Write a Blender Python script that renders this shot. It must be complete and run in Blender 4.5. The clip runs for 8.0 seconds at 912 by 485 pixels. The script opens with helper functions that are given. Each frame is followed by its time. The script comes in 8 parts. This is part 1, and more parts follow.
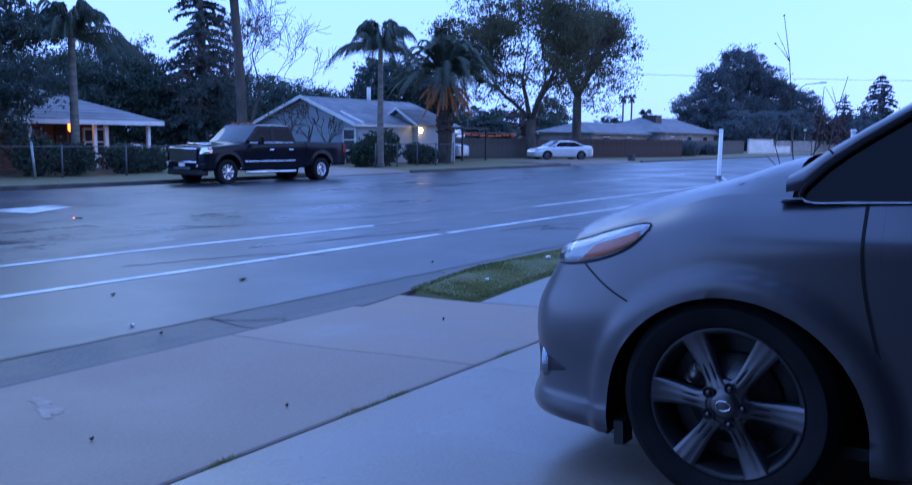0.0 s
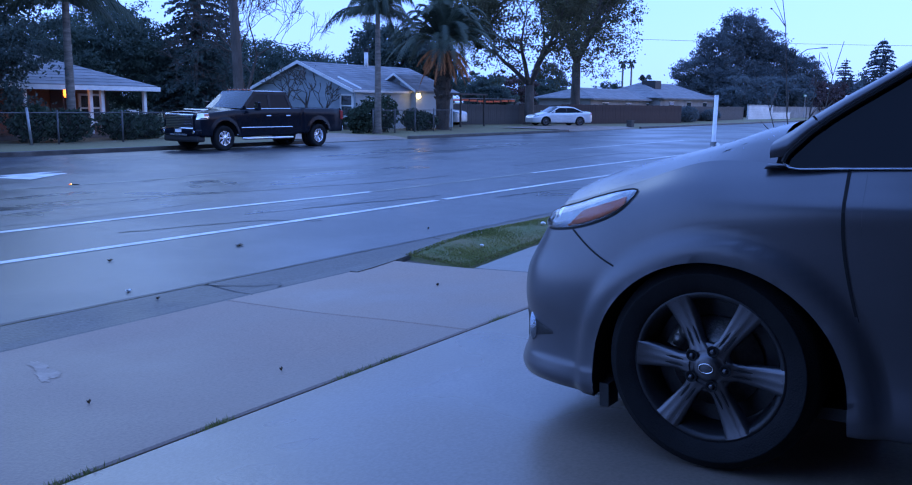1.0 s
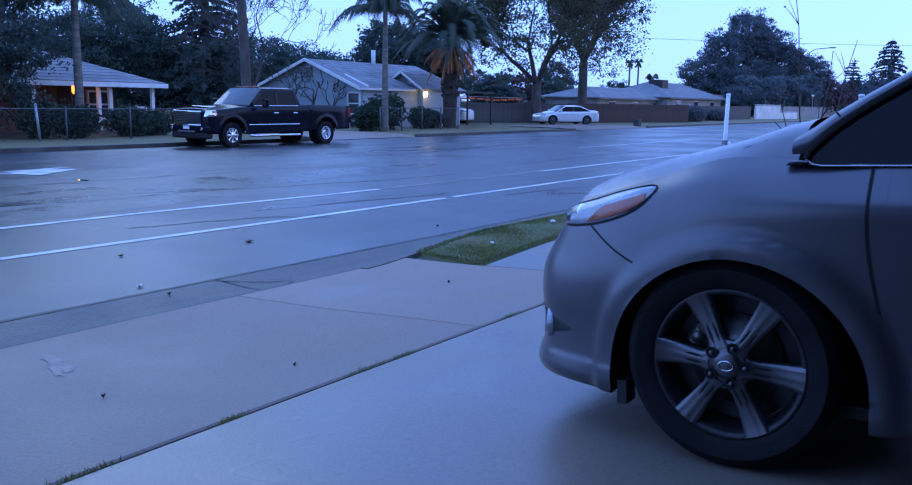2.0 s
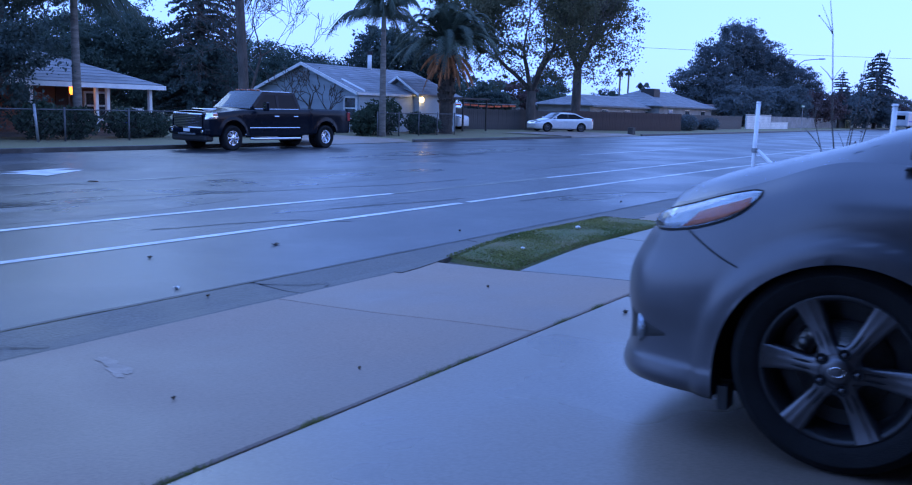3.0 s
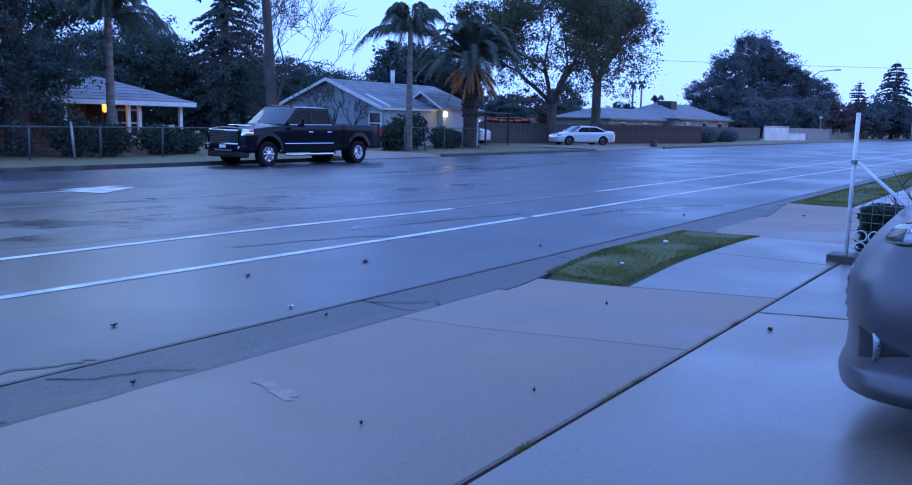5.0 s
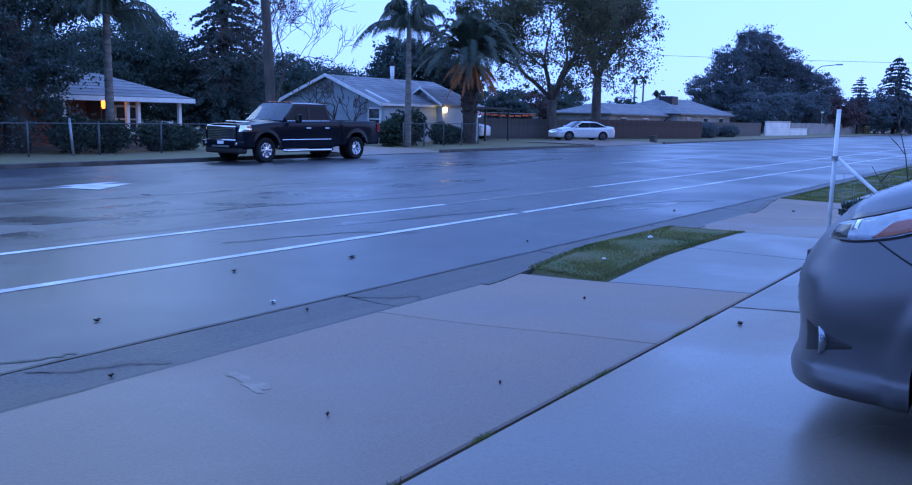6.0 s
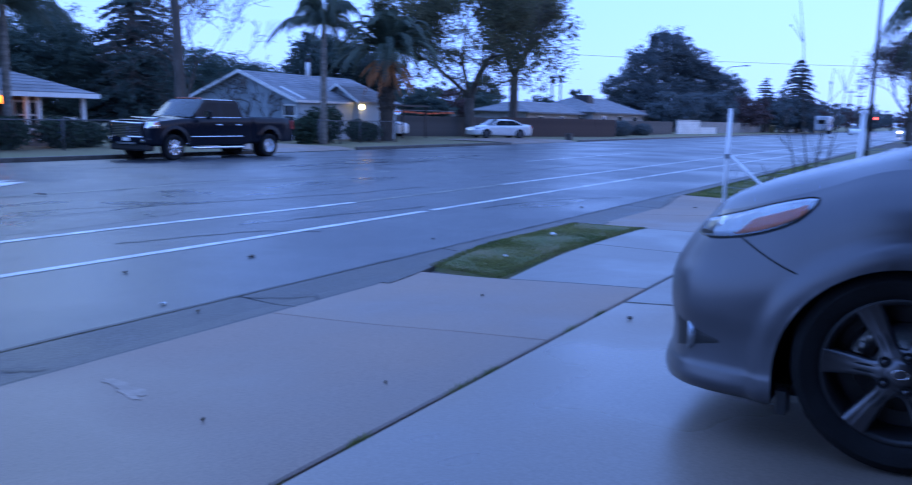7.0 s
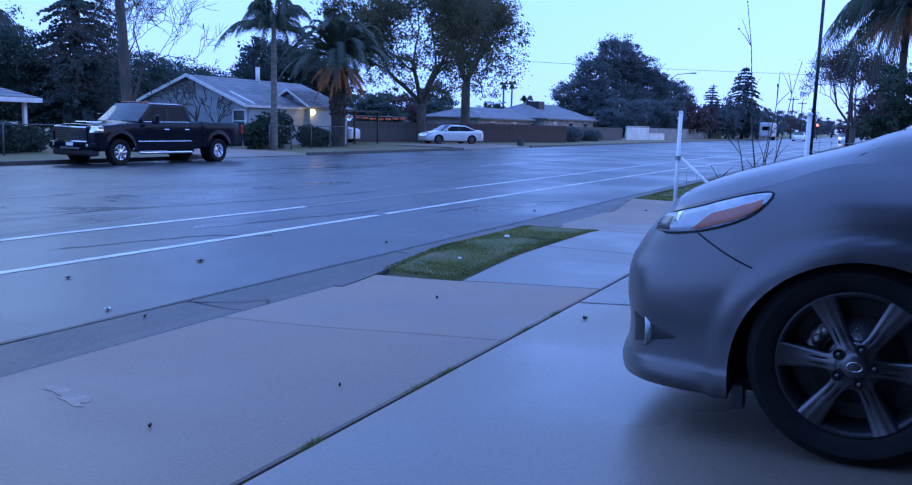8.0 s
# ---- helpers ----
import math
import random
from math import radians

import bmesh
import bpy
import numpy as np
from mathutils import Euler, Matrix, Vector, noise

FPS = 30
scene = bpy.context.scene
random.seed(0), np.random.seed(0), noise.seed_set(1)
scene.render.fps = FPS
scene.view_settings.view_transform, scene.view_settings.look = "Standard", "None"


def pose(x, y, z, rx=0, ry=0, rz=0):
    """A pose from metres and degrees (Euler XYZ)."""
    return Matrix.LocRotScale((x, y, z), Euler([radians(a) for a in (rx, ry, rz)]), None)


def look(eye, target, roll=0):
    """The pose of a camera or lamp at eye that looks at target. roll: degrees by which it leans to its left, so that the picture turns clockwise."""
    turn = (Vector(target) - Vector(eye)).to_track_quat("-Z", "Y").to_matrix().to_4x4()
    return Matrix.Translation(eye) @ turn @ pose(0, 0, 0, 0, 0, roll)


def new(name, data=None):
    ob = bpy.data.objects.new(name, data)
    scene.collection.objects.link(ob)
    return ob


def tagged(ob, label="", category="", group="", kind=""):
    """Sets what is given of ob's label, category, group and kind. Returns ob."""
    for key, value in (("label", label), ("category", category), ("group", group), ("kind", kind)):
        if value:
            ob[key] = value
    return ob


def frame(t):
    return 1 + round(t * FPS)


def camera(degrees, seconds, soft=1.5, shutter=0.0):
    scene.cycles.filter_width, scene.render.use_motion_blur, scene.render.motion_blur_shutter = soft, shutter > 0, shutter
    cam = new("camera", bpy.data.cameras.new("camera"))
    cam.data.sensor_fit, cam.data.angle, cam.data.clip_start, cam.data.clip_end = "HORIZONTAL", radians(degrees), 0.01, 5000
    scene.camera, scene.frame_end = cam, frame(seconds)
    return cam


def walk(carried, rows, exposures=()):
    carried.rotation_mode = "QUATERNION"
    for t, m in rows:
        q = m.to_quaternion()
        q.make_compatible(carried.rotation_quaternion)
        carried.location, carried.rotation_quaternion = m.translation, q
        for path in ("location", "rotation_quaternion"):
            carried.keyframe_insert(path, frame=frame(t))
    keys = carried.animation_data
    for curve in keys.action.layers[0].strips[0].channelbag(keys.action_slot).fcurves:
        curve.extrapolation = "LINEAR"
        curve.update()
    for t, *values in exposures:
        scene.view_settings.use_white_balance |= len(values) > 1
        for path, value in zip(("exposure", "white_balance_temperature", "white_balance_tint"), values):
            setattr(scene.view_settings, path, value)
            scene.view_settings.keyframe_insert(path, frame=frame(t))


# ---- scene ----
cam = camera(56.5, 8.0, soft=1.1, shutter=0.6)
PATH = [
    (0, (3.029, 2.496, 1.464), (4.658, 3.629, 1.215), 0.8),
    (0.5, (3.028, 2.466, 1.47), (4.644, 3.598, 1.139), 0.7),
    (1, (3.02, 2.447, 1.466), (4.642, 3.57, 1.139), 0.8),
    (1.5, (3.015, 2.46, 1.455), (4.634, 3.594, 1.148), 0.9),
    (1.7, (3.015, 2.46, 1.454), (4.63, 3.595, 1.133), 0.9),
    (2.8, (2.855, 2.741, 1.437), (4.472, 3.87, 1.104), 1.4),
    (3, (2.797, 2.83, 1.426), (4.43, 3.942, 1.11), 1.8),
    (3.5, (2.575, 3.205, 1.421), (4.195, 4.338, 1.12), 1.6),
    (4, (2.441, 3.515, 1.408), (4.064, 4.653, 1.141), 1.6),
    (4.5, (2.429, 3.592, 1.402), (4.051, 4.729, 1.126), 1.4),
    (6, (2.458, 3.355, 1.426), (4.075, 4.496, 1.131), 1.2),
    (6.5, (2.499, 3.283, 1.431), (4.111, 4.428, 1.131), 1.1),
    (7, (2.595, 3.227, 1.427), (4.31, 4.211, 1.131), 1.5),
    (7.5, (2.594, 3.236, 1.407), (4.365, 4.114, 1.104), 1.5),
    (8, (2.631, 3.259, 1.385), (4.402, 4.147, 1.106), 1.6),
]
walk(cam, [(t, look(eye, target, roll)) for t, eye, target, roll in PATH])

CLOUD = (0.42, 0.87, 2.56)
SUN_TURN = radians(150)

world = bpy.data.worlds.new("dusk_sky")
scene.world = world
world.use_nodes = True
wn, wl = world.node_tree.nodes, world.node_tree.links
wn.clear()
w_out = wn.new("ShaderNodeOutputWorld")
w_sky = wn.new("ShaderNodeTexSky")
w_sky.sky_type = "NISHITA"
w_sky.sun_disc = False
w_sky.sun_elevation, w_sky.sun_rotation = radians(8), SUN_TURN
w_bg = wn.new("ShaderNodeBackground")
w_bg.inputs["Strength"].default_value = 0.05
wl.new(w_sky.outputs["Color"], w_bg.inputs["Color"])
w_tc = wn.new("ShaderNodeTexCoord")
w_noise = wn.new("ShaderNodeTexNoise")
w_noise.inputs["Scale"].default_value = 1.6
w_noise.inputs["Detail"].default_value = 5
wl.new(w_tc.outputs["Generated"], w_noise.inputs["Vector"])
w_ramp = wn.new("ShaderNodeMixRGB")
w_ramp.inputs["Color1"].default_value = (CLOUD[0] * 0.86, CLOUD[1] * 0.9, CLOUD[2] * 0.95, 1)
w_ramp.inputs["Color2"].default_value = (CLOUD[0] * 1.14, CLOUD[1] * 1.1, CLOUD[2] * 1.05, 1)
wl.new(w_noise.outputs["Fac"], w_ramp.inputs["Fac"])
w_cloud = wn.new("ShaderNodeBackground")
w_cloud.inputs["Strength"].default_value = 0.9
wl.new(w_ramp.outputs["Color"], w_cloud.inputs["Color"])
w_add = wn.new("ShaderNodeAddShader")
wl.new(w_bg.outputs[0], w_add.inputs[0])
wl.new(w_cloud.outputs[0], w_add.inputs[1])
wl.new(w_add.outputs[0], w_out.inputs["Surface"])

sun_data = bpy.data.lights.new("sun", "SUN")
sun_data.energy, sun_data.angle, sun_data.color = 0.25, radians(25), (0.62, 0.85, 1.0)
sun_ob = new("sun", sun_data)
sun_ob.matrix_world = pose(0, 0, 40, 62, 0, math.degrees(SUN_TURN))


# ---------- materials ----------
def mat(name, col, rough=0.6, var=0.18, scale=3.0, bump=0.2, bscale=60.0, metal=0.0, spec=0.5, coat=0.0, coat_rough=0.14,
        col2=None, rough2=None, island=0.0, obrandom=0.0, stretch=(1, 1, 1), bdist=0.01, translucent=0.0):
    """A procedural surface: two scales of colour variation, fine relief, uneven gloss."""
    m = bpy.data.materials.new(name)
    m.use_nodes = True
    n, l = m.node_tree.nodes, m.node_tree.links
    p = n["Principled BSDF"]
    p.inputs["Metallic"].default_value = metal
    p.inputs["Specular IOR Level"].default_value = spec
    p.inputs["Coat Weight"].default_value = coat
    p.inputs["Coat Roughness"].default_value = coat_rough
    tc = n.new("ShaderNodeTexCoord")
    mp = n.new("ShaderNodeMapping")
    mp.inputs["Scale"].default_value = stretch
    l.new(tc.outputs["Object"], mp.inputs["Vector"])
    big = n.new("ShaderNodeTexNoise")
    big.inputs["Scale"].default_value, big.inputs["Detail"].default_value = scale, 4
    fine = n.new("ShaderNodeTexNoise")
    fine.inputs["Scale"].default_value, fine.inputs["Detail"].default_value = bscale, 3
    l.new(mp.outputs[0], big.inputs["Vector"])
    l.new(mp.outputs[0], fine.inputs["Vector"])
    c2 = col2 or tuple(c * (1 + var) for c in col)
    ramp = n.new("ShaderNodeValToRGB")
    ramp.color_ramp.elements[0].position, ramp.color_ramp.elements[1].position = 0.34, 0.66
    ramp.color_ramp.elements[0].color = (*[c * (1 - var) for c in col], 1)
    ramp.color_ramp.elements[1].color = (*c2, 1)
    l.new(big.outputs["Fac"], ramp.inputs["Fac"])
    hsv = n.new("ShaderNodeHueSaturation")
    l.new(ramp.outputs[0], hsv.inputs["Color"])
    mr = n.new("ShaderNodeMapRange")
    mr.inputs["From Min"].default_value, mr.inputs["From Max"].default_value = 0.3, 0.7
    mr.inputs["To Min"].default_value, mr.inputs["To Max"].default_value = 1 - var * 0.6, 1 + var * 0.6
    l.new(fine.outputs["Fac"], mr.inputs["Value"])
    value = mr.outputs[0]
    if island or obrandom:
        src = n.new("ShaderNodeNewGeometry").outputs["Random Per Island"] if island else n.new("ShaderNodeObjectInfo").outputs["Random"]
        spread = island or obrandom
        mr2 = n.new("ShaderNodeMapRange")
        mr2.inputs["To Min"].default_value, mr2.inputs["To Max"].default_value = 1 - spread, 1 + spread
        l.new(src, mr2.inputs["Value"])
        mul = n.new("ShaderNodeMath")
        mul.operation = "MULTIPLY"
        l.new(value, mul.inputs[0])
        l.new(mr2.outputs[0], mul.inputs[1])
        value = mul.outputs[0]
    l.new(value, hsv.inputs["Value"])
    l.new(hsv.outputs[0], p.inputs["Base Color"])
    if rough2 is not None:
        rr = n.new("ShaderNodeMapRange")
        rr.inputs["From Min"].default_value, rr.inputs["From Max"].default_value = 0.38, 0.62
        rr.inputs["To Min"].default_value, rr.inputs["To Max"].default_value = rough, rough2
        l.new(big.outputs["Fac"], rr.inputs["Value"])
        l.new(rr.outputs[0], p.inputs["Roughness"])
    else:
        p.inputs["Roughness"].default_value = rough
    if bump:
        b = n.new("ShaderNodeBump")
        b.inputs["Strength"].default_value, b.inputs["Distance"].default_value = bump, bdist
        l.new(fine.outputs["Fac"], b.inputs["Height"])
        l.new(b.outputs[0], p.inputs["Normal"])
    if translucent:
        tr = n.new("ShaderNodeBsdfTranslucent")
        l.new(hsv.outputs[0], tr.inputs["Color"])
        mix = n.new("ShaderNodeMixShader")
        mix.inputs[0].default_value = translucent
        l.new(p.outputs[0], mix.inputs[1])
        l.new(tr.outputs[0], mix.inputs[2])
        l.new(mix.outputs[0], n["Material Output"].inputs["Surface"])
    return m


def glass(name, tint, rough=0.02, through_it=0.85):
    m = bpy.data.materials.new(name)
    m.use_nodes = True
    p = m.node_tree.nodes["Principled BSDF"]
    p.inputs["Base Color"].default_value = (*tint, 1)
    p.inputs["Roughness"].default_value = rough
    p.inputs["Transmission Weight"].default_value = through_it
    p.inputs["IOR"].default_value = 1.45
    return m


def glow(name, col, strength):
    m = bpy.data.materials.new(name)
    m.use_nodes = True
    p = m.node_tree.nodes["Principled BSDF"]
    p.inputs["Base Color"].default_value = (*col, 1)
    p.inputs["Emission Color"].default_value = (*col, 1)
    p.inputs["Emission Strength"].default_value = strength
    return m


M_ASPHALT = mat("wet_asphalt", (0.047, 0.047, 0.050), 0.29, 0.22, 0.35, 0.4, 90, rough2=0.46, spec=0.55, bdist=0.006)
M_PATCH = mat("tar_patch", (0.035, 0.035, 0.037), 0.22, 0.2, 0.8, 0.4, 80, rough2=0.4, bdist=0.005)
M_TAR = mat("tar_crack", (0.018, 0.018, 0.02), 0.5, 0.2, 4, 0.3, 60)
M_PAINT = mat("worn_road_paint", (0.54, 0.54, 0.53), 0.5, 0.32, 2.5, 0.25, 40, col2=(0.72, 0.72, 0.70))
M_FADED = mat("faded_road_paint", (0.16, 0.155, 0.13), 0.45, 0.45, 1.4, 0.25, 40, col2=(0.30, 0.28, 0.22))
M_CONCRETE = mat("damp_concrete", (0.240, 0.168, 0.125), 0.44, 0.24, 0.55, 0.35, 70, rough2=0.75, obrandom=0.06, bdist=0.004)
M_WALKWET = mat("wet_concrete", (0.165, 0.145, 0.125), 0.30, 0.2, 0.9, 0.3, 70, rough2=0.48, obrandom=0.05, bdist=0.003)
M_DRIVEWET = mat("rain_wet_driveway_concrete", (0.205, 0.160, 0.125), 0.22, 0.24, 0.6, 0.25, 70, rough2=0.48, obrandom=0.04, bdist=0.003)
M_GUTTER = mat("stained_gutter_concrete", (0.078, 0.068, 0.058), 0.48, 0.5, 1.6, 0.4, 50, rough2=0.65)
M_CHALK = mat("pale_scuff", (0.285, 0.212, 0.165), 0.6, 0.2, 8, 0.2, 60)
M_DIRT = mat("damp_soil", (0.085, 0.070, 0.055), 0.85, 0.35, 1.5, 0.6, 30)
M_VERGE = mat("dry_winter_grass_soil", (0.24, 0.185, 0.09), 0.9, 0.3, 0.35, 0.6, 25, col2=(0.17, 0.16, 0.07))
M_GRASS = mat("green_turf", (0.145, 0.20, 0.055), 0.8, 0.35, 1.6, 0.3, 60, col2=(0.24, 0.235, 0.085), island=0.2, translucent=0.3, spec=0.2)
M_GRASSBASE = mat("turf_soil", (0.12, 0.155, 0.045), 0.9, 0.35, 2.0, 0.6, 50, col2=(0.15, 0.12, 0.055))
M_STRAW = mat("dry_turf", (0.15, 0.12, 0.05), 0.8, 0.3, 3, 0.2, 40, island=0.3)
M_STONEWHITE = mat("white_pebble", (0.7, 0.7, 0.68), 0.6, 0.1, 20, 0.2, 60)
M_LEAFLITTER = mat("brown_leaf", (0.07, 0.045, 0.025), 0.6, 0.3, 20, 0.3, 60, obrandom=0.4)
M_VANPAINT = mat("wet_dark_grey_paint", (0.088, 0.089, 0.102), 0.38, 0.06, 4, 0.05, 420, metal=0.6, coat=0.6, coat_rough=0.26, bdist=0.002)
M_BLACKTRIM = mat("black_plastic", (0.012, 0.012, 0.013), 0.5, 0.2, 10, 0.2, 200)
M_GAP = mat("panel_gap_black", (0.004, 0.004, 0.005), 0.8, 0.1, 10, 0)
M_TYRE = mat("worn_tyre_rubber", (0.010, 0.010, 0.011), 0.8, 0.25, 8, 0.3, 160, spec=0.25)
M_RIM = mat("grey_alloy", (0.13, 0.13, 0.14), 0.34, 0.08, 12, 0.05, 200, metal=0.9)
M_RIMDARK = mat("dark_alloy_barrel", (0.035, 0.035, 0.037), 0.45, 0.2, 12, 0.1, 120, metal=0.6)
M_BRAKE = mat("brushed_brake_steel", (0.22, 0.21, 0.20), 0.4, 0.25, 14, 0.2, 120, metal=0.9)
M_CHROME = mat("chrome", (0.75, 0.76, 0.78), 0.1, 0.04, 6, 0.02, 100, metal=1.0)
M_AMBER = mat("amber_reflector", (0.50, 0.11, 0.05), 0.2, 0.12, 30, 0.3, 300, coat=1.0)
M_LAMPSILVER = mat("lamp_reflector_silver", (0.33, 0.36, 0.40), 0.22, 0.15, 30, 0.2, 180, metal=0.8)
M_GLASSDARK = mat("tinted_car_glass", (0.003, 0.004, 0.006), 0.04, 0.05, 3, 0.0, 40, spec=0.14)
M_GLASSCLEAR = glass("clear_lens", (0.95, 0.97, 1.0), 0.03, 1.0)
M_SHIELD = glass("windshield_glass", (0.16, 0.20, 0.21), 0.02, 0.7)
M_INTERIOR = mat("dark_cabin_cloth", (0.02, 0.02, 0.022), 0.9, 0.2, 6, 0.2, 60)
M_CHAIN = mat("dull_chain_link_steel", (0.10, 0.10, 0.105), 0.6, 0.2, 8, 0.1, 120, metal=0.3)
M_GALV = mat("galvanised_steel", (0.28, 0.29, 0.30), 0.45, 0.15, 8, 0.1, 120, metal=0.5)
M_POSTWHITE = mat("white_painted_post", (0.72, 0.72, 0.72), 0.45, 0.12, 6, 0.15, 80)
M_BLACKPAINT = mat("black_truck_paint", (0.003, 0.006, 0.012), 0.18, 0.1, 3, 0.02, 200, spec=0.2)
M_TAIL = mat("red_tail_lens", (0.35, 0.012, 0.012), 0.2, 0.1, 20, 0.1, 100, coat=1.0)
M_SILVERPAINT = mat("silver_car_paint", (0.62, 0.63, 0.64), 0.3, 0.05, 4, 0.02, 200, metal=0.3, coat=1.0)
M_WHITEPAINT = mat("white_car_paint", (0.75, 0.75, 0.75), 0.3, 0.05, 4, 0.02, 200, coat=1.0)
M_SIDING = mat("grey_blue_siding", (0.34, 0.40, 0.43), 0.65, 0.10, 1.0, 0.2, 60, island=0.06)
M_TRIM = mat("white_trim", (0.72, 0.72, 0.70), 0.55, 0.08, 3, 0.1, 60)
M_ROOF = mat("weathered_grey_shingle", (0.225, 0.23, 0.24), 0.8, 0.18, 1.2, 0.4, 30, island=0.10, spec=0.3)
M_ROOF2 = mat("pale_grey_shingle", (0.185, 0.19, 0.20), 0.8, 0.15, 1.2, 0.4, 30, island=0.08, spec=0.3)
M_FARROOF = mat("dull_red_brown_shingle", (0.14, 0.095, 0.09), 0.85, 0.2, 1.0, 0.3, 30, island=0.08, spec=0.3)
M_BRICKWALL = mat("red_brown_stucco", (0.20, 0.10, 0.065), 0.85, 0.2, 1.5, 0.4, 40)
M_BROWNWOOD = mat("dark_brown_fence_boards", (0.050, 0.030, 0.026), 0.75, 0.25, 1.2, 0.3, 30, obrandom=0.25, island=0.2)
M_GREYWOOD = mat("weathered_fence_boards", (0.085, 0.075, 0.068), 0.85, 0.25, 1.2, 0.3, 30, island=0.25)
M_WHITEWALL = mat("white_block_wall", (0.66, 0.65, 0.62), 0.8, 0.12, 0.8, 0.3, 25)
M_GREYWALL = mat("grey_block_wall", (0.26, 0.25, 0.24), 0.85, 0.18, 0.8, 0.3, 25, island=0.1)
M_PANE = glass("house_window_glass", (0.10, 0.12, 0.13), 0.03, 0.5)
M_BARK = mat("grey_brown_bark", (0.085, 0.070, 0.058), 0.9, 0.3, 3, 0.7, 16, stretch=(1, 1, 0.3), bdist=0.03)
M_PALMBARK = mat("ringed_palm_bark", (0.17, 0.145, 0.12), 0.9, 0.3, 4, 0.7, 12, stretch=(0.5, 0.5, 2.0), bdist=0.03)
M_PALMTHICK = mat("dark_palm_boots", (0.065, 0.048, 0.036), 0.9, 0.35, 4, 0.7, 10, bdist=0.04, island=0.3)
M_LEAFOAK = mat("olive_leaf", (0.105, 0.118, 0.075), 0.8, 0.3, 0.45, 0, 30, col2=(0.15, 0.145, 0.085), island=0.2, translucent=0.55, spec=0.15)
# these three greens are lifted and blued to paint distance haze into far foliage
M_LEAFDARK = mat("dark_conifer_needles", (0.090, 0.130, 0.125), 0.85, 0.3, 0.45, 0, 30, col2=(0.115, 0.155, 0.135), island=0.15, translucent=0.4, spec=0.1)
M_LEAFMID = mat("mid_green_leaf", (0.105, 0.155, 0.135), 0.85, 0.25, 0.3, 0, 30, col2=(0.13, 0.175, 0.14), island=0.12, translucent=0.45, spec=0.1)
M_LEAFHAZE = mat("haze_tinted_grey_green_leaf", (0.12, 0.155, 0.165), 0.85, 0.25, 0.16, 0, 30, col2=(0.16, 0.19, 0.195), island=0.12, translucent=0.45, spec=0.1)
M_LEAFRUST = mat("russet_winter_leaf", (0.12, 0.085, 0.085), 0.85, 0.3, 0.5, 0, 30, island=0.25, translucent=0.4, spec=0.1)
M_FROND = mat("palm_frond_green", (0.075, 0.105, 0.080), 0.6, 0.25, 0.8, 0, 30, col2=(0.10, 0.125, 0.085), island=0.15, translucent=0.3, spec=0.25)
M_FRONDDEAD = mat("dead_orange_frond", (0.36, 0.13, 0.045), 0.8, 0.3, 1.0, 0, 30, island=0.35)
M_HEDGE = mat("dark_hedge_leaf", (0.048, 0.072, 0.048), 0.8, 0.3, 1.5, 0, 30, island=0.25, translucent=0.3, spec=0.15)
M_PORCHGLOW = glow("porch_lamp_glow", (1.0, 0.22, 0.03), 4.5)
M_WARMGLOW = glow("warm_wall_lamp_glow", (1.0, 0.72, 0.34), 12.0)
M_HEADGLOW = glow("headlight_glow", (1.0, 0.80, 0.52), 420.0)
M_REDGLOW = glow("red_signal_glow", (1.0, 0.06, 0.05), 14.0)
M_WIRE = mat("cable_black", (0.02, 0.02, 0.02), 0.6, 0.1, 4, 0)
M_BLUEPLASTIC = mat("blue_plastic", (0.02, 0.07, 0.42), 0.5, 0.1, 4, 0.1, 60)
M_ORANGE = mat("orange_barrier_tape", (0.7, 0.12, 0.04), 0.6, 0.15, 2, 0.1, 30)
M_AWNING = mat("grey_metal_awning", (0.30, 0.31, 0.32), 0.6, 0.1, 3, 0.1, 40)
M_DARKMETAL = mat("black_pole_paint", (0.012, 0.012, 0.013), 0.5, 0.15, 6, 0.1, 60)
M_TRAILER = mat("dull_trailer_white", (0.45, 0.46, 0.47), 0.5, 0.1, 1.0, 0.05, 40)
M_CARPORT = mat("dark_carport_timber", (0.06, 0.05, 0.045), 0.8, 0.2, 2, 0.3, 30)
M_PUDDLE = mat("still_puddle_water", (0.02, 0.02, 0.022), 0.03, 0.1, 2, 0.0, 10)


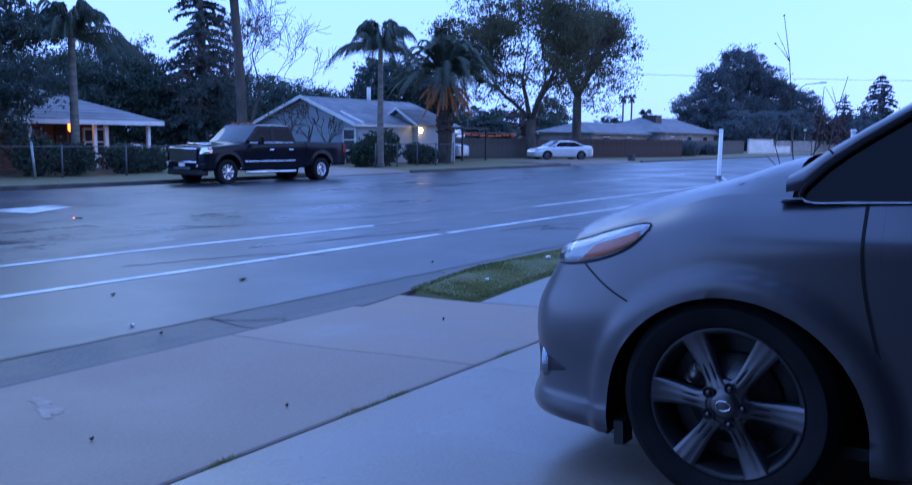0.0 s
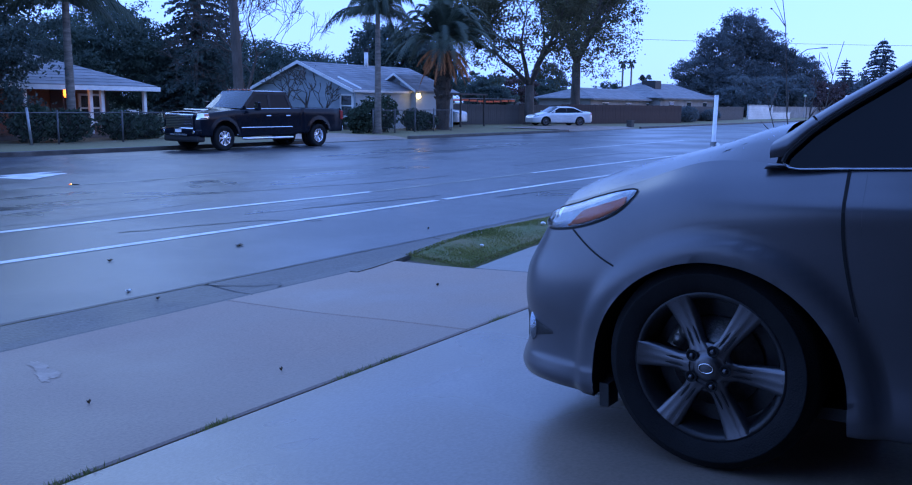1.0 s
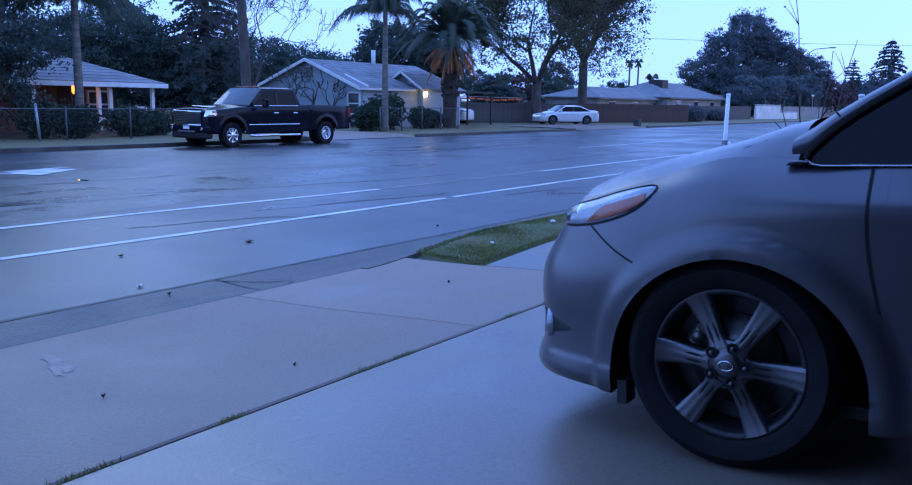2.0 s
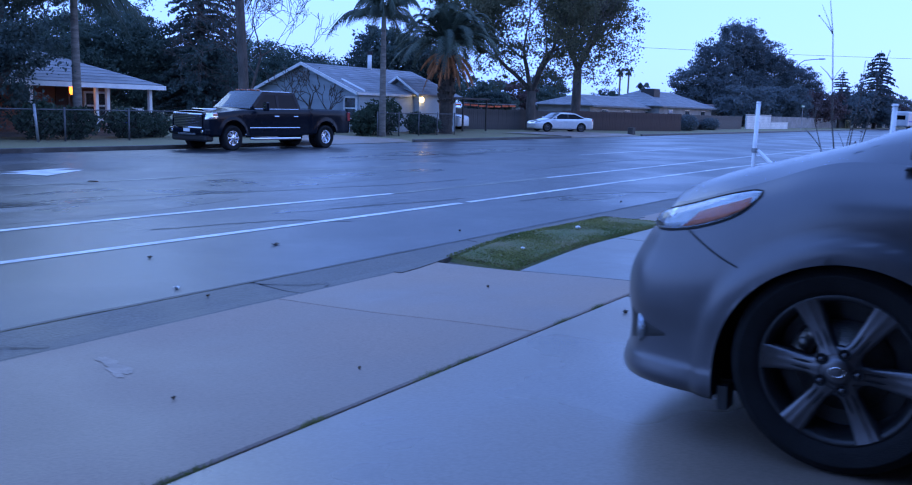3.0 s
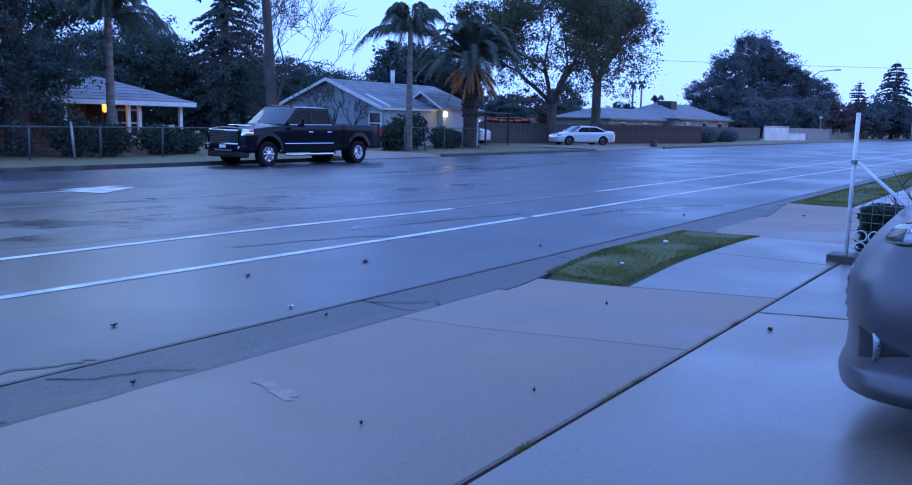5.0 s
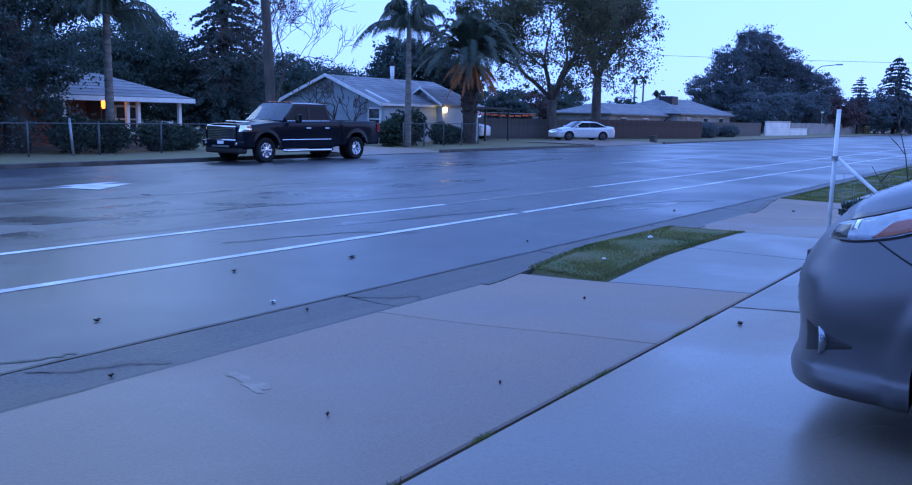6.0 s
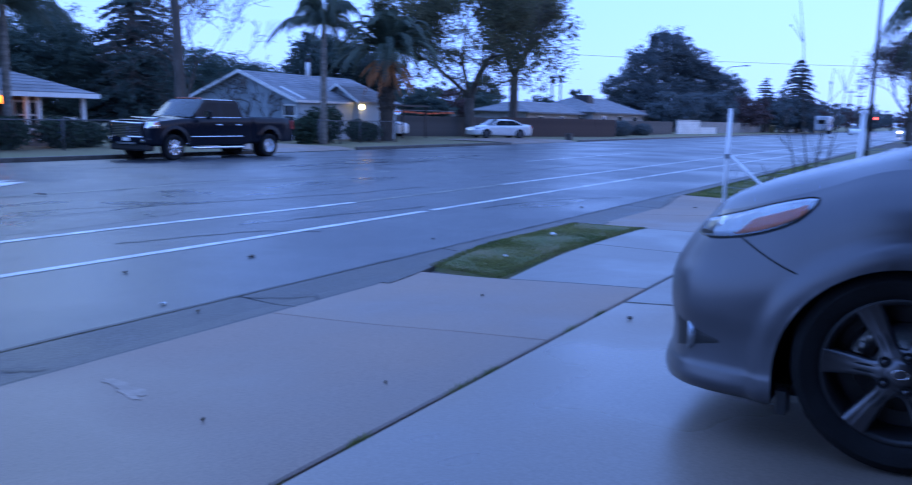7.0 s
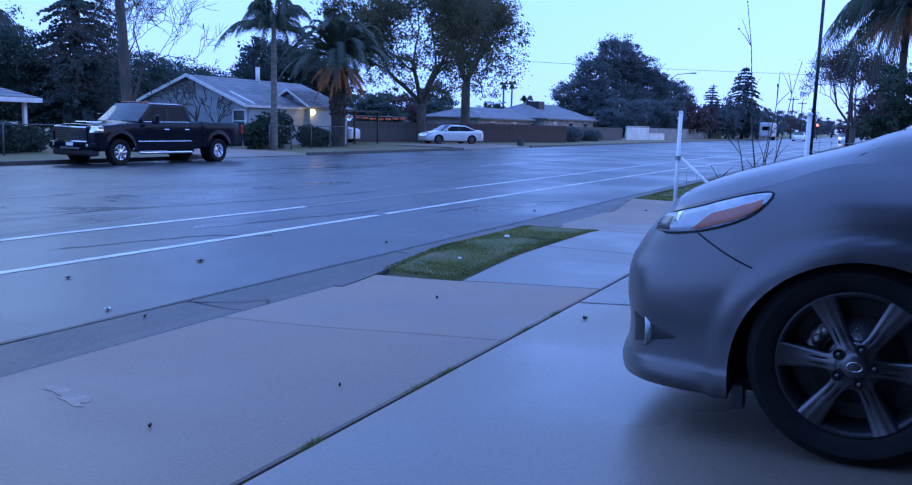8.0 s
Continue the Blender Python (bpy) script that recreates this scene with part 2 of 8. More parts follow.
# ---------- mesh helpers ----------
class Geo:
    """Collects vertices and faces for one mesh."""
    def __init__(self):
        self.v, self.f, self.n = [], [], 0

    def add(self, verts, faces):
        k = self.n
        self.v.append(np.asarray(verts, float).reshape(-1, 3))
        self.f.extend([tuple(i + k for i in f) for f in faces])
        self.n += len(self.v[-1])
        return k

    def box(self, x0, y0, z0, x1, y1, z1, m=None):
        vs = [(x, y, z) for z in (z0, z1) for y in (y0, y1) for x in (x0, x1)]
        if m is not None:
            vs = [tuple(m @ Vector(p)) for p in vs]
        self.add(vs, [(0, 2, 3, 1), (4, 5, 7, 6), (0, 1, 5, 4), (1, 3, 7, 5), (3, 2, 6, 7), (2, 0, 4, 6)])
        return self

    def tube(self, pts, radii, sides=7, cap=True):
        pts = [Vector(p) for p in pts]
        if isinstance(radii, (int, float)):
            radii = [radii] * len(pts)
        vs, fs = [], []
        side = None
        for i, p in enumerate(pts):
            d = (pts[min(i + 1, len(pts) - 1)] - pts[max(i - 1, 0)]).normalized()
            if side is None:
                side = d.cross(Vector((0, 0, 1)) if abs(d.z) < 0.9 else Vector((1, 0, 0))).normalized()
            side = (side - d * side.dot(d)).normalized()
            up = d.cross(side)
            for k in range(sides):
                a = 2 * math.pi * k / sides
                vs.append(p + (side * math.cos(a) + up * math.sin(a)) * radii[i])
        for i in range(len(pts) - 1):
            for k in range(sides):
                a, b = i * sides + k, i * sides + (k + 1) % sides
                fs.append((a, b, b + sides, a + sides))
        if cap:
            fs.append(tuple(reversed(range(sides))))
            fs.append(tuple(range((len(pts) - 1) * sides, len(pts) * sides)))
        self.add([tuple(p) for p in vs], fs)
        return self

    def grid(self, rows, flip=False):
        rows = [list(map(tuple, r)) for r in rows]
        a, b = len(rows), len(rows[0])
        fs = []
        for i in range(a - 1):
            for j in range(b - 1):
                q = (i * b + j, i * b + j + 1, (i + 1) * b + j + 1, (i + 1) * b + j)
                fs.append(tuple(reversed(q)) if flip else q)
        self.add([p for r in rows for p in r], fs)
        return self

    def lathe(self, prof, m, n=48):
        """prof: (axial, radius) pairs turned about the local x axis, placed by m."""
        rows = []
        for ax, r in prof:
            rows.append([tuple(m @ Vector((ax, r * math.cos(2 * math.pi * k / n), r * math.sin(2 * math.pi * k / n)))) for k in range(n + 1)])
        return self.grid(rows)

    def poly(self, pts, thick, m=None):
        """A flat outline in local x-z, pushed back along local y by thick."""
        k = len(pts)
        vs = [(p[0], 0, p[1]) for p in pts] + [(p[0], thick, p[1]) for p in pts]
        if m is not None:
            vs = [tuple(m @ Vector(p)) for p in vs]
        fs = [tuple(range(k)), tuple(reversed(range(k, 2 * k)))]
        fs += [(i, i + k, (i + 1) % k + k, (i + 1) % k) for i in range(k)]
        self.add(vs, fs)
        return self

    def quads(self, centres, size, normals=None, aspect=1.0, rng=None):
        """Many small loose leaves."""
        rng = rng or np.random
        c = np.asarray(centres, float)
        n = len(c)
        a = rng.normal(size=(n, 3)) if normals is None else np.asarray(normals, float)
        a /= np.linalg.norm(a, axis=1, keepdims=True) + 1e-9
        b = np.cross(a, rng.normal(size=(n, 3)))
        b /= np.linalg.norm(b, axis=1, keepdims=True) + 1e-9
        s = (np.asarray(size) * np.ones(n) * rng.uniform(0.65, 1.3, n))[:, None]
        v = np.stack([c - a * s, c - b * s * aspect * 0.55, c + a * s, c + b * s * aspect * 0.55], 1).reshape(-1, 3)
        k = self.n
        self.v.append(v)
        idx = (np.arange(n * 4).reshape(n, 4) + k)
        self.f.extend(map(tuple, idx.tolist()))
        self.n += n * 4
        return self

    def mesh(self, name, material, smooth=False, weld=False):
        me = bpy.data.meshes.new(name)
        v = np.concatenate(self.v) if self.v else np.zeros((0, 3))
        me.from_pydata(v.tolist(), [], self.f)
        me.materials.append(material)
        if weld:
            bm = bmesh.new()
            bm.from_mesh(me)
            bmesh.ops.remove_doubles(bm, verts=bm.verts, dist=0.0004)
            bmesh.ops.recalc_face_normals(bm, faces=bm.faces)
            bm.to_mesh(me)
            bm.free()
        if smooth:
            me.polygons.foreach_set("use_smooth", [True] * len(me.polygons))
        me.update()
        return me


def part(name, geo, material, parent=None, label="", smooth=False, weld=False, bevel=0.0, kind="", facing=None):
    """facing: the way an open sheet's outer side looks."""
    me = geo.mesh(name, material, smooth, weld) if isinstance(geo, Geo) else geo
    if facing is not None:
        if sum((p.normal * p.area for p in me.polygons), Vector()).dot(Vector(facing)) < 0:
            me.flip_normals()
    ob = new(name, me)
    if parent is not None:
        ob.parent = parent
    if label:
        tagged(ob, label)
    if kind:
        tagged(ob, kind=kind)
    if bevel:
        md = ob.modifiers.new("bevel", "BEVEL")
        md.width, md.segments, md.limit_method = bevel, 2, "ANGLE"
    return ob


def thing(name, label, category, m=None, group="", kind=""):
    ob = tagged(new(name), label, category, group, kind)
    if m is not None:
        ob.matrix_basis = m
    return ob


def setting(name, geo, material, label, category="", smooth=False, weld=False):
    return tagged(part(name, geo, material, None, "", smooth, weld), label, category or name.split("_")[0], "", "structure")


def curve_through(keys, x):
    """A smooth line through (x, value) keys."""
    xs, ys = [k[0] for k in keys], [k[1] for k in keys]
    if x <= xs[0]:
        return ys[0]
    if x >= xs[-1]:
        return ys[-1]
    i = max(j for j in range(len(xs) - 1) if xs[j] <= x)
    def slope(j):
        if j == 0 or j == len(xs) - 1:
            a, b = (0, 1) if j == 0 else (len(xs) - 2, len(xs) - 1)
            return (ys[b] - ys[a]) / (xs[b] - xs[a])
        d0, d1 = (ys[j] - ys[j - 1]) / (xs[j] - xs[j - 1]), (ys[j + 1] - ys[j]) / (xs[j + 1] - xs[j])
        return 0.0 if d0 * d1 <= 0 else 2 * d0 * d1 / (d0 + d1)
    h = xs[i + 1] - xs[i]
    t = (x - xs[i]) / h
    m0, m1 = slope(i) * h, slope(i + 1) * h
    return (2 * t**3 - 3 * t**2 + 1) * ys[i] + (t**3 - 2 * t**2 + t) * m0 + (-2 * t**3 + 3 * t**2) * ys[i + 1] + (t**3 - t**2) * m1


def smooth01(a, b, x):
    t = min(1.0, max(0.0, (x - a) / (b - a)))
    return t * t * (3 - 2 * t)


# ---------- ground levels ----------
APRON = [(-40, 0.6), (-8, 0.5), (0.6, 0.385), (3.28, 0.262), (5.15, 0.14), (5.7, 0.105), (6.5, 0.045), (7.28, 0.006), (7.4, 0.0)]
KERBED = [(-40, 0.6), (-8, 0.5), (0.6, 0.385), (3.28, 0.262), (5.15, 0.14), (6.5, 0.14), (7.3, 0.15)]
ROAD = [(7.28, -0.012), (7.91, -0.006), (12, 0.02), (16, 0.02), (20, -0.07), (26.2, -0.22), (27, -0.22)]


def level(x, y):
    """Height of the near side's paving."""
    k = smooth01(8.3, 10.4, x) * (1 - smooth01(12.3, 13.6, x)) + smooth01(16.2, 17.4, x)
    return curve_through(APRON, y) * (1 - k) + curve_through(KERBED, y) * k


def road_level(y):
    return curve_through(ROAD, y)


# ---------- ground, road, paving ----------
def build_ground():
    ys = [-1500, -300, -60, -20, 0, 3.3, 5.15, 6.5, 7.3, 7.9, 12, 16, 20, 26.2, 27.5, 34, 60, 200, 600, 2500]
    xs = [-1500, -300, -80, -20, 0, 20, 40, 80, 160, 400, 1000, 2500]
    def low(y):
        if y < 7.3:
            return curve_through(APRON, y) - 0.07
        if y < 26.3:
            return road_level(y) - 0.06
        return -0.14
    g = Geo().grid([[(x, y, low(y)) for x in xs] for y in ys], flip=True)
    setting("ground", g, M_VERGE, "dry winter grass and soil reaching away from the road", "ground")
    ry = [7.9, 9, 10, 11, 12, 14, 16, 18, 20, 22, 24, 26.2]
    rx = [-60, -20, -5, 0, 5, 10, 15, 20, 30, 45, 70, 120, 220, 500]
    setting("road", Geo().grid([[(x, y, road_level(y)) for x in rx] for y in ry], flip=True), M_ASPHALT, "wide wet grey asphalt road with worn lane lines", "road")

    # gutter pans along the near kerb, one cast length after another
    rng = random.Random(4)
    gutter = tagged(new("gutter"), "stained grey concrete gutter beside the wet asphalt", "gutter", "", "structure")
    x = -14.0
    while x < 60:
        n = 3.05 if x < 30 else 6.1
        rows = []
        for y in (7.285, 7.30, 7.5, 7.7, 7.865, 7.88):
            e = 0.03 if y in (7.285, 7.88) else 0
            rows.append([(x + d, y, curve_through([(7.28, -0.004), (7.5, -0.016), (7.88, 0.0)], y) - (e if 0 < d < n else e) - (0.012 if d in (0, n) else 0)) for d in (0, 0.012, n * 0.5, n - 0.02, n)])
        part("gutter_pan", Geo().grid(rows, flip=True), M_GUTTER, gutter)
        x += n

    # kerb with its dropped stretches
    kerb = tagged(new("kerb"), "worn grey concrete kerb dropping at driveways", "kerb", "", "structure")
    for x0, x1 in ((8.4, 10.3), (10.3, 12.3), (12.3, 13.8), (16.1, 19.0), (19.0, 24), (24, 34), (34, 60), (60, 120)):
        rows = []
        nx = [x0 + 0.004 + (x1 - x0 - 0.008) * i / 8 for i in range(9)]
        for k, (y, d) in enumerate(((7.315, -0.12), (7.30, -0.018), (7.275, 0.0), (7.20, 0.004), (7.19, -0.05))):
            rows.append([(xx, y + (0.03 if k < 3 else 0) * smooth01(0.0, 0.1, level(xx, 7.1)), max(level(xx, 7.13) + d, -0.13)) for xx in nx])
        part("kerb_stone", Geo().grid(rows), M_GUTTER, kerb)

    far = tagged(new("far_kerb"), "low grey concrete kerb across the road", "kerb", "", "structure")
    for x0, x1 in ((-60, 4), (4, 27.5), (33.5, 49), (60, 70), (70, 120), (120, 300)):
        part("kerb_stone", Geo().box(x0, 26.15, -0.4, x1, 26.32, -0.085), M_GUTTER, far, bevel=0.02)

    # far driveways, pale concrete
    drive = Geo()
    for x0, x1, y1 in ((27.6, 33.4, 34.5), (49.2, 59.5, 31.2)):
        drive.grid([[(x0, 26.16, -0.2), (x1, 26.16, -0.2)], [(x0, 27, -0.10), (x1, 27, -0.10)], [(x0, y1, -0.09), (x1, y1, -0.09)]], flip=True)
    setting("pavement_1", drive, M_CONCRETE, "pale concrete driveways crossing the far verge", "driveway")


def slab(parent, name, x0, x1, y0, y1, material, step=0.3):
    """One cast slab with eased edges."""
    nx, ny = max(2, int((x1 - x0) / step)), max(2, int((y1 - y0) / step))
    xs = [x0, x0 + 0.012] + [x0 + (x1 - x0) * i / nx for i in range(1, nx)] + [x1 - 0.012, x1]
    ys = [y0, y0 + 0.012] + [y0 + (y1 - y0) * i / ny for i in range(1, ny)] + [y1 - 0.012, y1]
    rows = []
    for j, y in enumerate([ys[0]] + ys + [ys[-1]]):
        row = []
        for i, x in enumerate([xs[0]] + xs + [xs[-1]]):
            out = j in (0, len(ys) + 1) or i in (0, len(xs) + 1)
            rim = j in (1, len(ys)) or i in (1, len(xs))
            row.append((x, y, level(x, y) - (0.06 if out else 0.008 if rim else 0)))
        rows.append(row)
    return part(name, Geo().grid(rows, flip=True), material, parent, smooth=False)


def build_paving():
    bed = Geo().grid([[(x, y, level(x, y) - 0.04) for x in (-14, -4, 2, 6, 8, 8.3, 8.8, 9.3, 9.9, 10.4, 11, 12.3, 12.7, 13.2, 13.6, 14, 16.2, 16.6, 17.0, 17.4, 18, 26, 40, 80)] for y in (-14, -8, -3, 0.6, 2, 3.28, 4.2, 5.15, 5.7, 6.4, 7.0, 7.29)], flip=True)
    setting("joint_soil", bed, M_DIRT, "dark damp soil and grime in the paving joints", "soil")
    pave = tagged(new("pavement"), "damp concrete driveway, apron and footway slabs", "pavement", "", "structure")
    J = 0.008
    near = [-14.0, -7.0, -0.9, 8.34, 11.05]
    for x0, x1 in zip(near, near[1:]):
        for y0, y1 in ((-14, -6.5), (-6.5, -1.2), (-1.2, 5.15)):
            slab(pave, "slab", x0 + J, x1 - J, y0 + J, y1 - J * 1.6, M_DRIVEWET if x0 < 8 else M_WALKWET, 0.45)
    for x0, x1 in ((-14, -6), (-6, 0.2), (0.2, 7.06), (7.06, 8.93)):
        slab(pave, "apron_slab", x0 + J * 0.5, x1 - J * 0.5, 5.15 + J, 7.29, M_CONCRETE, 0.3)
    for x0, x1 in ((8.93, 10.9), (10.9, 12.66)):
        slab(pave, "footway_slab", x0 + J * 0.6, x1 - J * 0.6, 5.15 + J, 6.36, M_WALKWET, 0.3)
    for x0, x1 in ((12.66, 15.2), (15.2, 17.46)):
        slab(pave, "apron_slab", x0 + J * 0.6, x1 - J * 0.6, 5.15 + J, 7.29, M_CONCRETE, 0.4)
    x = 17.46
    while x < 60:
        slab(pave, "footway_slab", x + J * 0.6, x + 3 - J * 0.6, 5.15 + J, 6.2, M_WALKWET, 1.0)
        x += 3
    # the strip of kerb-side concrete beside the lawn
    for x0, x1 in ((9.3, 12.66),):
        slab(pave, "kerb_strip", x0, x1, 7.12, 7.2, M_CONCRETE, 0.5)


def blades(geo, inside, box, n, height, z, rng, width=0.006):
    x0, y0, x1, y1 = box
    pts = rng.uniform((x0, y0), (x1, y1), (n * 2, 2))
    pts = [p for p in pts if inside(*p)][:n]
    for x, y in pts:
        h, a = height * rng.uniform(0.5, 1.25), rng.uniform(0, 6.28)
        dx, dy = math.cos(a) * width, math.sin(a) * width
        bx, by = rng.normal(0, h * 0.45, 2)
        g = z(x, y)
        geo.add([(x - dx, y - dy, g), (x + dx, y + dy, g), (x + bx, y + by, g + h)], [(0, 1, 2)])


def build_lawns():
    rng = np.random.RandomState(5)
    def quad_inside(c):
        def f(x, y):
            s = 0
            for i in range(len(c)):
                ax, ay = c[i]
                bx, by = c[(i + 1) % len(c)]
                if (bx - ax) * (y - ay) - (by - ay) * (x - ax) < 0:
                    return False
            return True
        return f
    for name, c, n, note in (("lawn", [(8.93, 6.41), (12.66, 6.33), (12.32, 7.15), (9.12, 7.25)], 26000, "small green lawn strip with worn brown edge by the kerb"),
                       ("lawn", [(17.5, 6.21), (60, 6.21), (60, 7.15), (17.38, 7.15)], 30000, "long green lawn strip beyond the next driveway")):
        f = quad_inside(c)
        top = lambda x, y: level(x, y) + 0.006
        rows = []
        for j in range(9):
            t = j / 8
            a = [c[0][0] + (c[3][0] - c[0][0]) * t, c[0][1] + (c[3][1] - c[0][1]) * t]
            b = [c[1][0] + (c[2][0] - c[1][0]) * t, c[1][1] + (c[2][1] - c[1][1]) * t]
            row = []
            for i in range(41):
                u = i / 40
                x, y = a[0] + (b[0] - a[0]) * u, a[1] + (b[1] - a[1]) * u
                edge = 0.05 if j in (0, 8) or i in (0, 40) else -0.012 * noise.noise(Vector((x * 2, y * 2, 0)))
                row.append((x, y, top(x, y) - edge))
            rows.append(row)
        lawn = thing(name, note, "lawn", kind="stuff")
        part("turf", Geo().grid(rows, flip=True), M_GRASSBASE, lawn, smooth=True)
        g = Geo()
        x1 = min(c[1][0], 34)
        blades(g, f, (c[0][0], 6.2, x1, 7.25), n, 0.015, lambda x, y: top(x, y) - 0.006, rng, 0.007 if n < 28000 else 0.014)
        part("grass", g, M_GRASS, lawn, kind="stuff")
        g = Geo()
        blades(g, lambda x, y: f(x, y) and (not f(x, y - 0.09) or not f(x - 0.10, y) or rng.rand() < 0.03), (c[0][0], 6.2, min(x1, 26), 7.25), n // 9, 0.022, lambda x, y: top(x, y) - 0.006, rng, 0.007)
        part("dry_grass", g, M_STRAW, lawn, "straw-brown grass along the lawn edge", kind="stuff")
    # weeds rooted in the long joint
    g = Geo()
    for cx, s in ((3.85, 0.07), (4.55, 0.09), (6.05, 0.09), (6.35, 0.05), (5.2, 0.05), (7.4, 0.05), (7.9, 0.05)):
        for k in range(110):
            x, y = cx + rng.normal(0, s), 5.146 + rng.normal(0, 0.008)
            h, a = rng.uniform(0.012, 0.035), rng.uniform(0, 6.28)
            z = level(x, y) - 0.012
            b = rng.normal(0, 0.012, 2)
            g.add([(x - 0.003, y, z), (x + 0.003, y, z), (x + b[0], y + b[1], z + h)], [(0, 1, 2)])
    tagged(part("joint_weeds", g, M_GRASS), "small green weeds growing in the driveway joint", "weeds", "", "stuff")


def ribbon(pts, width, z, rng=None, wob=0.0):
    """A flat strip along a line on a surface."""
    g = Geo()
    rows = [[], []]
    pts = [Vector((p[0], p[1], 0)) for p in pts]
    for i, p in enumerate(pts):
        d = (pts[min(i + 1, len(pts) - 1)] - pts[max(i - 1, 0)]).normalized()
        s = Vector((-d.y, d.x, 0)) * width * 0.5 * (1 if rng is None else rng.uniform(0.6, 1.4))
        for k, q in ((0, p - s), (1, p + s)):
            rows[k].append((q.x, q.y, z(q.x, q.y)))
    return g.grid(rows, flip=True)


def build_markings():
    rng = random.Random(7)
    up = lambda d: (lambda x, y: road_level(y) + d)
    line = lambda y, x0, x1: [(x0 + (x1 - x0) * i / 60, y) for i in range(61)]
    def bent(keys, x0, x1, n=60):
        return [(x, curve_through(keys, x)) for x in (x0 + (x1 - x0) * (i / n) ** 1.5 for i in range(n + 1))]
    near = [(-30, 9.93), (6, 9.92), (11, 9.86), (17, 9.85), (25, 9.80), (36, 9.6), (50, 9.4), (220, 8.2)]
    mid = [(-30, 11.6), (6.4, 11.56), (9, 11.54), (13, 11.32), (18, 11.26), (30, 11.25), (60, 11.1), (220, 10.3)]
    turn = [(-30, 16.0), (8.5, 15.82), (11.2, 15.55), (14, 15.55), (18.5, 15.12), (60, 14.4)]
    setting("lane_line_1", ribbon(bent(near, -30, 13.2), 0.115, up(0.004)), M_PAINT, "worn solid white cycle lane line", "lane line")
    setting("lane_line_2", ribbon(bent(near, 13.4, 220), 0.11, up(0.004)), M_PAINT, "worn solid white cycle lane line", "lane line")
    setting("lane_line_3", ribbon(bent(mid, -30, 13.4), 0.115, up(0.004)), M_PAINT, "worn solid white lane line", "lane line")
    setting("lane_line_4", ribbon(bent(mid, 13.4, 18.5), 0.10, up(0.004)), M_FADED, "nearly worn away stretch of lane line", "lane line")
    setting("lane_line_5", ribbon(bent(mid, 18.5, 220), 0.11, up(0.004)), M_PAINT, "worn solid white lane line", "lane line")
    setting("lane_line_6", ribbon(bent(turn, -30, 20), 0.10, up(0.004)), M_FADED, "faded yellowish turn lane line", "lane line")
    setting("lane_line_7", ribbon(bent([(27, 15.0), (38, 14.9)], 27.5, 37.5), 0.12, up(0.004)), M_PAINT, "worn white lane line across the road", "lane line")
    setting("lane_line_8", ribbon(line(19.1, -30, 12), 0.14, up(0.004)), M_TAR, "dark sealed seam in the asphalt", "seam")
    # turn arrow
    g = Geo()
    arrow = [(9.9, 18.05), (10.9, 18.0), (11.0, 17.1), (12.35, 18.15), (11.9, 18.5), (12.6, 18.75), (12.4, 18.9), (11.5, 18.75), (10.9, 18.55), (11.4, 18.35), (11.0, 18.2)]
    g.add([(x, y, road_level(y) + 0.005) for x, y in arrow], [tuple(range(len(arrow)))])
    setting("turn_arrow", g, M_PAINT, "worn white painted turn arrow on the road", "road marking")
    # tar-sealed cracks and overlay edges
    cracks = [
        ([(9.2, 13.75), (10.2, 13.5), (11.5, 12.95), (12.6, 12.7), (14.7, 12.25), (17, 12.1)], 0.05),
        ([(11.2, 10.6), (12.3, 10.45), (13.2, 10.25), (13.9, 10.2)], 0.07),
        ([(4.2, 8.35), (4.8, 8.05), (5.15, 7.95)], 0.035),
        ([(8.4, 10.6), (9.2, 10.45), (10.1, 10.2), (10.6, 9.6)], 0.04),
        ([(12.0, 15.3), (14, 15.9), (15.2, 15.6)], 0.05),
        ([(9.5, 16.1), (10.2, 15.5), (10.9, 15.2)], 0.05),
        ([(14.2, 9.4), (15.5, 9.3), (17.0, 8.9), (17.8, 8.3)], 0.06),
        ([(18, 17), (22, 16.8), (26, 17.4)], 0.07),
        ([(16, 21.5), (20, 21.2), (24, 21.6)], 0.08),
        ([(20, 12.6), (25, 12.9), (31, 12.5)], 0.05)]
    for pts, w in cracks:
        fine = []
        for a, b in zip(pts, pts[1:]):
            for i in range(8):
                fine.append((a[0] + (b[0] - a[0]) * i / 8 + rng.gauss(0, 0.02), a[1] + (b[1] - a[1]) * i / 8 + rng.gauss(0, 0.02)))
        setting("road_crack", ribbon(fine, w, up(0.003), rng), M_TAR, "dark tar-filled crack in the asphalt", "crack")
    # smoother dark overlay
    for cx, cy, rx, ry in ((12.6, 13.9, 5.5, 0.9), (11.8, 10.8, 1.4, 0.22), (16.2, 9.0, 1.3, 0.35), (25, 18.5, 6, 1.0), (8.5, 12.4, 2.6, 0.5)):
        ring = [(cx + rx * math.cos(a) * (1 + 0.18 * noise.noise(Vector((cx + math.cos(a) * 2, math.sin(a) * 2, 0)))), cy + ry * math.sin(a) * (1 + 0.25 * noise.noise(Vector((math.cos(a) * 3, cy + math.sin(a) * 3, 0))))) for a in [2 * math.pi * i / 40 for i in range(40)]]
        g = Geo()
        g.add([(x, y, road_level(y) + 0.002) for x, y in ring] + [(cx, cy, road_level(cy) + 0.002)], [(i, (i + 1) % 40, 40) for i in range(40)])
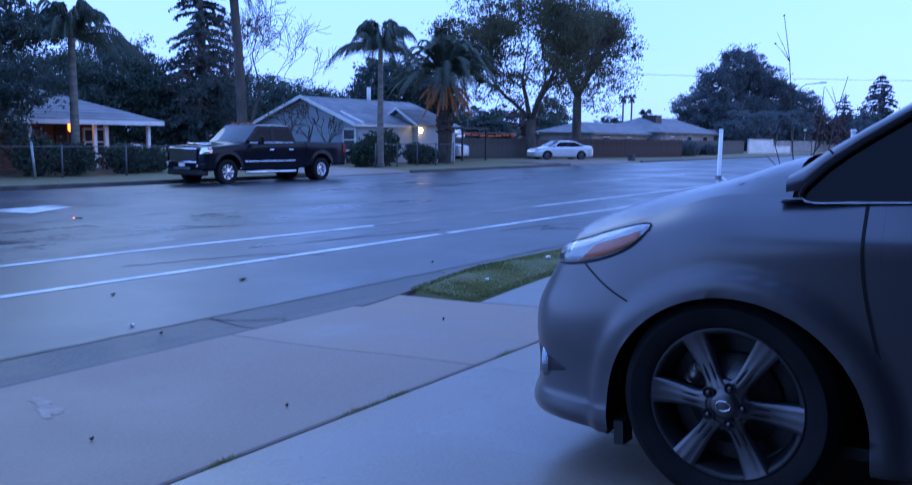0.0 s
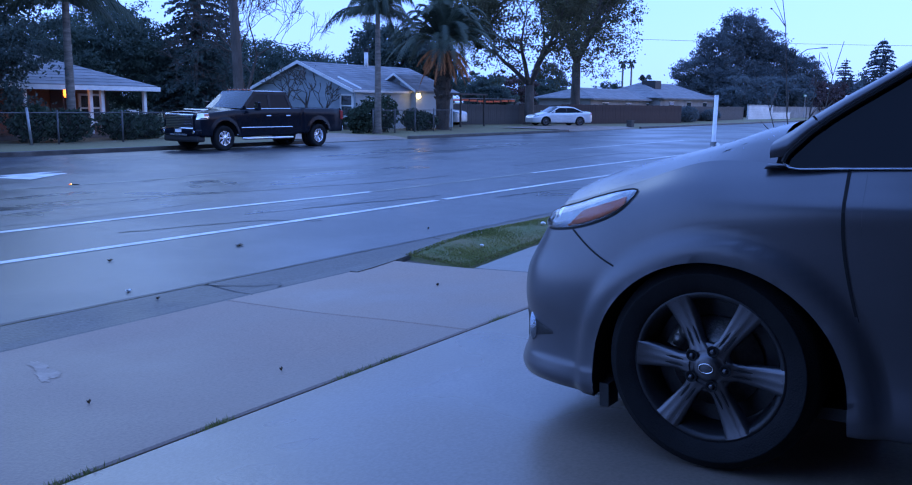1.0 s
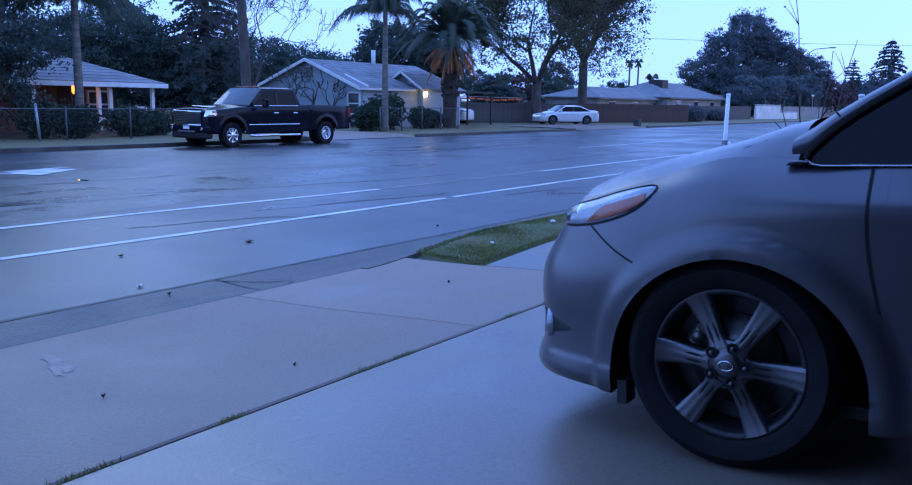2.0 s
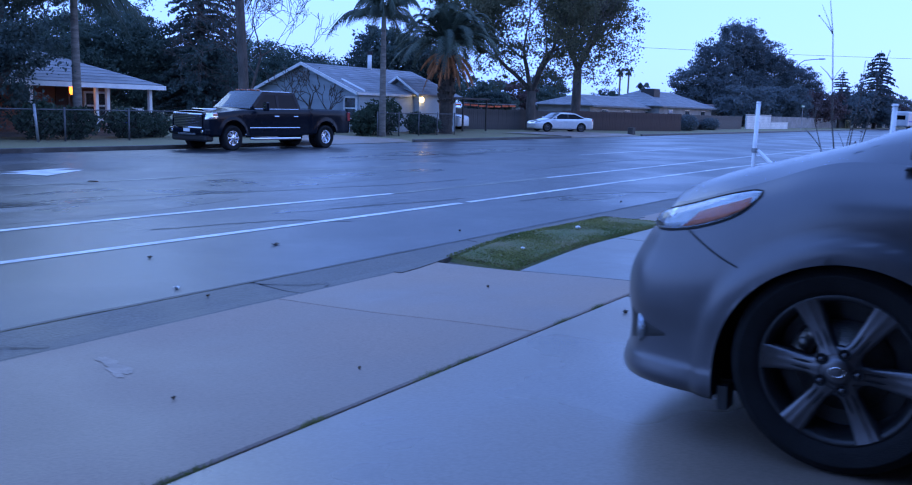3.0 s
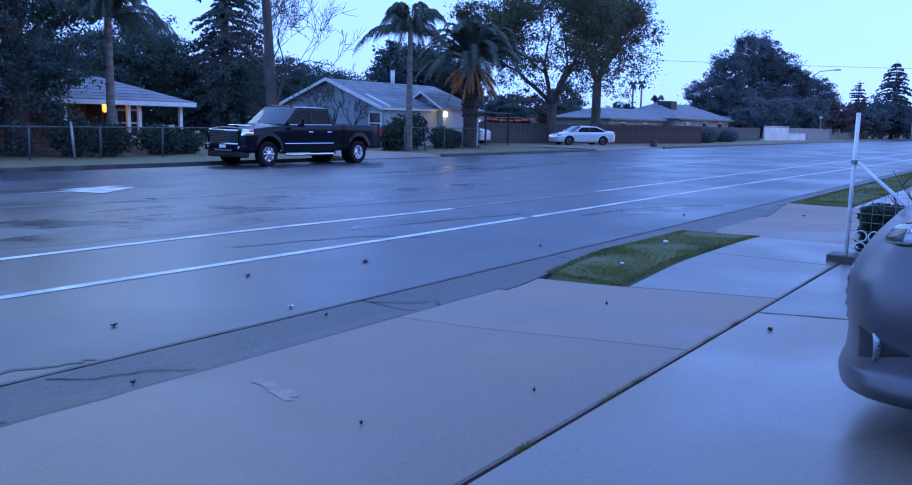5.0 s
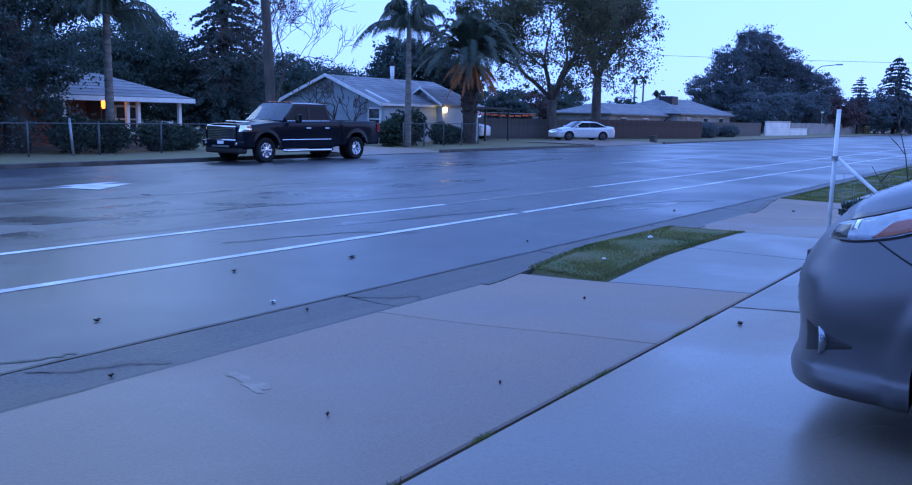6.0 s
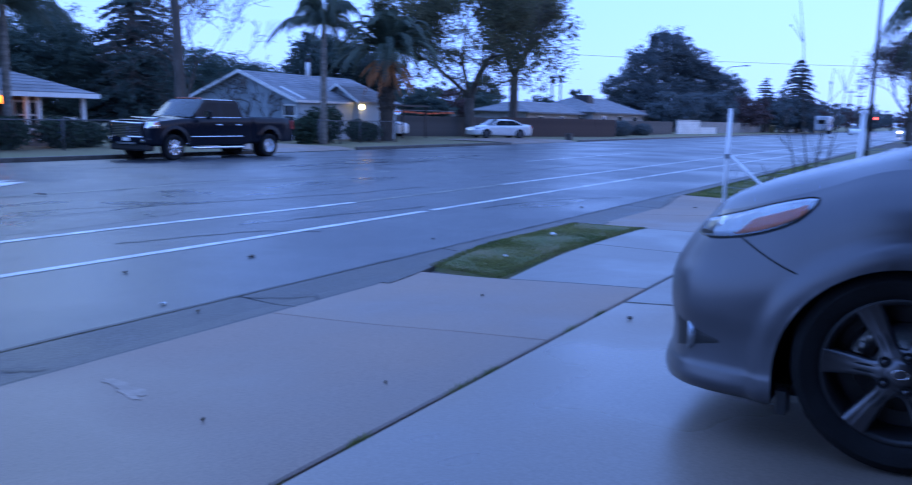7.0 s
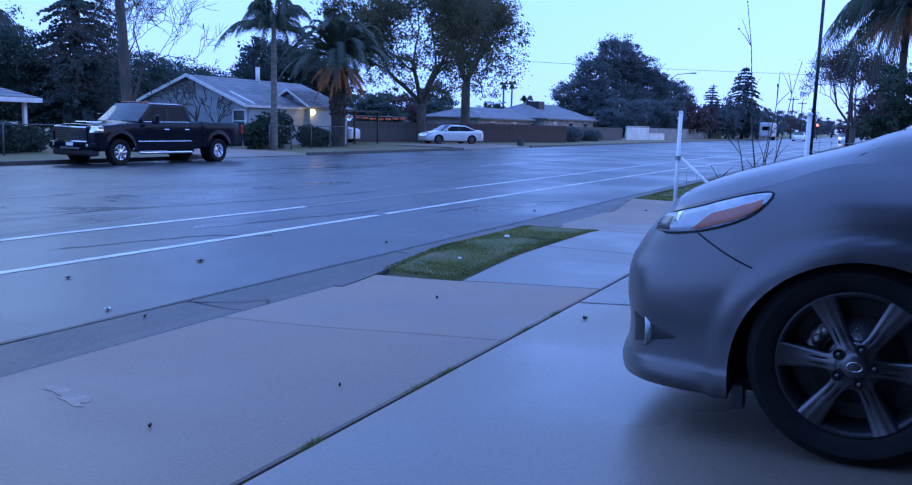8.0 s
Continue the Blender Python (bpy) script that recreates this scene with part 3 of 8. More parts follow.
        setting("asphalt_patch", g, M_PATCH, "smooth dark overlay patch in the road", "patch")
    # asphalt edge seam beside the gutter
    seam = [(-10 + i * 0.25, 7.895 + rng.gauss(0, 0.006)) for i in range(280)]
    setting("gutter_seam", ribbon(seam, 0.035, lambda x, y: 0.0025, rng), M_TAR, "dark open seam between gutter and asphalt", "seam")
    edge = [(-10 + i * 0.25, 7.292 + rng.gauss(0, 0.004)) for i in range(76)]
    setting("apron_seam", ribbon(edge, 0.022, lambda x, y: 0.008, rng), M_TAR, "dark damp seam at the foot of the apron", "seam")
    # cracks in gutter and apron
    for pts, w in (([(4.75, 7.84), (4.95, 7.66), (5.25, 7.58), (5.4, 7.36)], 0.02), ([(3.9, 7.8), (4.1, 7.5), (4.35, 7.32)], 0.02), ([(7.3, 7.86), (7.55, 7.6), (7.75, 7.45), (7.6, 7.32)], 0.018)):
        fine = [(a[0] + (b[0] - a[0]) * i / 6 + rng.gauss(0, 0.008), a[1] + (b[1] - a[1]) * i / 6 + rng.gauss(0, 0.008)) for a, b in zip(pts, pts[1:]) for i in range(6)]
        setting("gutter_crack", ribbon(fine, w, lambda x, y: 0.001, rng), M_TAR, "thin dark crack across the gutter", "crack")
    # dark strip laid over the joint, painting in the shade of its gap
    cross = [(8.34 + rng.gauss(0, 0.004), 5.12 - i * 0.1) for i in range(60)]
    setting("joint_grime", ribbon(cross, 0.034, lambda x, y: level(x, y) + 0.0015, rng), M_DIRT, "dark strip standing in for shade in the driveway joint", "joint")
    # pale scuffs
    for cx, cy, l, w, a in ((5.36, 6.80, 0.24, 0.07, 1.3), (5.31, 6.62, 0.30, 0.09, 1.4), (5.24, 6.52, 0.16, 0.05, 1.2), (4.75, 4.3, 0.2, 0.014, -0.5)):
        ring = []
        for k in range(36):
            q = 2 * math.pi * k / 36
            r = 1 + 0.55 * noise.noise(Vector((cx * 7 + math.cos(q) * 2.2, cy * 7 + math.sin(q) * 2.2, 0)))
            u, v = math.cos(q) * l * 0.5 * r, math.sin(q) * w * 0.5 * r
            ring.append((cx + u * math.cos(a) - v * math.sin(a), cy + u * math.sin(a) + v * math.cos(a)))
        g = Geo()
        g.add([(x, y, level(x, y) + 0.003) for x, y in ring + [(cx, cy)]], [(k, (k + 1) % 36, 36) for k in range(36)])
        setting("scuff", g, M_CHALK, "pale chalky scuff on the concrete", "scuff")
    # puddle
    g = Geo()
    ring = [(10.95 + 0.07 * math.cos(a) * (1 + 0.2 * math.sin(3 * a)), 15.66 + 0.12 * math.sin(a)) for a in [2 * math.pi * i / 24 for i in range(24)]]
    g.add([(x, y, road_level(15.66) + 0.008 - 0.008 * (y - 15.66)) for x, y in ring], [tuple(range(24))])
    setting("puddle", g, M_PUDDLE, "small still puddle on the asphalt", "puddle")
    # leaves and litter
    for x, y, s, white in ((7.78, 4.90, 0.05, 0), (7.42, 9.28, 0.05, 0), (5.64, 8.56, 0.05, 0), (6.81, 8.11, 0.05, 1), (5.01, 7.42, 0.035, 0), (6.8, 7.74, 0.03, 0),
                           (8.7, 9.03, 0.09, 0), (8.2, 6.2, 0.03, 0), (11.07, 6.87, 0.03, 2), (9.62, 6.72, 0.02, 2), (10.9, 8.3, 0.04, 0), (15.5, 8.3, 0.06, 0), (5.9, 5.5, 0.02, 0), (5.1, 5.9, 0.02, 0), (7.0, 3.9, 0.02, 0), (16.4, 6.7, 0.07, 0)):
        z = level(x, y) if y < 7.3 else road_level(y)
        g = Geo()
        if white == 2:
            bm = bmesh.new()
            bmesh.ops.create_icosphere(bm, subdivisions=2, radius=s)
            me = bpy.data.meshes.new("pebble")
            for v in bm.verts:
                v.co *= 1 + 0.2 * noise.noise(v.co * 40)
                v.co.z *= 0.6
            bm.to_mesh(me)
            me.materials.append(M_STONEWHITE)
            ob = tagged(new("pebble", me), "small white stone lying in the lawn", "stone")
            ob.location = (x, y, z + 0.035)
            continue
        s *= 0.55
        rows = [[(x + s * (u - 1) * (1 - 0.4 * (v - 1) ** 2), y + 0.55 * s * (v - 1), z + 0.004 + 0.012 * abs(u - 1) + 0.006 * (v - 1) ** 2) for u in (0, 0.5, 1, 1.5, 2)] for v in (0, 0.5, 1, 1.5, 2)]
        g.grid(rows, flip=True)
        g.grid([[(a, b, c - 0.003) for a, b, c in r] for r in rows])
        tagged(part("fallen_leaf" if not white else "paper_scrap", g, M_STONEWHITE if white else M_LEAFLITTER, smooth=True), "pale scrap of paper on the asphalt" if white else "curled brown fallen leaf", "litter" if white else "leaf", "litter on the paving")


build_ground()
build_paving()
build_lawns()
build_markings()


# ---------- vehicles ----------
# Local axes: x to the car's right, y ahead, z up; s runs back from the nose, w out to the car's left.
class Shell:
    """A car body swept round a plan outline: profiles of (inset, height) vary along it."""
    def __init__(self, outline, keys, axle):
        pts = [Vector((s, w)) for s, w in outline]
        dense = []
        for i in range(len(pts) - 1):
            p0, p1, p2, p3 = pts[max(i - 1, 0)], pts[i], pts[i + 1], pts[min(i + 2, len(pts) - 1)]
            if i == 0:
                p0 = Vector((p2.x, -p2.y))
            if i == len(pts) - 2:
                p3 = Vector((p1.x, -p1.y))
            for k in range(40):
                t = k / 40
                dense.append(0.5 * ((2 * p1) + (p2 - p0) * t + (2 * p0 - 5 * p1 + 4 * p2 - p3) * t * t + (3 * p1 - p0 - 3 * p2 + p3) * t ** 3))
        dense.append(pts[-1])
        self.d = dense
        self.L = [0.0]
        for a, b in zip(dense, dense[1:]):
            self.L.append(self.L[-1] + (b - a).length)
        self.keys = keys
        self.axle = axle

    def plan(self, L):
        i = int(np.searchsorted(self.L, L)) - 1
        i = min(max(i, 0), len(self.d) - 2)
        t = (L - self.L[i]) / max(self.L[i + 1] - self.L[i], 1e-9)
        p = self.d[i].lerp(self.d[i + 1], t)
        a, b = self.d[max(i - 3, 0)], self.d[min(i + 4, len(self.d) - 1)]
        d = (b - a).normalized()
        if L < 0.02:
            d = Vector((0, 1))
        if L > self.L[-1] - 0.02:
            d = Vector((0, -1))
        return p, Vector((-d.y, d.x))

    def at_s(self, s):
        """Length along the outline at which its side reaches s."""
        for i, p in enumerate(self.d):
            if p.x >= s and p.y > 0.2:
                return self.L[i]
        return self.L[-1]

    def control(self, L):
        ks = self.keys
        n = len(ks[0][1])
        return [(curve_through([(k[0], k[1][j][0]) for k in ks], L), curve_through([(k[0], k[1][j][1]) for k in ks], L)) for j in range(n)]

    def point(self, L, v, ctrl=None):
        c = ctrl or self.control(L)
        n = len(c) - 1
        i = min(int(v * n), n - 1)
        t = v * n - i
        p0, p1, p2, p3 = c[max(i - 1, 0)], c[i], c[i + 1], c[min(i + 2, n)]
        q = [0.5 * (2 * p1[k] + (p2[k] - p0[k]) * t + (2 * p0[k] - 5 * p1[k] + 4 * p2[k] - p3[k]) * t * t + (3 * p1[k] - p0[k] - 3 * p2[k] + p3[k]) * t ** 3) for k in (0, 1)]
        p, out = self.plan(L)
        return p.x - out.x * q[0], p.y - out.y * q[0], q[1]

    def v_at(self, L, z):
        c = self.control(L)
        lo, hi = 0.25, 1.0
        for _ in range(24):
            mid = (lo + hi) / 2
            if self.point(L, mid, c)[2] < z:
                lo = mid
            else:
                hi = mid
        return lo

    def loc(self, p, side=1):
        return (-p[1] * side, self.axle - p[0], p[2])


def shell_mesh(sh, lengths, rows, arches, side, flare=0.016, seam=None, seam0=None, deck_w=0.4):
    """Body side with round wheel openings. arches: (s, z, radius)."""
    pts = []
    for L in lengths:
        c = sh.control(L)
        col = []
        for v in rows:
            s, w, z = sh.point(L, v, c)
            if seam and s > 1.0:
                s = 1.0 + (s - 1.0) * (seam(z) - 1.0) / (seam(0.8) - 1.0)
            if seam0 and s < 2.0:
                s = 2.0 - (2.0 - s) * (2.0 - seam0(z)) / (2.0 - seam0(0.8))
            for cs, cz, r in arches:
                d = math.hypot(s - cs, max(z - cz, 0))
                if w > deck_w and d < r + 0.16:
                    w += flare * (1 - smooth01(r + 0.045, r + 0.10, d)) * (1 - smooth01(0.06, 0.14, z - cz - r))
            col.append([s, w, z])
        pts.append(col)
    A, B = len(pts), len(rows)
    inside = [[any(col[j][1] > deck_w and ((math.hypot(col[j][0] - cs, col[j][2] - cz) < r) or (abs(col[j][0] - cs) < r and col[j][2] < cz)) for cs, cz, r in arches) for j in range(B)] for col in pts]
    faces, used = [], set()
    for i in range(A - 1):
        for j in range(B - 1):
            q = [(i, j), (i + 1, j), (i + 1, j + 1), (i, j + 1)]
            ins = sum(inside[a][b] for a, b in q)
            if ins == 4:
                continue
            faces.append(q)
            used.update(q)
    # pull the ragged rim onto the round opening
    for a, b in used:
        if inside[a][b]:
            p = pts[a][b]
            for cs, cz, r in arches:
                ds, dz = p[0] - cs, p[2] - cz
                if dz > 0 and math.hypot(ds, dz) < r:
                    k = r / max(math.hypot(ds, dz), 1e-6)
                    p[0], p[2] = cs + ds * k, cz + dz * k
                elif dz <= 0 and abs(ds) < r:
                    p[0] = cs + math.copysign(r, ds)
    g = Geo()
    g.add([sh.loc(p, side) for col in pts for p in col], [tuple(a * B + b for a, b in (q if side > 0 else q[::-1])) for q in faces])
    return g


def strip_on(sh, path, width, lift, side=1):
    """A narrow ribbon on the body along (L, v) points."""
    pts = []
    for L, v in path:
        p = sh.point(L, v)
        o = sh.plan(L)[1]
        pts.append(Vector(sh.loc((p[0] + o.x * lift, p[1] + o.y * lift, p[2] + lift * 0.5), side)))
    g = Geo()
    rows = [[], []]
    for i, p in enumerate(pts):
        d = (pts[min(i + 1, len(pts) - 1)] - pts[max(i - 1, 0)]).normalized()
        o = sh.plan(path[i][0])[1]
        nrm = Vector((-o.y * side, -o.x, 0.35)).normalized()
        s = d.cross(nrm).normalized() * width * 0.5
        rows[0].append(tuple(p - s))
        rows[1].append(tuple(p + s))
    return g.grid(rows)


def patch_on(sh, L0, L1, low, high, lift, n=28, m=8, side=1, base=0.0015):
    """A panel lying on the body between two height lines low(t), high(t), t from 0 to 1."""
    rows = []
    for i in range(n + 1):
        t = i / n
        L = L0 + (L1 - L0) * t
        o = sh.plan(L)[1]
        va, vb = low(t), high(t)
        row = []
        for j in range(m + 1):
            u = j / m
            p = sh.point(L, va + (vb - va) * u)
            e = lift * (1 - (2 * u - 1) ** 4) * (1 - (2 * t - 1) ** 6) + base
            row.append(sh.loc((p[0] + o.x * e, p[1] + o.y * e, p[2] + e * 0.5), side))
        rows.append(row)
    return Geo().grid(rows, flip=side < 0)


def wheel(parent, x, y, z, R, width, rim_r, out, spokes=6, detail=True, rim_mat=None, lugs=5, turn=0.0, rim_inset=0.0):
    """out: +1 if the outer face looks to +x, -1 to -x."""
    m = pose(x, y, z) @ Matrix.Diagonal((out, 1, 1, 1))
    hub = new("wheel")
    hub.parent = parent
    W = width / 2
    seg = 72 if detail else 36
    prof = [(-W * 0.75, rim_r), (-W, rim_r + 0.02), (-W, R - 0.04), (-W * 0.82, R - 0.008), (-W * 0.5, R), (W * 0.5, R), (W * 0.82, R - 0.008), (W * 0.98, R - 0.035), (W * 1.02, (R + rim_r) / 2 + 0.015),
            (W * 1.0, (R + rim_r) / 2 + 0.010), (W * 0.97, rim_r + 0.022), (W * 0.86, rim_r + 0.004), (W * 0.80, rim_r - 0.004)]
    part("tyre", Geo().lathe(prof, m, seg), M_TYRE, hub, "black rubber tyre", smooth=True, weld=True)
    r = rim_r
    face = W * 0.80 - rim_inset
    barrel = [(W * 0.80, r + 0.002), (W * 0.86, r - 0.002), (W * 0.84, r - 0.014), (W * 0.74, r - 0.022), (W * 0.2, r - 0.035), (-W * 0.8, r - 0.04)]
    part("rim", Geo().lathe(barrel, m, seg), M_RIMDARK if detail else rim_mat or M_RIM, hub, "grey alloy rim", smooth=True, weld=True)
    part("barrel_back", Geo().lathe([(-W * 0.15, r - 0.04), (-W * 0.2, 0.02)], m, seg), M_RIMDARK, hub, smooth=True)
    # spokes
    for k in range(spokes):
        a = math.radians(turn) + 2 * math.pi * k / spokes
        rows = []
        for t in (0, 0.1, 0.22, 0.35, 0.5, 0.65, 0.8, 0.92, 1.0):
            rad = r * (0.24 + 0.735 * t)
            half = r * (0.100 + 0.090 * t ** 1.3 + 0.45 * max(0, 0.18 - t))
            ax = face + 0.012 - 0.030 * (1 - t) * t * 1.5 - 0.006 * t
            row = []
            for u in (-1, -0.90, -0.55, -0.18, 0, 0.18, 0.55, 0.90, 1):
                lat = half * u
                dip = -0.028 if abs(u) == 1 else -0.003 if abs(u) > 0.9 else 0.0
                if abs(u) < 0.1:
                    dip = 0.002
                ang = a + lat / rad
                row.append(tuple(m @ Vector((ax + dip, rad * math.cos(ang), rad * math.sin(ang)))))
            rows.append(row)
        part("spoke", Geo().grid(rows, flip=out > 0), rim_mat or M_RIM, hub, smooth=True)
        if detail:
            for sgn in (-1, 1):
                g = Geo()
                q = []
                for t, wd in ((0.12, 0.001), (0.22, 0.004), (0.36, 0.0035), (0.46, 0.001)):
                    rad = r * (0.24 + 0.735 * t)
                    ax = face + 0.0135 - 0.030 * (1 - t) * t * 1.5 - 0.006 * t
                    lat = sgn * r * 0.045
                    q.append([tuple(m @ Vector((ax, rad * math.cos(a + (lat + e) / rad), rad * math.sin(a + (lat + e) / rad)))) for e in (-wd, wd)])
                part("slot", g.grid(q, flip=out > 0), M_GAP, hub)
    centre = [(face - 0.01, r * 0.34), (face + 0.006, r * 0.33), (face + 0.010, r * 0.26), (face + 0.004, r * 0.19), (face + 0.014, r * 0.165), (face + 0.018, r * 0.12), (face + 0.019, 0.001)]
    part("hub", Geo().lathe(centre, m, 40), rim_mat or M_RIM, hub, smooth=True, weld=True)
    if detail:
        # plain oval badge on the cap
        ring = [(0.024 * math.cos(t), 0.016 * math.sin(t)) for t in [2 * math.pi * k / 24 for k in range(25)]]
        part("cap_badge", Geo().tube([tuple(m @ Vector((face + 0.020, a, b))) for a, b in ring], 0.0022, 6, False), M_CHROME, hub, smooth=True)
        for k in range(lugs):
            a = math.radians(turn + 33) + 2 * math.pi * k / lugs
            c, s_ = math.cos(a) * r * 0.245, math.sin(a) * r * 0.245
            cup = m @ Matrix.Translation((0, c, s_))
            part("lug_hole", Geo().lathe([(face + 0.0145, 0.0195), (face + 0.0145, 0.0135), (face + 0.0135, 0.013), (face + 0.0135, 0.001)], cup, 20), M_GAP, hub, smooth=True)
            part("lug_nut", Geo().lathe([(face + 0.013, 0.0095), (face + 0.020, 0.0085), (face + 0.023, 0.005), (face + 0.0235, 0.0005)], cup, 6), M_RIM, hub)
        part("brake_disc", Geo().lathe([(-0.01, 0.155), (0.0, 0.155), (0.001, 0.09), (0.03, 0.085), (0.032, 0.03)], m, 48), M_BRAKE, hub, "brushed steel brake disc", smooth=True)
        cal = Geo()
        arc = [math.radians(18 + 40 * k / 8) for k in range(9)]
        cal.grid([[tuple(m @ Vector((ax, rr * math.cos(q), rr * math.sin(q)))) for q in arc] for ax, rr in ((-0.03, 0.10), (0.024, 0.105), (0.036, 0.125), (0.036, 0.15), (0.024, 0.172), (-0.03, 0.178))])
        for q in (math.radians(30), math.radians(47)):
            cal.tube([tuple(m @ Vector((ax, 0.138 * math.cos(q), 0.138 * math.sin(q)))) for ax in (0.0, 0.045)], 0.021, 12)
        part("caliper", cal, M_BRAKE, hub, "grey brake caliper", smooth=True)
    return hub


def flat_on_side(pts, wof, side, axle, inset=0.0, thick=0.0):
    """A pane or pillar from side-view points (s, z) on a leaning side wall."""
    g = Geo()
    k = len(pts)
    a = [(-(wof(z) - inset) * side, axle - s, z) for s, z in pts]
    fs = [tuple(range(k)) if side > 0 else tuple(reversed(range(k)))]
    if thick:
        a += [(-(wof(z) - inset - thick) * side, axle - s, z) for s, z in pts]
        fs.append(tuple(reversed(range(k, 2 * k))) if side > 0 else tuple(range(k, 2 * k)))
        fs += [(i, i + k, (i + 1) % k + k, (i + 1) % k) for i in range(k)]
    if not thick:
        v = [Vector(p) for p in a]
        nrm = sum(((v[i] - v[0]).cross(v[i + 1] - v[0]) for i in range(1, k - 1)), Vector())
        if nrm.x * side > 0:
            fs = [fs[0][::-1]]
    g.add(a, fs)
    return g


def rounded(pts, r=0.04, n=4):
    """The same outline with rounded corners."""
    out = []
    k = len(pts)
    for i in range(k):
        p, a, b = Vector(pts[i]), Vector(pts[i - 1]), Vector(pts[(i + 1) % k])
        da, db = (a - p), (b - p)
        ra = min(r, da.length * 0.45)
        rb = min(r, db.length * 0.45)
        q0, q1 = p + da.normalized() * ra, p + db.normalized() * rb
        for j in range(n + 1):
            t = j / n
            q = q0 * (1 - t) ** 2 + p * 2 * t * (1 - t) + q1 * t * t
            out.append((q.x, q.y))
    return out


def build_minivan():
    van = thing("minivan", "wet dark grey minivan parked on the driveway facing the road", "minivan", pose(6.66, 3.284, 0.262, -3.3, 0, 0))
    AX = 0.95
    outline = [(0.0, 0), (0.004, 0.2), (0.022, 0.4), (0.065, 0.58), (0.12, 0.71), (0.205, 0.815), (0.33, 0.885), (0.5, 0.935), (0.7, 0.962), (0.95, 0.975), (1.4, 0.985), (2.5, 0.99), (4.2, 0.98), (4.8, 0.94), (5.0, 0.86), (5.07, 0.6), (5.08, 0)]
    probe = Shell(outline, [(0, [(0, 0)])], AX)
    Lc, Lm, Ls, Ld = probe.at_s(0.28), probe.at_s(0.62), probe.at_s(0.95), probe.at_s(1.40)
    end = probe.L[-1]
    side_p = [(0.08, 0.20), (0.015, 0.21), (0.0, 0.25), (0.005, 0.30), (0.02, 0.38), (0.02, 0.50), (0.008, 0.65), (0.0, 0.79), (0.0, 0.885), (0.04, 0.945), (0.085, 1.0)]
    keys = [
        (0.0, [(0.25, 0.165), (0.03, 0.172), (0.0, 0.21), (0.01, 0.255), (0.03, 0.30), (0.04, 0.40), (0.03, 0.50), (0.035, 0.60), (0.07, 0.68), (0.135, 0.77), (0.21, 0.848)]),
        (0.6, [(0.25, 0.165), (0.035, 0.172), (-0.002, 0.21), (0.006, 0.26), (0.022, 0.30), (0.03, 0.40), (0.02, 0.50), (0.03, 0.60), (0.07, 0.685), (0.13, 0.775), (0.20, 0.852)]),
        (Lc, [(0.14, 0.165), (0.035, 0.18), (-0.006, 0.22), (0.0, 0.27), (0.012, 0.305), (0.016, 0.40), (0.005, 0.50), (0.018, 0.60), (0.055, 0.69), (0.095, 0.79), (0.155, 0.872)]),
        (Lm, [(0.10, 0.17), (0.04, 0.185), (0.012, 0.22), (0.006, 0.27), (0.012, 0.31), (0.01, 0.40), (0.0, 0.50), (0.0, 0.63), (0.03, 0.78), (0.072, 0.882), (0.138, 0.944)]),
        (Ls, [(0.08, 0.19), (0.02, 0.20), (0.0, 0.24), (0.0, 0.30), (0.005, 0.36), (0.01, 0.45), (0.005, 0.60), (0.0, 0.75), (0.004, 0.865), (0.046, 0.952), (0.145, 1.026)]),
        (Ld, side_p), (end - 1.3, side_p), (end, [(0.1, 0.25), (0.03, 0.26), (0.0, 0.30), (0.0, 0.36), (0.01, 0.42), (0.01, 0.52), (0.01, 0.66), (0.01, 0.78), (0.02, 0.9), (0.04, 0.96), (0.06, 1.0)])]
    sh = Shell(outline, keys, AX)
    arches = [(0.972, 0.284, 0.424), (4.0, 0.284, 0.424)]
    rows = [i / 52 for i in range(53)]
    seam = lambda z: 1.365 + 0.09 * smooth01(0.85, 0.25, z) + 0.03 * smooth01(0.5, 0.2, z)
    front = [Ld * i / 110 for i in range(111)]
    rear = [Ld + (end - Ld) * i / 80 for i in range(81)]
    gap = lambda z: seam(z) + 0.007
    for side in (1, -1):
        part("front_body", shell_mesh(sh, front, rows, arches[:1], side, seam=seam, flare=0.026), M_VANPAINT, van, "dark grey bumper and front wing beaded with rain", smooth=True, weld=True)
        part("side_body", shell_mesh(sh, rear, rows, arches[1:], side, seam0=gap), M_VANPAINT, van, "dark grey doors and rear quarter", smooth=True, weld=True)
        for cs, cz, r in arches:
            liner = Geo()
            prof = []
            for k in range(33):
                a = math.pi * (k / 32)
                prof.append((cs - (r + 0.004) * math.cos(a), cz + (r + 0.004) * math.sin(a)))
            prof = [(cs - r - 0.004, 0.19)] + prof + [(cs + r + 0.004, 0.19)]
            liner.grid([[(-wv * side, AX - s, z) for s, z in prof] for wv in (0.955, 0.93, 0.50)], flip=side < 0)
            liner.add([(-0.52 * side, AX - s, z) for s, z in prof], [tuple(range(len(prof)))])
            part("wheel_arch_liner", liner, M_BLACKTRIM, van, "black inner wheel arch")
        flap = Geo().box(-0.90 * side - 0.04, AX - 0.60, 0.155, -0.90 * side + 0.04, AX - 0.565, 0.24)
        part("mud_flap", flap, M_BLACKTRIM, van)
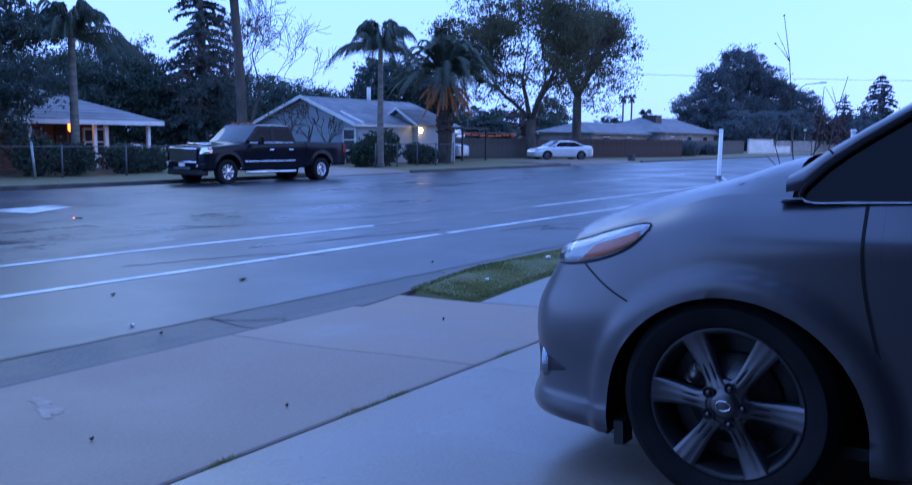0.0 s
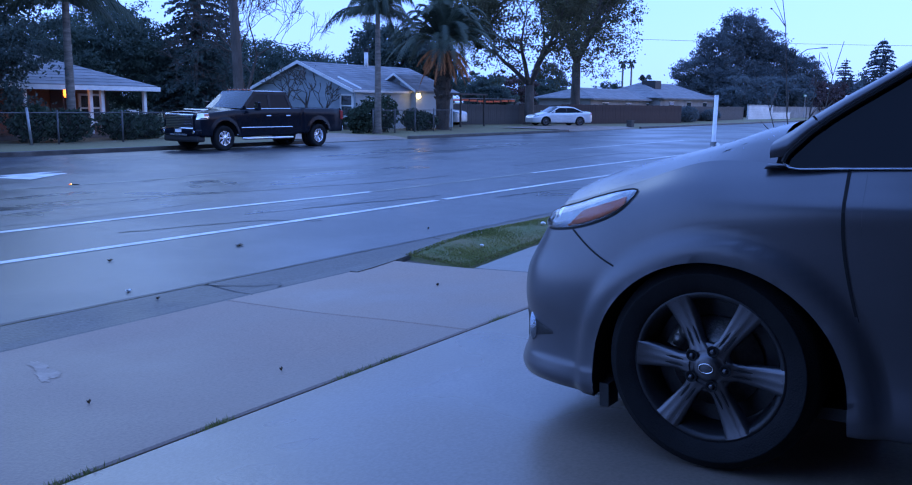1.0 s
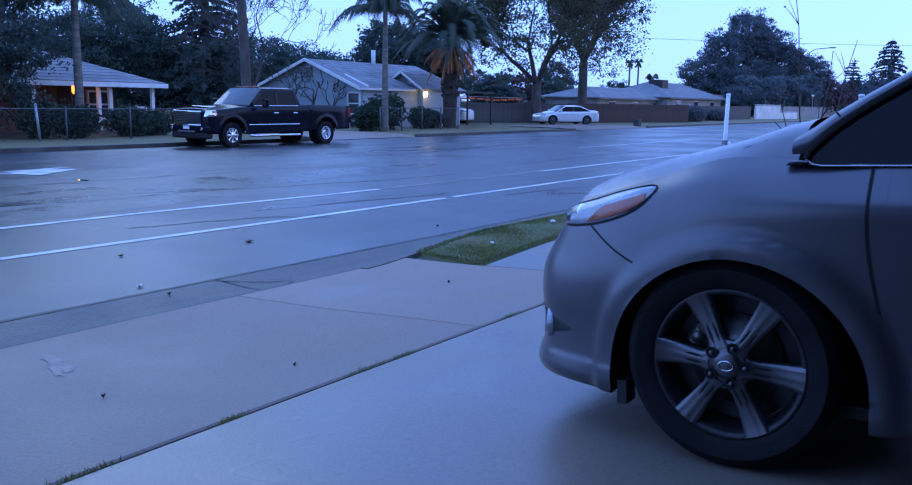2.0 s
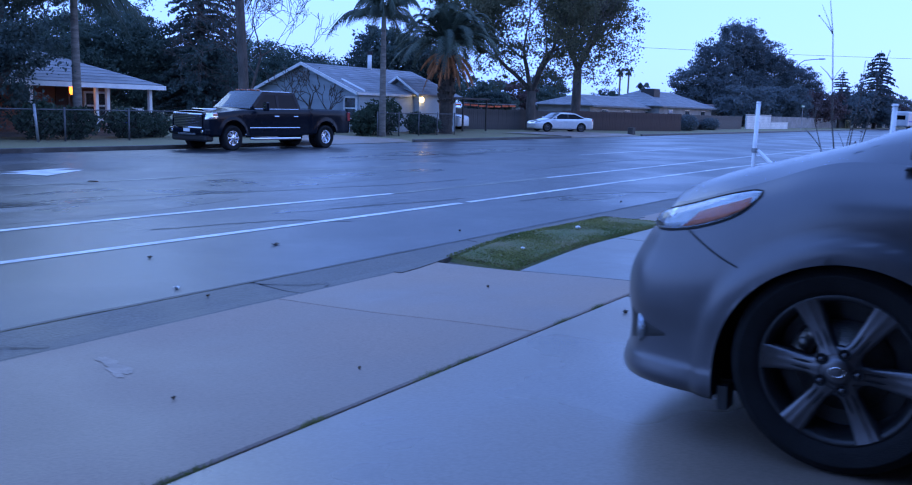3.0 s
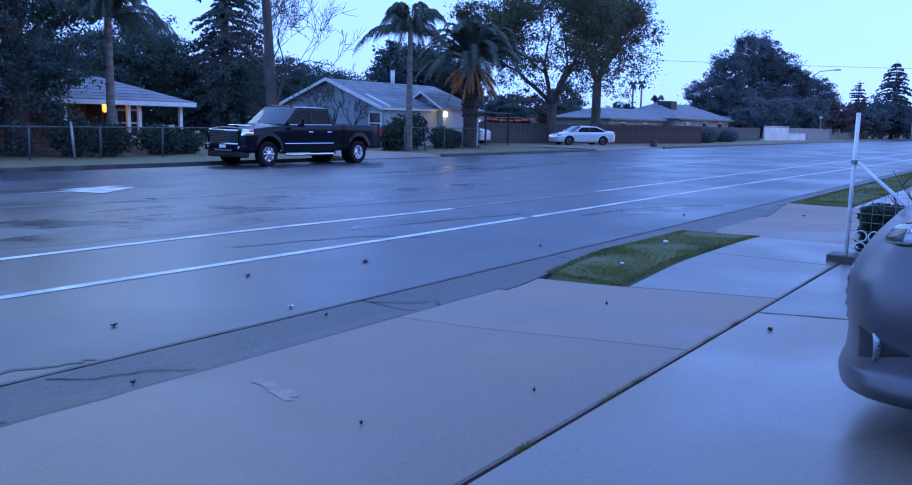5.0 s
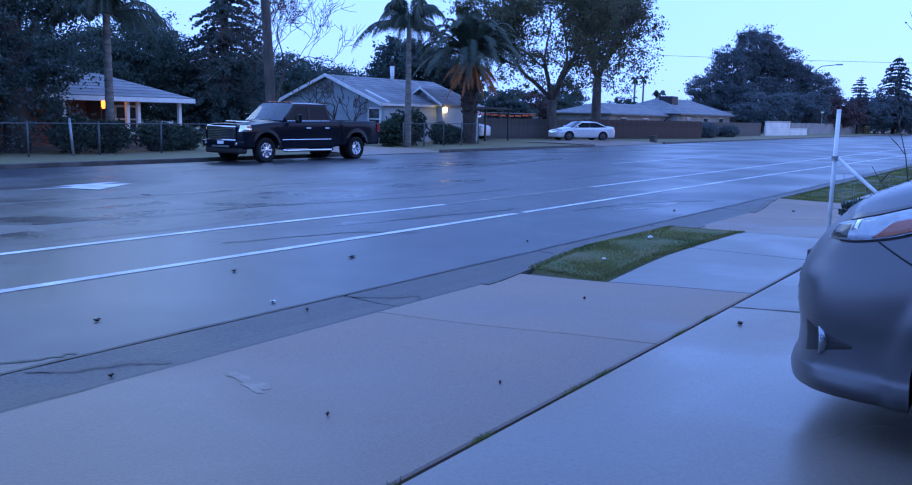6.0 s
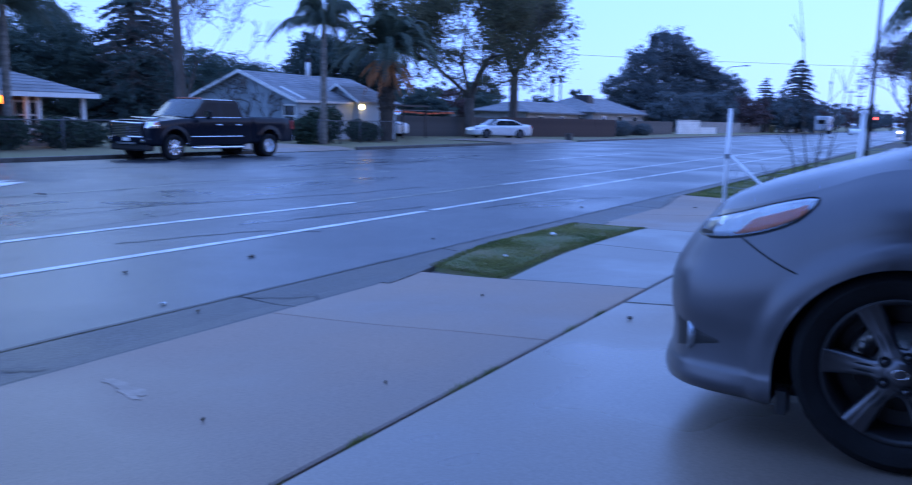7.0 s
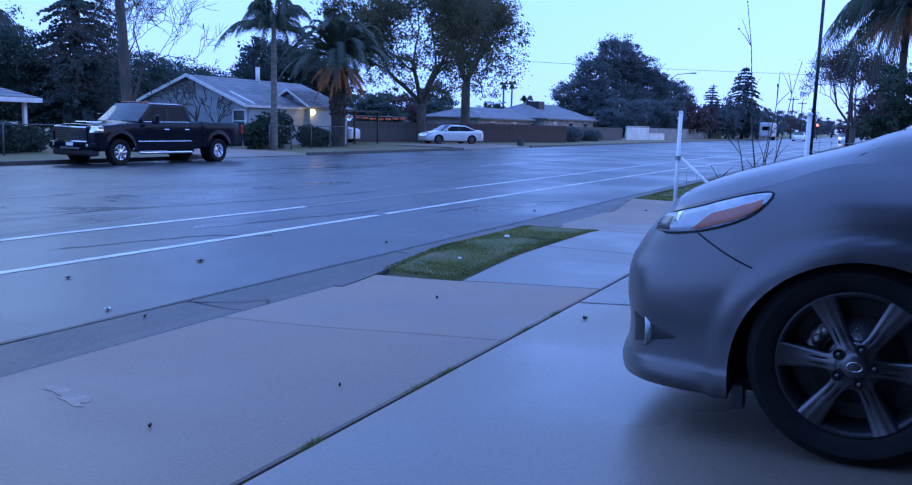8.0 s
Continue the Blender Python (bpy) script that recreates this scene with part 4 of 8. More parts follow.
    # bonnet between the two shoulder lines
    crown = [(0.17, 0.80), (0.21, 0.848), (0.28, 0.895), (0.36, 0.937), (0.49, 0.982), (0.61, 1.012), (0.72, 1.037), (0.83, 1.062), (0.94, 1.090), (1.05, 1.128), (1.15, 1.15)]
    rws = []
    for i in range(61):
        L = probe.at_s(1.14) * i / 60
        s, w, z = sh.point(L, 1.0)
        row = []
        for j in range(25):
            u = j / 12 - 1
            f = 1 - abs(u) ** 8
            zc = max(curve_through(crown, s), z)
            row.append((-w * u * -1, AX - s, z + (zc - z) * f))
        rws.append(row)
    part("bonnet", Geo().grid(rws, flip=True), M_VANPAINT, van, "dark grey bonnet covered in raindrops", smooth=True, weld=True)
    # headlights
    def find(s, z):
        lo, hi = probe.at_s(max(s - 0.3, 0.01)), probe.at_s(s + 0.03)
        for _ in range(26):
            mid = (lo + hi) / 2
            if sh.point(mid, sh.v_at(mid, z))[0] < s:
                lo = mid
            else:
                hi = mid
        return lo
    L0, L1 = find(0.235, 0.80), find(0.684, 0.922)
    back = lambda L: sh.point(L, sh.v_at(L, 0.85))[0]
    zlow = [(0.20, 0.765), (0.33, 0.768), (0.417, 0.780), (0.533, 0.811), (0.628, 0.856), (0.665, 0.892), (0.69, 0.922)]
    zhigh = [(0.20, 0.815), (0.30, 0.838), (0.36, 0.856), (0.41, 0.869), (0.50, 0.896), (0.60, 0.919), (0.66, 0.928), (0.69, 0.926)]
    tab = []
    for i in range(81):
        L = L0 + (L1 - L0) * i / 80
        q = back(L)
        tab.append((i / 80, sh.v_at(L, curve_through(zlow, q)), sh.v_at(L, curve_through(zhigh, q))))
    low = lambda t: curve_through([(k[0], k[1]) for k in tab[::4]], t)
    high = lambda t: max(low(t) + 0.003, curve_through([(k[0], k[2]) for k in tab[::4]], t))
    for side in (1, -1):
        lamp = part("headlight", patch_on(sh, L0, L1, low, high, 0.004, 40, 10, side), M_LAMPSILVER, van, "swept clear headlight with orange side reflector", smooth=True)
        Lx = lambda a, b: (lambda f: (lambda t: f(a + (b - a) * t)))
        a, b = 0.52, 0.95
        part("side_reflector", patch_on(sh, L0 + (L1 - L0) * a, L0 + (L1 - L0) * b, Lx(a, b)(lambda t: low(t) + (high(t) - low(t)) * 0.08), Lx(a, b)(lambda t: low(t) + (high(t) - low(t)) * (0.12 + 0.38 * smooth01(a, a + 0.14, t))), 0.002, 24, 6, side, 0.007), M_AMBER, lamp, "orange side reflector", smooth=True)
        a2, b2 = 0.36, 0.41
        part("lamp_bulb_trim", patch_on(sh, L0 + (L1 - L0) * a2, L0 + (L1 - L0) * b2, Lx(a2, b2)(lambda t: low(t) + (high(t) - low(t)) * 0.45), Lx(a2, b2)(lambda t: low(t) + (high(t) - low(t)) * 0.88), 0.004, 6, 6, side, 0.007), M_CHROME, lamp, smooth=True)
        part("lamp_bezel", patch_on(sh, L0 + (L1 - L0) * 0.04, L0 + (L1 - L0) * 0.34, Lx(0.04, 0.34)(lambda t: low(t) + (high(t) - low(t)) * 0.15), Lx(0.04, 0.34)(lambda t: low(t) + (high(t) - low(t)) * 0.7), 0.002, 10, 6, side, 0.0065), M_RIMDARK, lamp, smooth=True)
        lens = part("lens", patch_on(sh, L0, L1, low, high, 0.016, 40, 10, side), M_GLASSCLEAR, lamp, "clear plastic lens", smooth=True, facing=(-side, 0.6, 0.3))
        lens.visible_shadow = False
        rim = [(L0 + (L1 - L0) * i / 30, low(i / 30)) for i in range(8, 31)] + [(L0 + (L1 - L0) * i / 30, high(i / 30)) for i in range(30, 7, -1)]
        part("lamp_seal", strip_on(sh, rim, 0.007, 0.004, side), M_GAP, lamp)
        # bumper to wing gap
        line = []
        for i in range(21):
            t = i / 20
            z = 0.777 + (0.638 - 0.777) * t - 0.012 * math.sin(math.pi * t)
            L = find(0.42 + 0.292 * t, z)
            line.append((L, sh.v_at(L, z)))
        part("panel_gap", strip_on(sh, line, 0.006, 0.002, side), M_GAP, van)
        # door gap
        zz = [0.27 + 0.73 * i / 24 for i in range(25)]
        g = Geo()
        r2 = []
        for z in zz:
            L = probe.at_s(seam(z))
            p = sh.point(L, sh.v_at(L, z))
            r2.append([(-(p[1] + e) * side, AX - seam(z) - d, p[2]) for d, e in ((-0.002, 0.002), (0.008, 0.002))])
        part("door_gap", g.grid(r2, flip=side < 0), M_GAP, van)
        # fog lamp in its pocket
        fL = probe.at_s(0.185)
        o = sh.plan(fL)[1]
        c = Vector(sh.loc(sh.point(fL, sh.v_at(fL, 0.385)), side))
        nrm = Vector((-o.y * side, -o.x, 0.0)).normalized()
        ahead = Vector((0, 1, 0))
        ax_ = (nrm * 0.45 + ahead * 0.75).normalized()
        mm = Matrix.Translation(c - ax_ * 0.022) @ ax_.to_track_quat("X", "Z").to_matrix().to_4x4()
        fog = part("fog_lamp", Geo().lathe([(-0.035, 0.046), (0.012, 0.062), (0.018, 0.056), (0.012, 0.048), (-0.004, 0.044)], mm, 32), M_LAMPSILVER, van, "round fog lamp with chrome surround", smooth=True, weld=True)
        part("fog_lens", Geo().lathe([(-0.004, 0.046), (0.006, 0.03), (0.010, 0.001)], mm, 28), M_LAMPSILVER, fog, "clear round fog lens", smooth=True)
        pk = patch_on(sh, probe.at_s(0.135), probe.at_s(0.34), lambda t: sh.v_at(probe.at_s(0.135 + 0.205 * t), 0.325 + 0.055 * t), lambda t: sh.v_at(probe.at_s(0.135 + 0.205 * t), 0.45 - 0.06 * t), 0.002, 12, 5, side)
        part("fog_pocket", pk, M_BLACKTRIM, van, smooth=True)
    # lower lip highlight step
    # grille and number plate zone on the nose
    for k in range(5):
        z = 0.44 + 0.05 * k
        pts = [(L, sh.v_at(L, z)) for L in [0.02 + 0.5 * i / 10 for i in range(11)]]
        for side in (1, -1):
            part("grille_bar", strip_on(sh, pts, 0.02, 0.001, side), M_CHROME if k == 4 else M_BLACKTRIM, van)
    # glasshouse
    wof = lambda z: 0.905 - 0.345 * (z - 1.0) - 0.05 * max(0, z - 1.45)
    top = lambda s: curve_through([(1.10, 1.085), (1.20, 1.160), (1.42, 1.290), (1.7, 1.452), (2.0, 1.600), (2.25, 1.675), (2.6, 1.715), (3.6, 1.735), (4.6, 1.69), (4.85, 1.64)], s)
    win = lambda s: curve_through([(1.135, 1.035), (1.22, 1.118), (1.41, 1.242), (1.7, 1.415), (2.0, 1.555), (2.25, 1.60), (3.6, 1.62), (4.7, 1.60)], s)
    for side in (1, -1):
        q = [1.09, 1.14, 1.2, 1.3, 1.42, 1.55, 1.7, 1.85, 2.0, 2.15, 2.3, 2.6, 3.2, 3.8, 4.4, 4.75]
        rows_ = []
        for s in q:
            lo, hi = max(win(s), 1.01), top(s)
            rows_.append([(-(wof(lo + (hi - lo) * u) + (0.012 * math.sin(math.pi * u)) - 0.10 * max(0, u - 0.6) ** 1.6) * side, AX - s, lo + (hi - lo) * u) for u in (0, 0.12, 0.3, 0.5, 0.7, 0.85, 1.0)])
        part("roof_rail_and_pillar", Geo().grid(rows_, flip=side > 0), M_VANPAINT, van, "dark grey windscreen pillar and roof edge", smooth=True)
        qs = [1.139 + (1.62 - 1.139) * i / 14 for i in range(15)]
        outline_q = [(s, win(s)) for s in qs] + [(1.62, 1.008)] + [(1.62 - (1.62 - 1.16) * i / 8, 1.006) for i in range(1, 9)] + [(1.142, 1.013)]
        part("quarter_window", flat_on_side(outline_q, wof, side, AX, 0.012), M_GLASSDARK, van, "dark tinted quarter window")
        qs = [1.66 + (2.38 - 1.66) * i / 12 for i in range(13)]
        part("front_door_window", flat_on_side([(s, win(s)) for s in qs] + [(2.38, 1.006), (1.66, 1.006)], wof, side, AX, 0.012), M_GLASSDARK, van, "dark tinted door window")
        for a, b in ((2.46, 3.55), (3.65, 4.7)):
            qs = [a + (b - a) * i / 8 for i in range(9)]
            part("rear_side_window", flat_on_side([(s, win(s)) for s in qs] + [(b, 1.006), (a, 1.006)], wof, side, AX, 0.012), M_GLASSDARK, van, "dark tinted rear window")
        for a, b in ((1.615, 1.665), (2.375, 2.465), (3.545, 3.655)):
            part("door_pillar", flat_on_side([(a, 1.0), (b, 1.0), (b, win(b) + 0.01), (a, win(a) + 0.01)], wof, side, AX, 0.004, 0.03), M_BLACKTRIM, van)
        g = Geo()
        seal = [(1.125 + 0.5 * i / 10, 0.998) for i in range(11)]
        g.tube([(-(wof(z) + 0.002) * side, AX - s, z) for s, z in [(1.64, 1.001)] + [(1.64 - 0.46 * i / 8, 1.001) for i in range(1, 9)] + [(1.15, 1.006), (1.133, 1.02), (1.14, 1.04)]], 0.0030, 6)
        part("window_trim", g, M_LAMPSILVER, van, "thin bright strip under the window")
        g = Geo()
        g.tube([(-(wof(z) + 0.002) * side, AX - s, z) for s, z in [(1.133, 1.022), (1.14, 1.042)] + [(s, win(s) + 0.004) for s in [1.15 + 0.55 * i / 10 for i in range(11)]]], 0.009, 6)
        part("window_seal", g, M_GAP, van)
        pg = Geo()
        pg.tube([(-(wof(z) + 0.008) * side, AX - s, z) for s, z in ((1.238, 1.128), (1.222, 1.145), (1.208, 1.160))], 0.0035, 5)
        part("pillar_gap", pg, M_GAP, van)
        # belt closing strip
        bel = []
        for s in [1.12 + (4.75 - 1.12) * i / 30 for i in range(31)]:
            p = sh.point(probe.at_s(s), 1.0)
            bel.append([(-p[1] * side, AX - s, p[2] - 0.001), (-(wof(1.0) - 0.0) * side, AX - s, 1.002), (-(wof(1.01) - 0.03) * side, AX - s, 1.008)])
        part("belt_ledge", Geo().grid(bel, flip=side < 0), M_VANPAINT, van, smooth=True)
        # door mirror
        bm = bmesh.new()
        bmesh.ops.create_uvsphere(bm, u_segments=24, v_segments=14, radius=1)
        for v in bm.verts:
            c_ = v.co.copy()
            v.co = Vector((math.copysign(abs(c_.x) ** 0.7, c_.x) * 0.12, math.copysign(abs(c_.y) ** 0.8, c_.y) * 0.075, math.copysign(abs(c_.z) ** 0.7, c_.z) * 0.085))
        me = bpy.data.meshes.new("mirror_housing")
        bm.to_mesh(me)
        me.materials.append(M_VANPAINT)
        me.polygons.foreach_set("use_smooth", [True] * len(me.polygons))
        mir = part("door_mirror", me, None, van, "dark grey door mirror")
        mir.location = (-1.06 * side, AX - 1.78, 1.10)
        arm = Geo().tube([(-0.90 * side, AX - 1.74, 1.03), (-1.0 * side, AX - 1.76, 1.07)], 0.03, 8)
        part("mirror_arm", arm, M_BLACKTRIM, van, smooth=True)
        # rocker and door handle
        part("door_handle", Geo().tube([(-(1.0) * side, AX - 2.25, 0.86), (-(1.008) * side, AX - 2.33, 0.87), (-(1.0) * side, AX - 2.42, 0.875)], 0.014, 8), M_VANPAINT, van, smooth=True)
        wheel(van, -0.858 * side, -0.010, 0.352, 0.352, 0.225, 0.252, -side, 6, True, turn=5)
        wheel(van, -0.858 * side, AX - 3.98, 0.352, 0.352, 0.225, 0.243, -side, 6, False, turn=20)
    # windscreen, roof, tail
    r = []
    for i in range(13):
        t = i / 12
        row = []
        for j in range(17):
            u = j / 8 - 1
            s = (1.02 + 1.06 * t) + 0.14 * u * u * (1 - 0.3 * t)
            z = curve_through([(0, 1.128), (0.5, 1.45), (1, 1.70)], t) - (0.075 - 0.02 * t) * u * u
            row.append(((0.80 - 0.16 * t) * u, AX - s, z))
        r.append(row)
    part("windscreen", Geo().grid(r), M_SHIELD, van, "raked windscreen glass", smooth=True, facing=(0, 1, 1))
    r = []
    for i in range(15):
        t = i / 14
        s0 = 2.08 + 2.75 * t
        row = []
        for j in range(17):
            u = j / 8 - 1
            row.append(((wof(1.66) - 0.035) * u, AX - s0 - 0.10 * u * u * (1 - t), top(min(s0 + 0.1, 4.8)) + 0.035 * (1 - u * u) - 0.004))
        r.append(row)
    part("roof", Geo().grid(r), M_VANPAINT, van, "dark grey roof", smooth=True)
    part("tailgate", Geo().grid([[((0.86 - 0.2 * t) * u, AX - 5.02 + 0.24 * t, 0.98 + 0.66 * t) for u in (-1, -0.5, 0, 0.5, 1)] for t in (0, 0.5, 1)], flip=True), M_GLASSDARK, van, "dark tailgate window", facing=(0, -1, 0.2))
    cab = Geo().box(-0.74, AX - 4.8, 0.6, 0.74, AX - 1.5, 1.02)
    for x in (-0.38, 0.38):
        for s in (2.35, 3.25, 4.1):
            cab.box(x - 0.24, AX - s - 0.12, 1.0, x + 0.24, AX - s, 1.28)
            cab.box(x - 0.12, AX - s - 0.1, 1.28, x + 0.12, AX - s - 0.02, 1.46)
    part("cabin", cab, M_INTERIOR, van, "dark cloth seats seen through the glass", bevel=0.03)
    under = Geo().box(-0.84, AX - 4.9, 0.20, 0.84, AX - 0.25, 0.24)
    part("underbody", under, M_BLACKTRIM, van)
    cowl = Geo().grid([[(0.80 * u, AX - (1.0 + 0.13 * u * u) - d, 1.108 - 0.062 * u * u + 0.012 * (d > 0)) for u in [k / 8 - 1 for k in range(17)]] for d in (-0.02, 0.0, 0.06)])
    part("cowl", cowl, M_BLACKTRIM, van, "black plastic cowl under the windscreen")
    blade = Geo().tube([(-0.785, AX - 0.90, 1.030), (-0.77, AX - 0.96, 1.052), (-0.74, AX - 1.03, 1.078), (-0.68, AX - 1.09, 1.098)], [0.003, 0.005, 0.005, 0.004], 7)
    part("wiper", blade, M_GAP, van, "black windscreen wiper")
    blade = Geo().tube([(0.05, AX - 1.10, 1.118), (0.3, AX - 1.09, 1.125), (0.6, AX - 1.14, 1.12)], 0.010, 6)
    part("wiper", blade, M_GAP, van, "black windscreen wiper")
    # the glasshouse sits a little further back than the bonnet's rear edge
    for ob in van.children:
        if ob.name.split(".")[0] in ("roof_rail_and_pillar", "quarter_window", "front_door_window", "rear_side_window", "door_pillar", "window_trim", "window_seal", "pillar_gap", "windscreen", "roof"):
            ob.location.y -= 0.045
    # raindrops standing on the bonnet and wing tops
    rng = np.random.RandomState(3)
    drops = Geo()
    for k in range(1500):
        i, u = rng.uniform(6, 59), rng.uniform(-0.98, 0.35)
        a, b = int(i), int((u + 1) * 12)
        p = Vector(rws[a][b]).lerp(Vector(rws[a + 1][min(b + 1, 24)]), rng.rand())
        rr = rng.uniform(0.0012, 0.0034)
        n = 6
        ring = [(p.x + rr * math.cos(2 * math.pi * q / n), p.y + rr * math.sin(2 * math.pi * q / n), p.z - 0.001) for q in range(n)]
        drops.add(ring + [(p.x, p.y, p.z + rr * 0.9)], [(q, (q + 1) % n, n) for q in range(n)])
    part("raindrops", drops, M_GLASSCLEAR, van, "clear raindrops", smooth=True, kind="stuff")
    return van


build_minivan()


# ---------- plants ----------
def limbs(geo, rng, base, direction, length, radius, depth, tips, spread=0.55, kids=3, shrink=0.68, up=0.12, sides=6, minr=0.012, wander=0.10):
    """Branches that fork again and again; tips collects the ends."""
    p, d = Vector(base), Vector(direction).normalized()
    pts, rad = [p.copy()], [radius]
    n = 4
    for i in range(n):
        d = (d + Vector(rng.normal(0, wander, 3)) + Vector((0, 0, up * 0.3))).normalized()
        p = p + d * length / n
        pts.append(p.copy())
        rad.append(max(radius * (1 - 0.38 * (i + 1) / n), minr * 0.6))
        if depth <= 2:
            tips.append((p.copy(), d.copy()))
    geo.tube(pts, rad, sides if radius > 0.03 else 4, False)
    if depth <= 0:
        return
    for k in range(kids + (1 if rng.rand() < 0.35 else 0)):
        a = rng.uniform(0, 2 * math.pi)
        side = d.cross(Vector((math.cos(a), math.sin(a), 0.3))).normalized()
        nd = (d * (1 - spread * 0.35) + side * spread * rng.uniform(0.6, 1.3) + Vector((0, 0, up))).normalized()
        start = pts[-1] if k < 2 else pts[rng.randint(2, n + 1)]
        limbs(geo, rng, start, nd, length * shrink * rng.uniform(0.8, 1.2), max(rad[-1] * 0.72, minr), depth - 1, tips, spread, kids, shrink, up, sides, minr, wander)


def leafy_tree(name, label, x, y, z0, fork, size, depth, leaves, leaf, material, seed, trunk_r, category="tree", lean=(0, 0), spread=0.6, clump=0.55, shrink=0.68, kids=3, bark=None, group="", dome=None):
    """dome: middle and half-widths of the leafy crown (x, y, z, rx, ry, rz)."""
    rng = np.random.RandomState(seed)
    tree = thing(name, label, category, pose(x, y, z0), group)
    g = Geo()
    tips = []
    g.tube([(0, 0, -0.1), (0.02, 0, 0.15), (lean[0] * 0.5, lean[1] * 0.5, fork * 0.5), (lean[0], lean[1], fork)], [trunk_r * 1.5, trunk_r * 1.12, trunk_r, trunk_r * 0.92], 9)
    n = 4
    for k in range(n):
        a = 2 * math.pi * (k + rng.uniform(-0.25, 0.25)) / n
        limbs(g, rng, (lean[0], lean[1], fork - 0.05), (math.cos(a) * 0.62, math.sin(a) * 0.62, 1), size, trunk_r * 0.58, depth, tips, spread, kids, shrink)
    part("trunk", g, bark or M_BARK, tree, "rough grey-brown trunk and limbs", smooth=True)
    if leaves:
        t = np.array([tuple(p) for p, d in tips])
        if dome:
            nc = 680
            u = rng.normal(size=(nc, 3))
            u /= np.linalg.norm(u, axis=1, keepdims=True)
            mid = u * rng.uniform(0.25, 1.0, (nc, 1)) ** 0.6 * dome[3:] + dome[:3]
            t = np.concatenate([t[rng.randint(0, len(t), nc * 2)], mid])
            lump = np.array([noise.noise(Vector(p) * 0.42 + Vector((seed, 0, 0))) for p in t])
            far = np.linalg.norm((t - dome[:3]) / dome[3:], axis=1)
            t = t[(far < 1.0 + 0.55 * lump) & (lump > -0.30)]
        else:
            t = t[rng.randint(0, len(t), max(60, leaves // 40))]
        size_of = rng.uniform(0.4, 1.3, len(t)) * clump
        pick = rng.randint(0, len(t), leaves)
        c = t[pick] + rng.normal(0, 1, (leaves, 3)) * size_of[pick][:, None] * (1, 1, 0.6)
        part("crown", Geo().quads(c, leaf, rng=rng), material, tree, kind="stuff")
    return tree


def lobed_tree(name, label, x, y, z0, lobes, leaves, leaf, material, seed, trunk_r, group="", bark=None, hollow=0.55):
    """A dense far tree: leaf clumps spread over several lobes (x, y, z, rx, ry, rz)."""
    rng = np.random.RandomState(seed)
    tree = thing(name, label, "tree", pose(x, y, z0), group)
    g = Geo()
    top = max(l[2] for l in lobes)
    g.tube([(0, 0, -0.1), (0, 0, top * 0.4), (0.1, 0.05, top * 0.8)], [trunk_r * 1.3, trunk_r, trunk_r * 0.6], 8)
    for l in lobes:
        g.tube([(0, 0, max(0.3, min(l[2] * 0.4, top * 0.5))), (l[0] * 0.6, l[1] * 0.6, l[2] * 0.75), (l[0], l[1], l[2] + l[5] * 0.3)], [trunk_r * 0.55, trunk_r * 0.35, trunk_r * 0.12], 6, False)
    part("trunk", g, bark or M_BARK, tree, smooth=True)
    vol = np.array([l[3] * l[4] * l[5] for l in lobes]) ** 0.75
    cs = []
    for l, k in zip(lobes, (vol / vol.sum() * leaves).astype(int)):
        nc = max(14, k // 60)
        u = rng.normal(size=(nc, 3))
        u /= np.linalg.norm(u, axis=1, keepdims=True)
        r = rng.uniform(hollow, 1.0, (nc, 1)) ** 0.7
        centre = u * r * (l[3], l[4], l[5]) * (1 + 0.13 * rng.normal(size=(nc, 1))) + (l[0], l[1], l[2])
        cl = min(l[3], l[5]) * 0.12 + leaf * 0.4
        pick = rng.randint(0, nc, k)
        wide = rng.uniform(0.5, 1.25, nc)[pick][:, None]
        cs.append(centre[pick] + rng.normal(0, cl, (k, 3)) * wide * (1, 1, 0.6))
    c = np.concatenate(cs)
    c[:, 2] = np.maximum(c[:, 2], 0.15)
    part("crown", Geo().quads(c, leaf, rng=rng), material, tree, kind="stuff")
    return tree


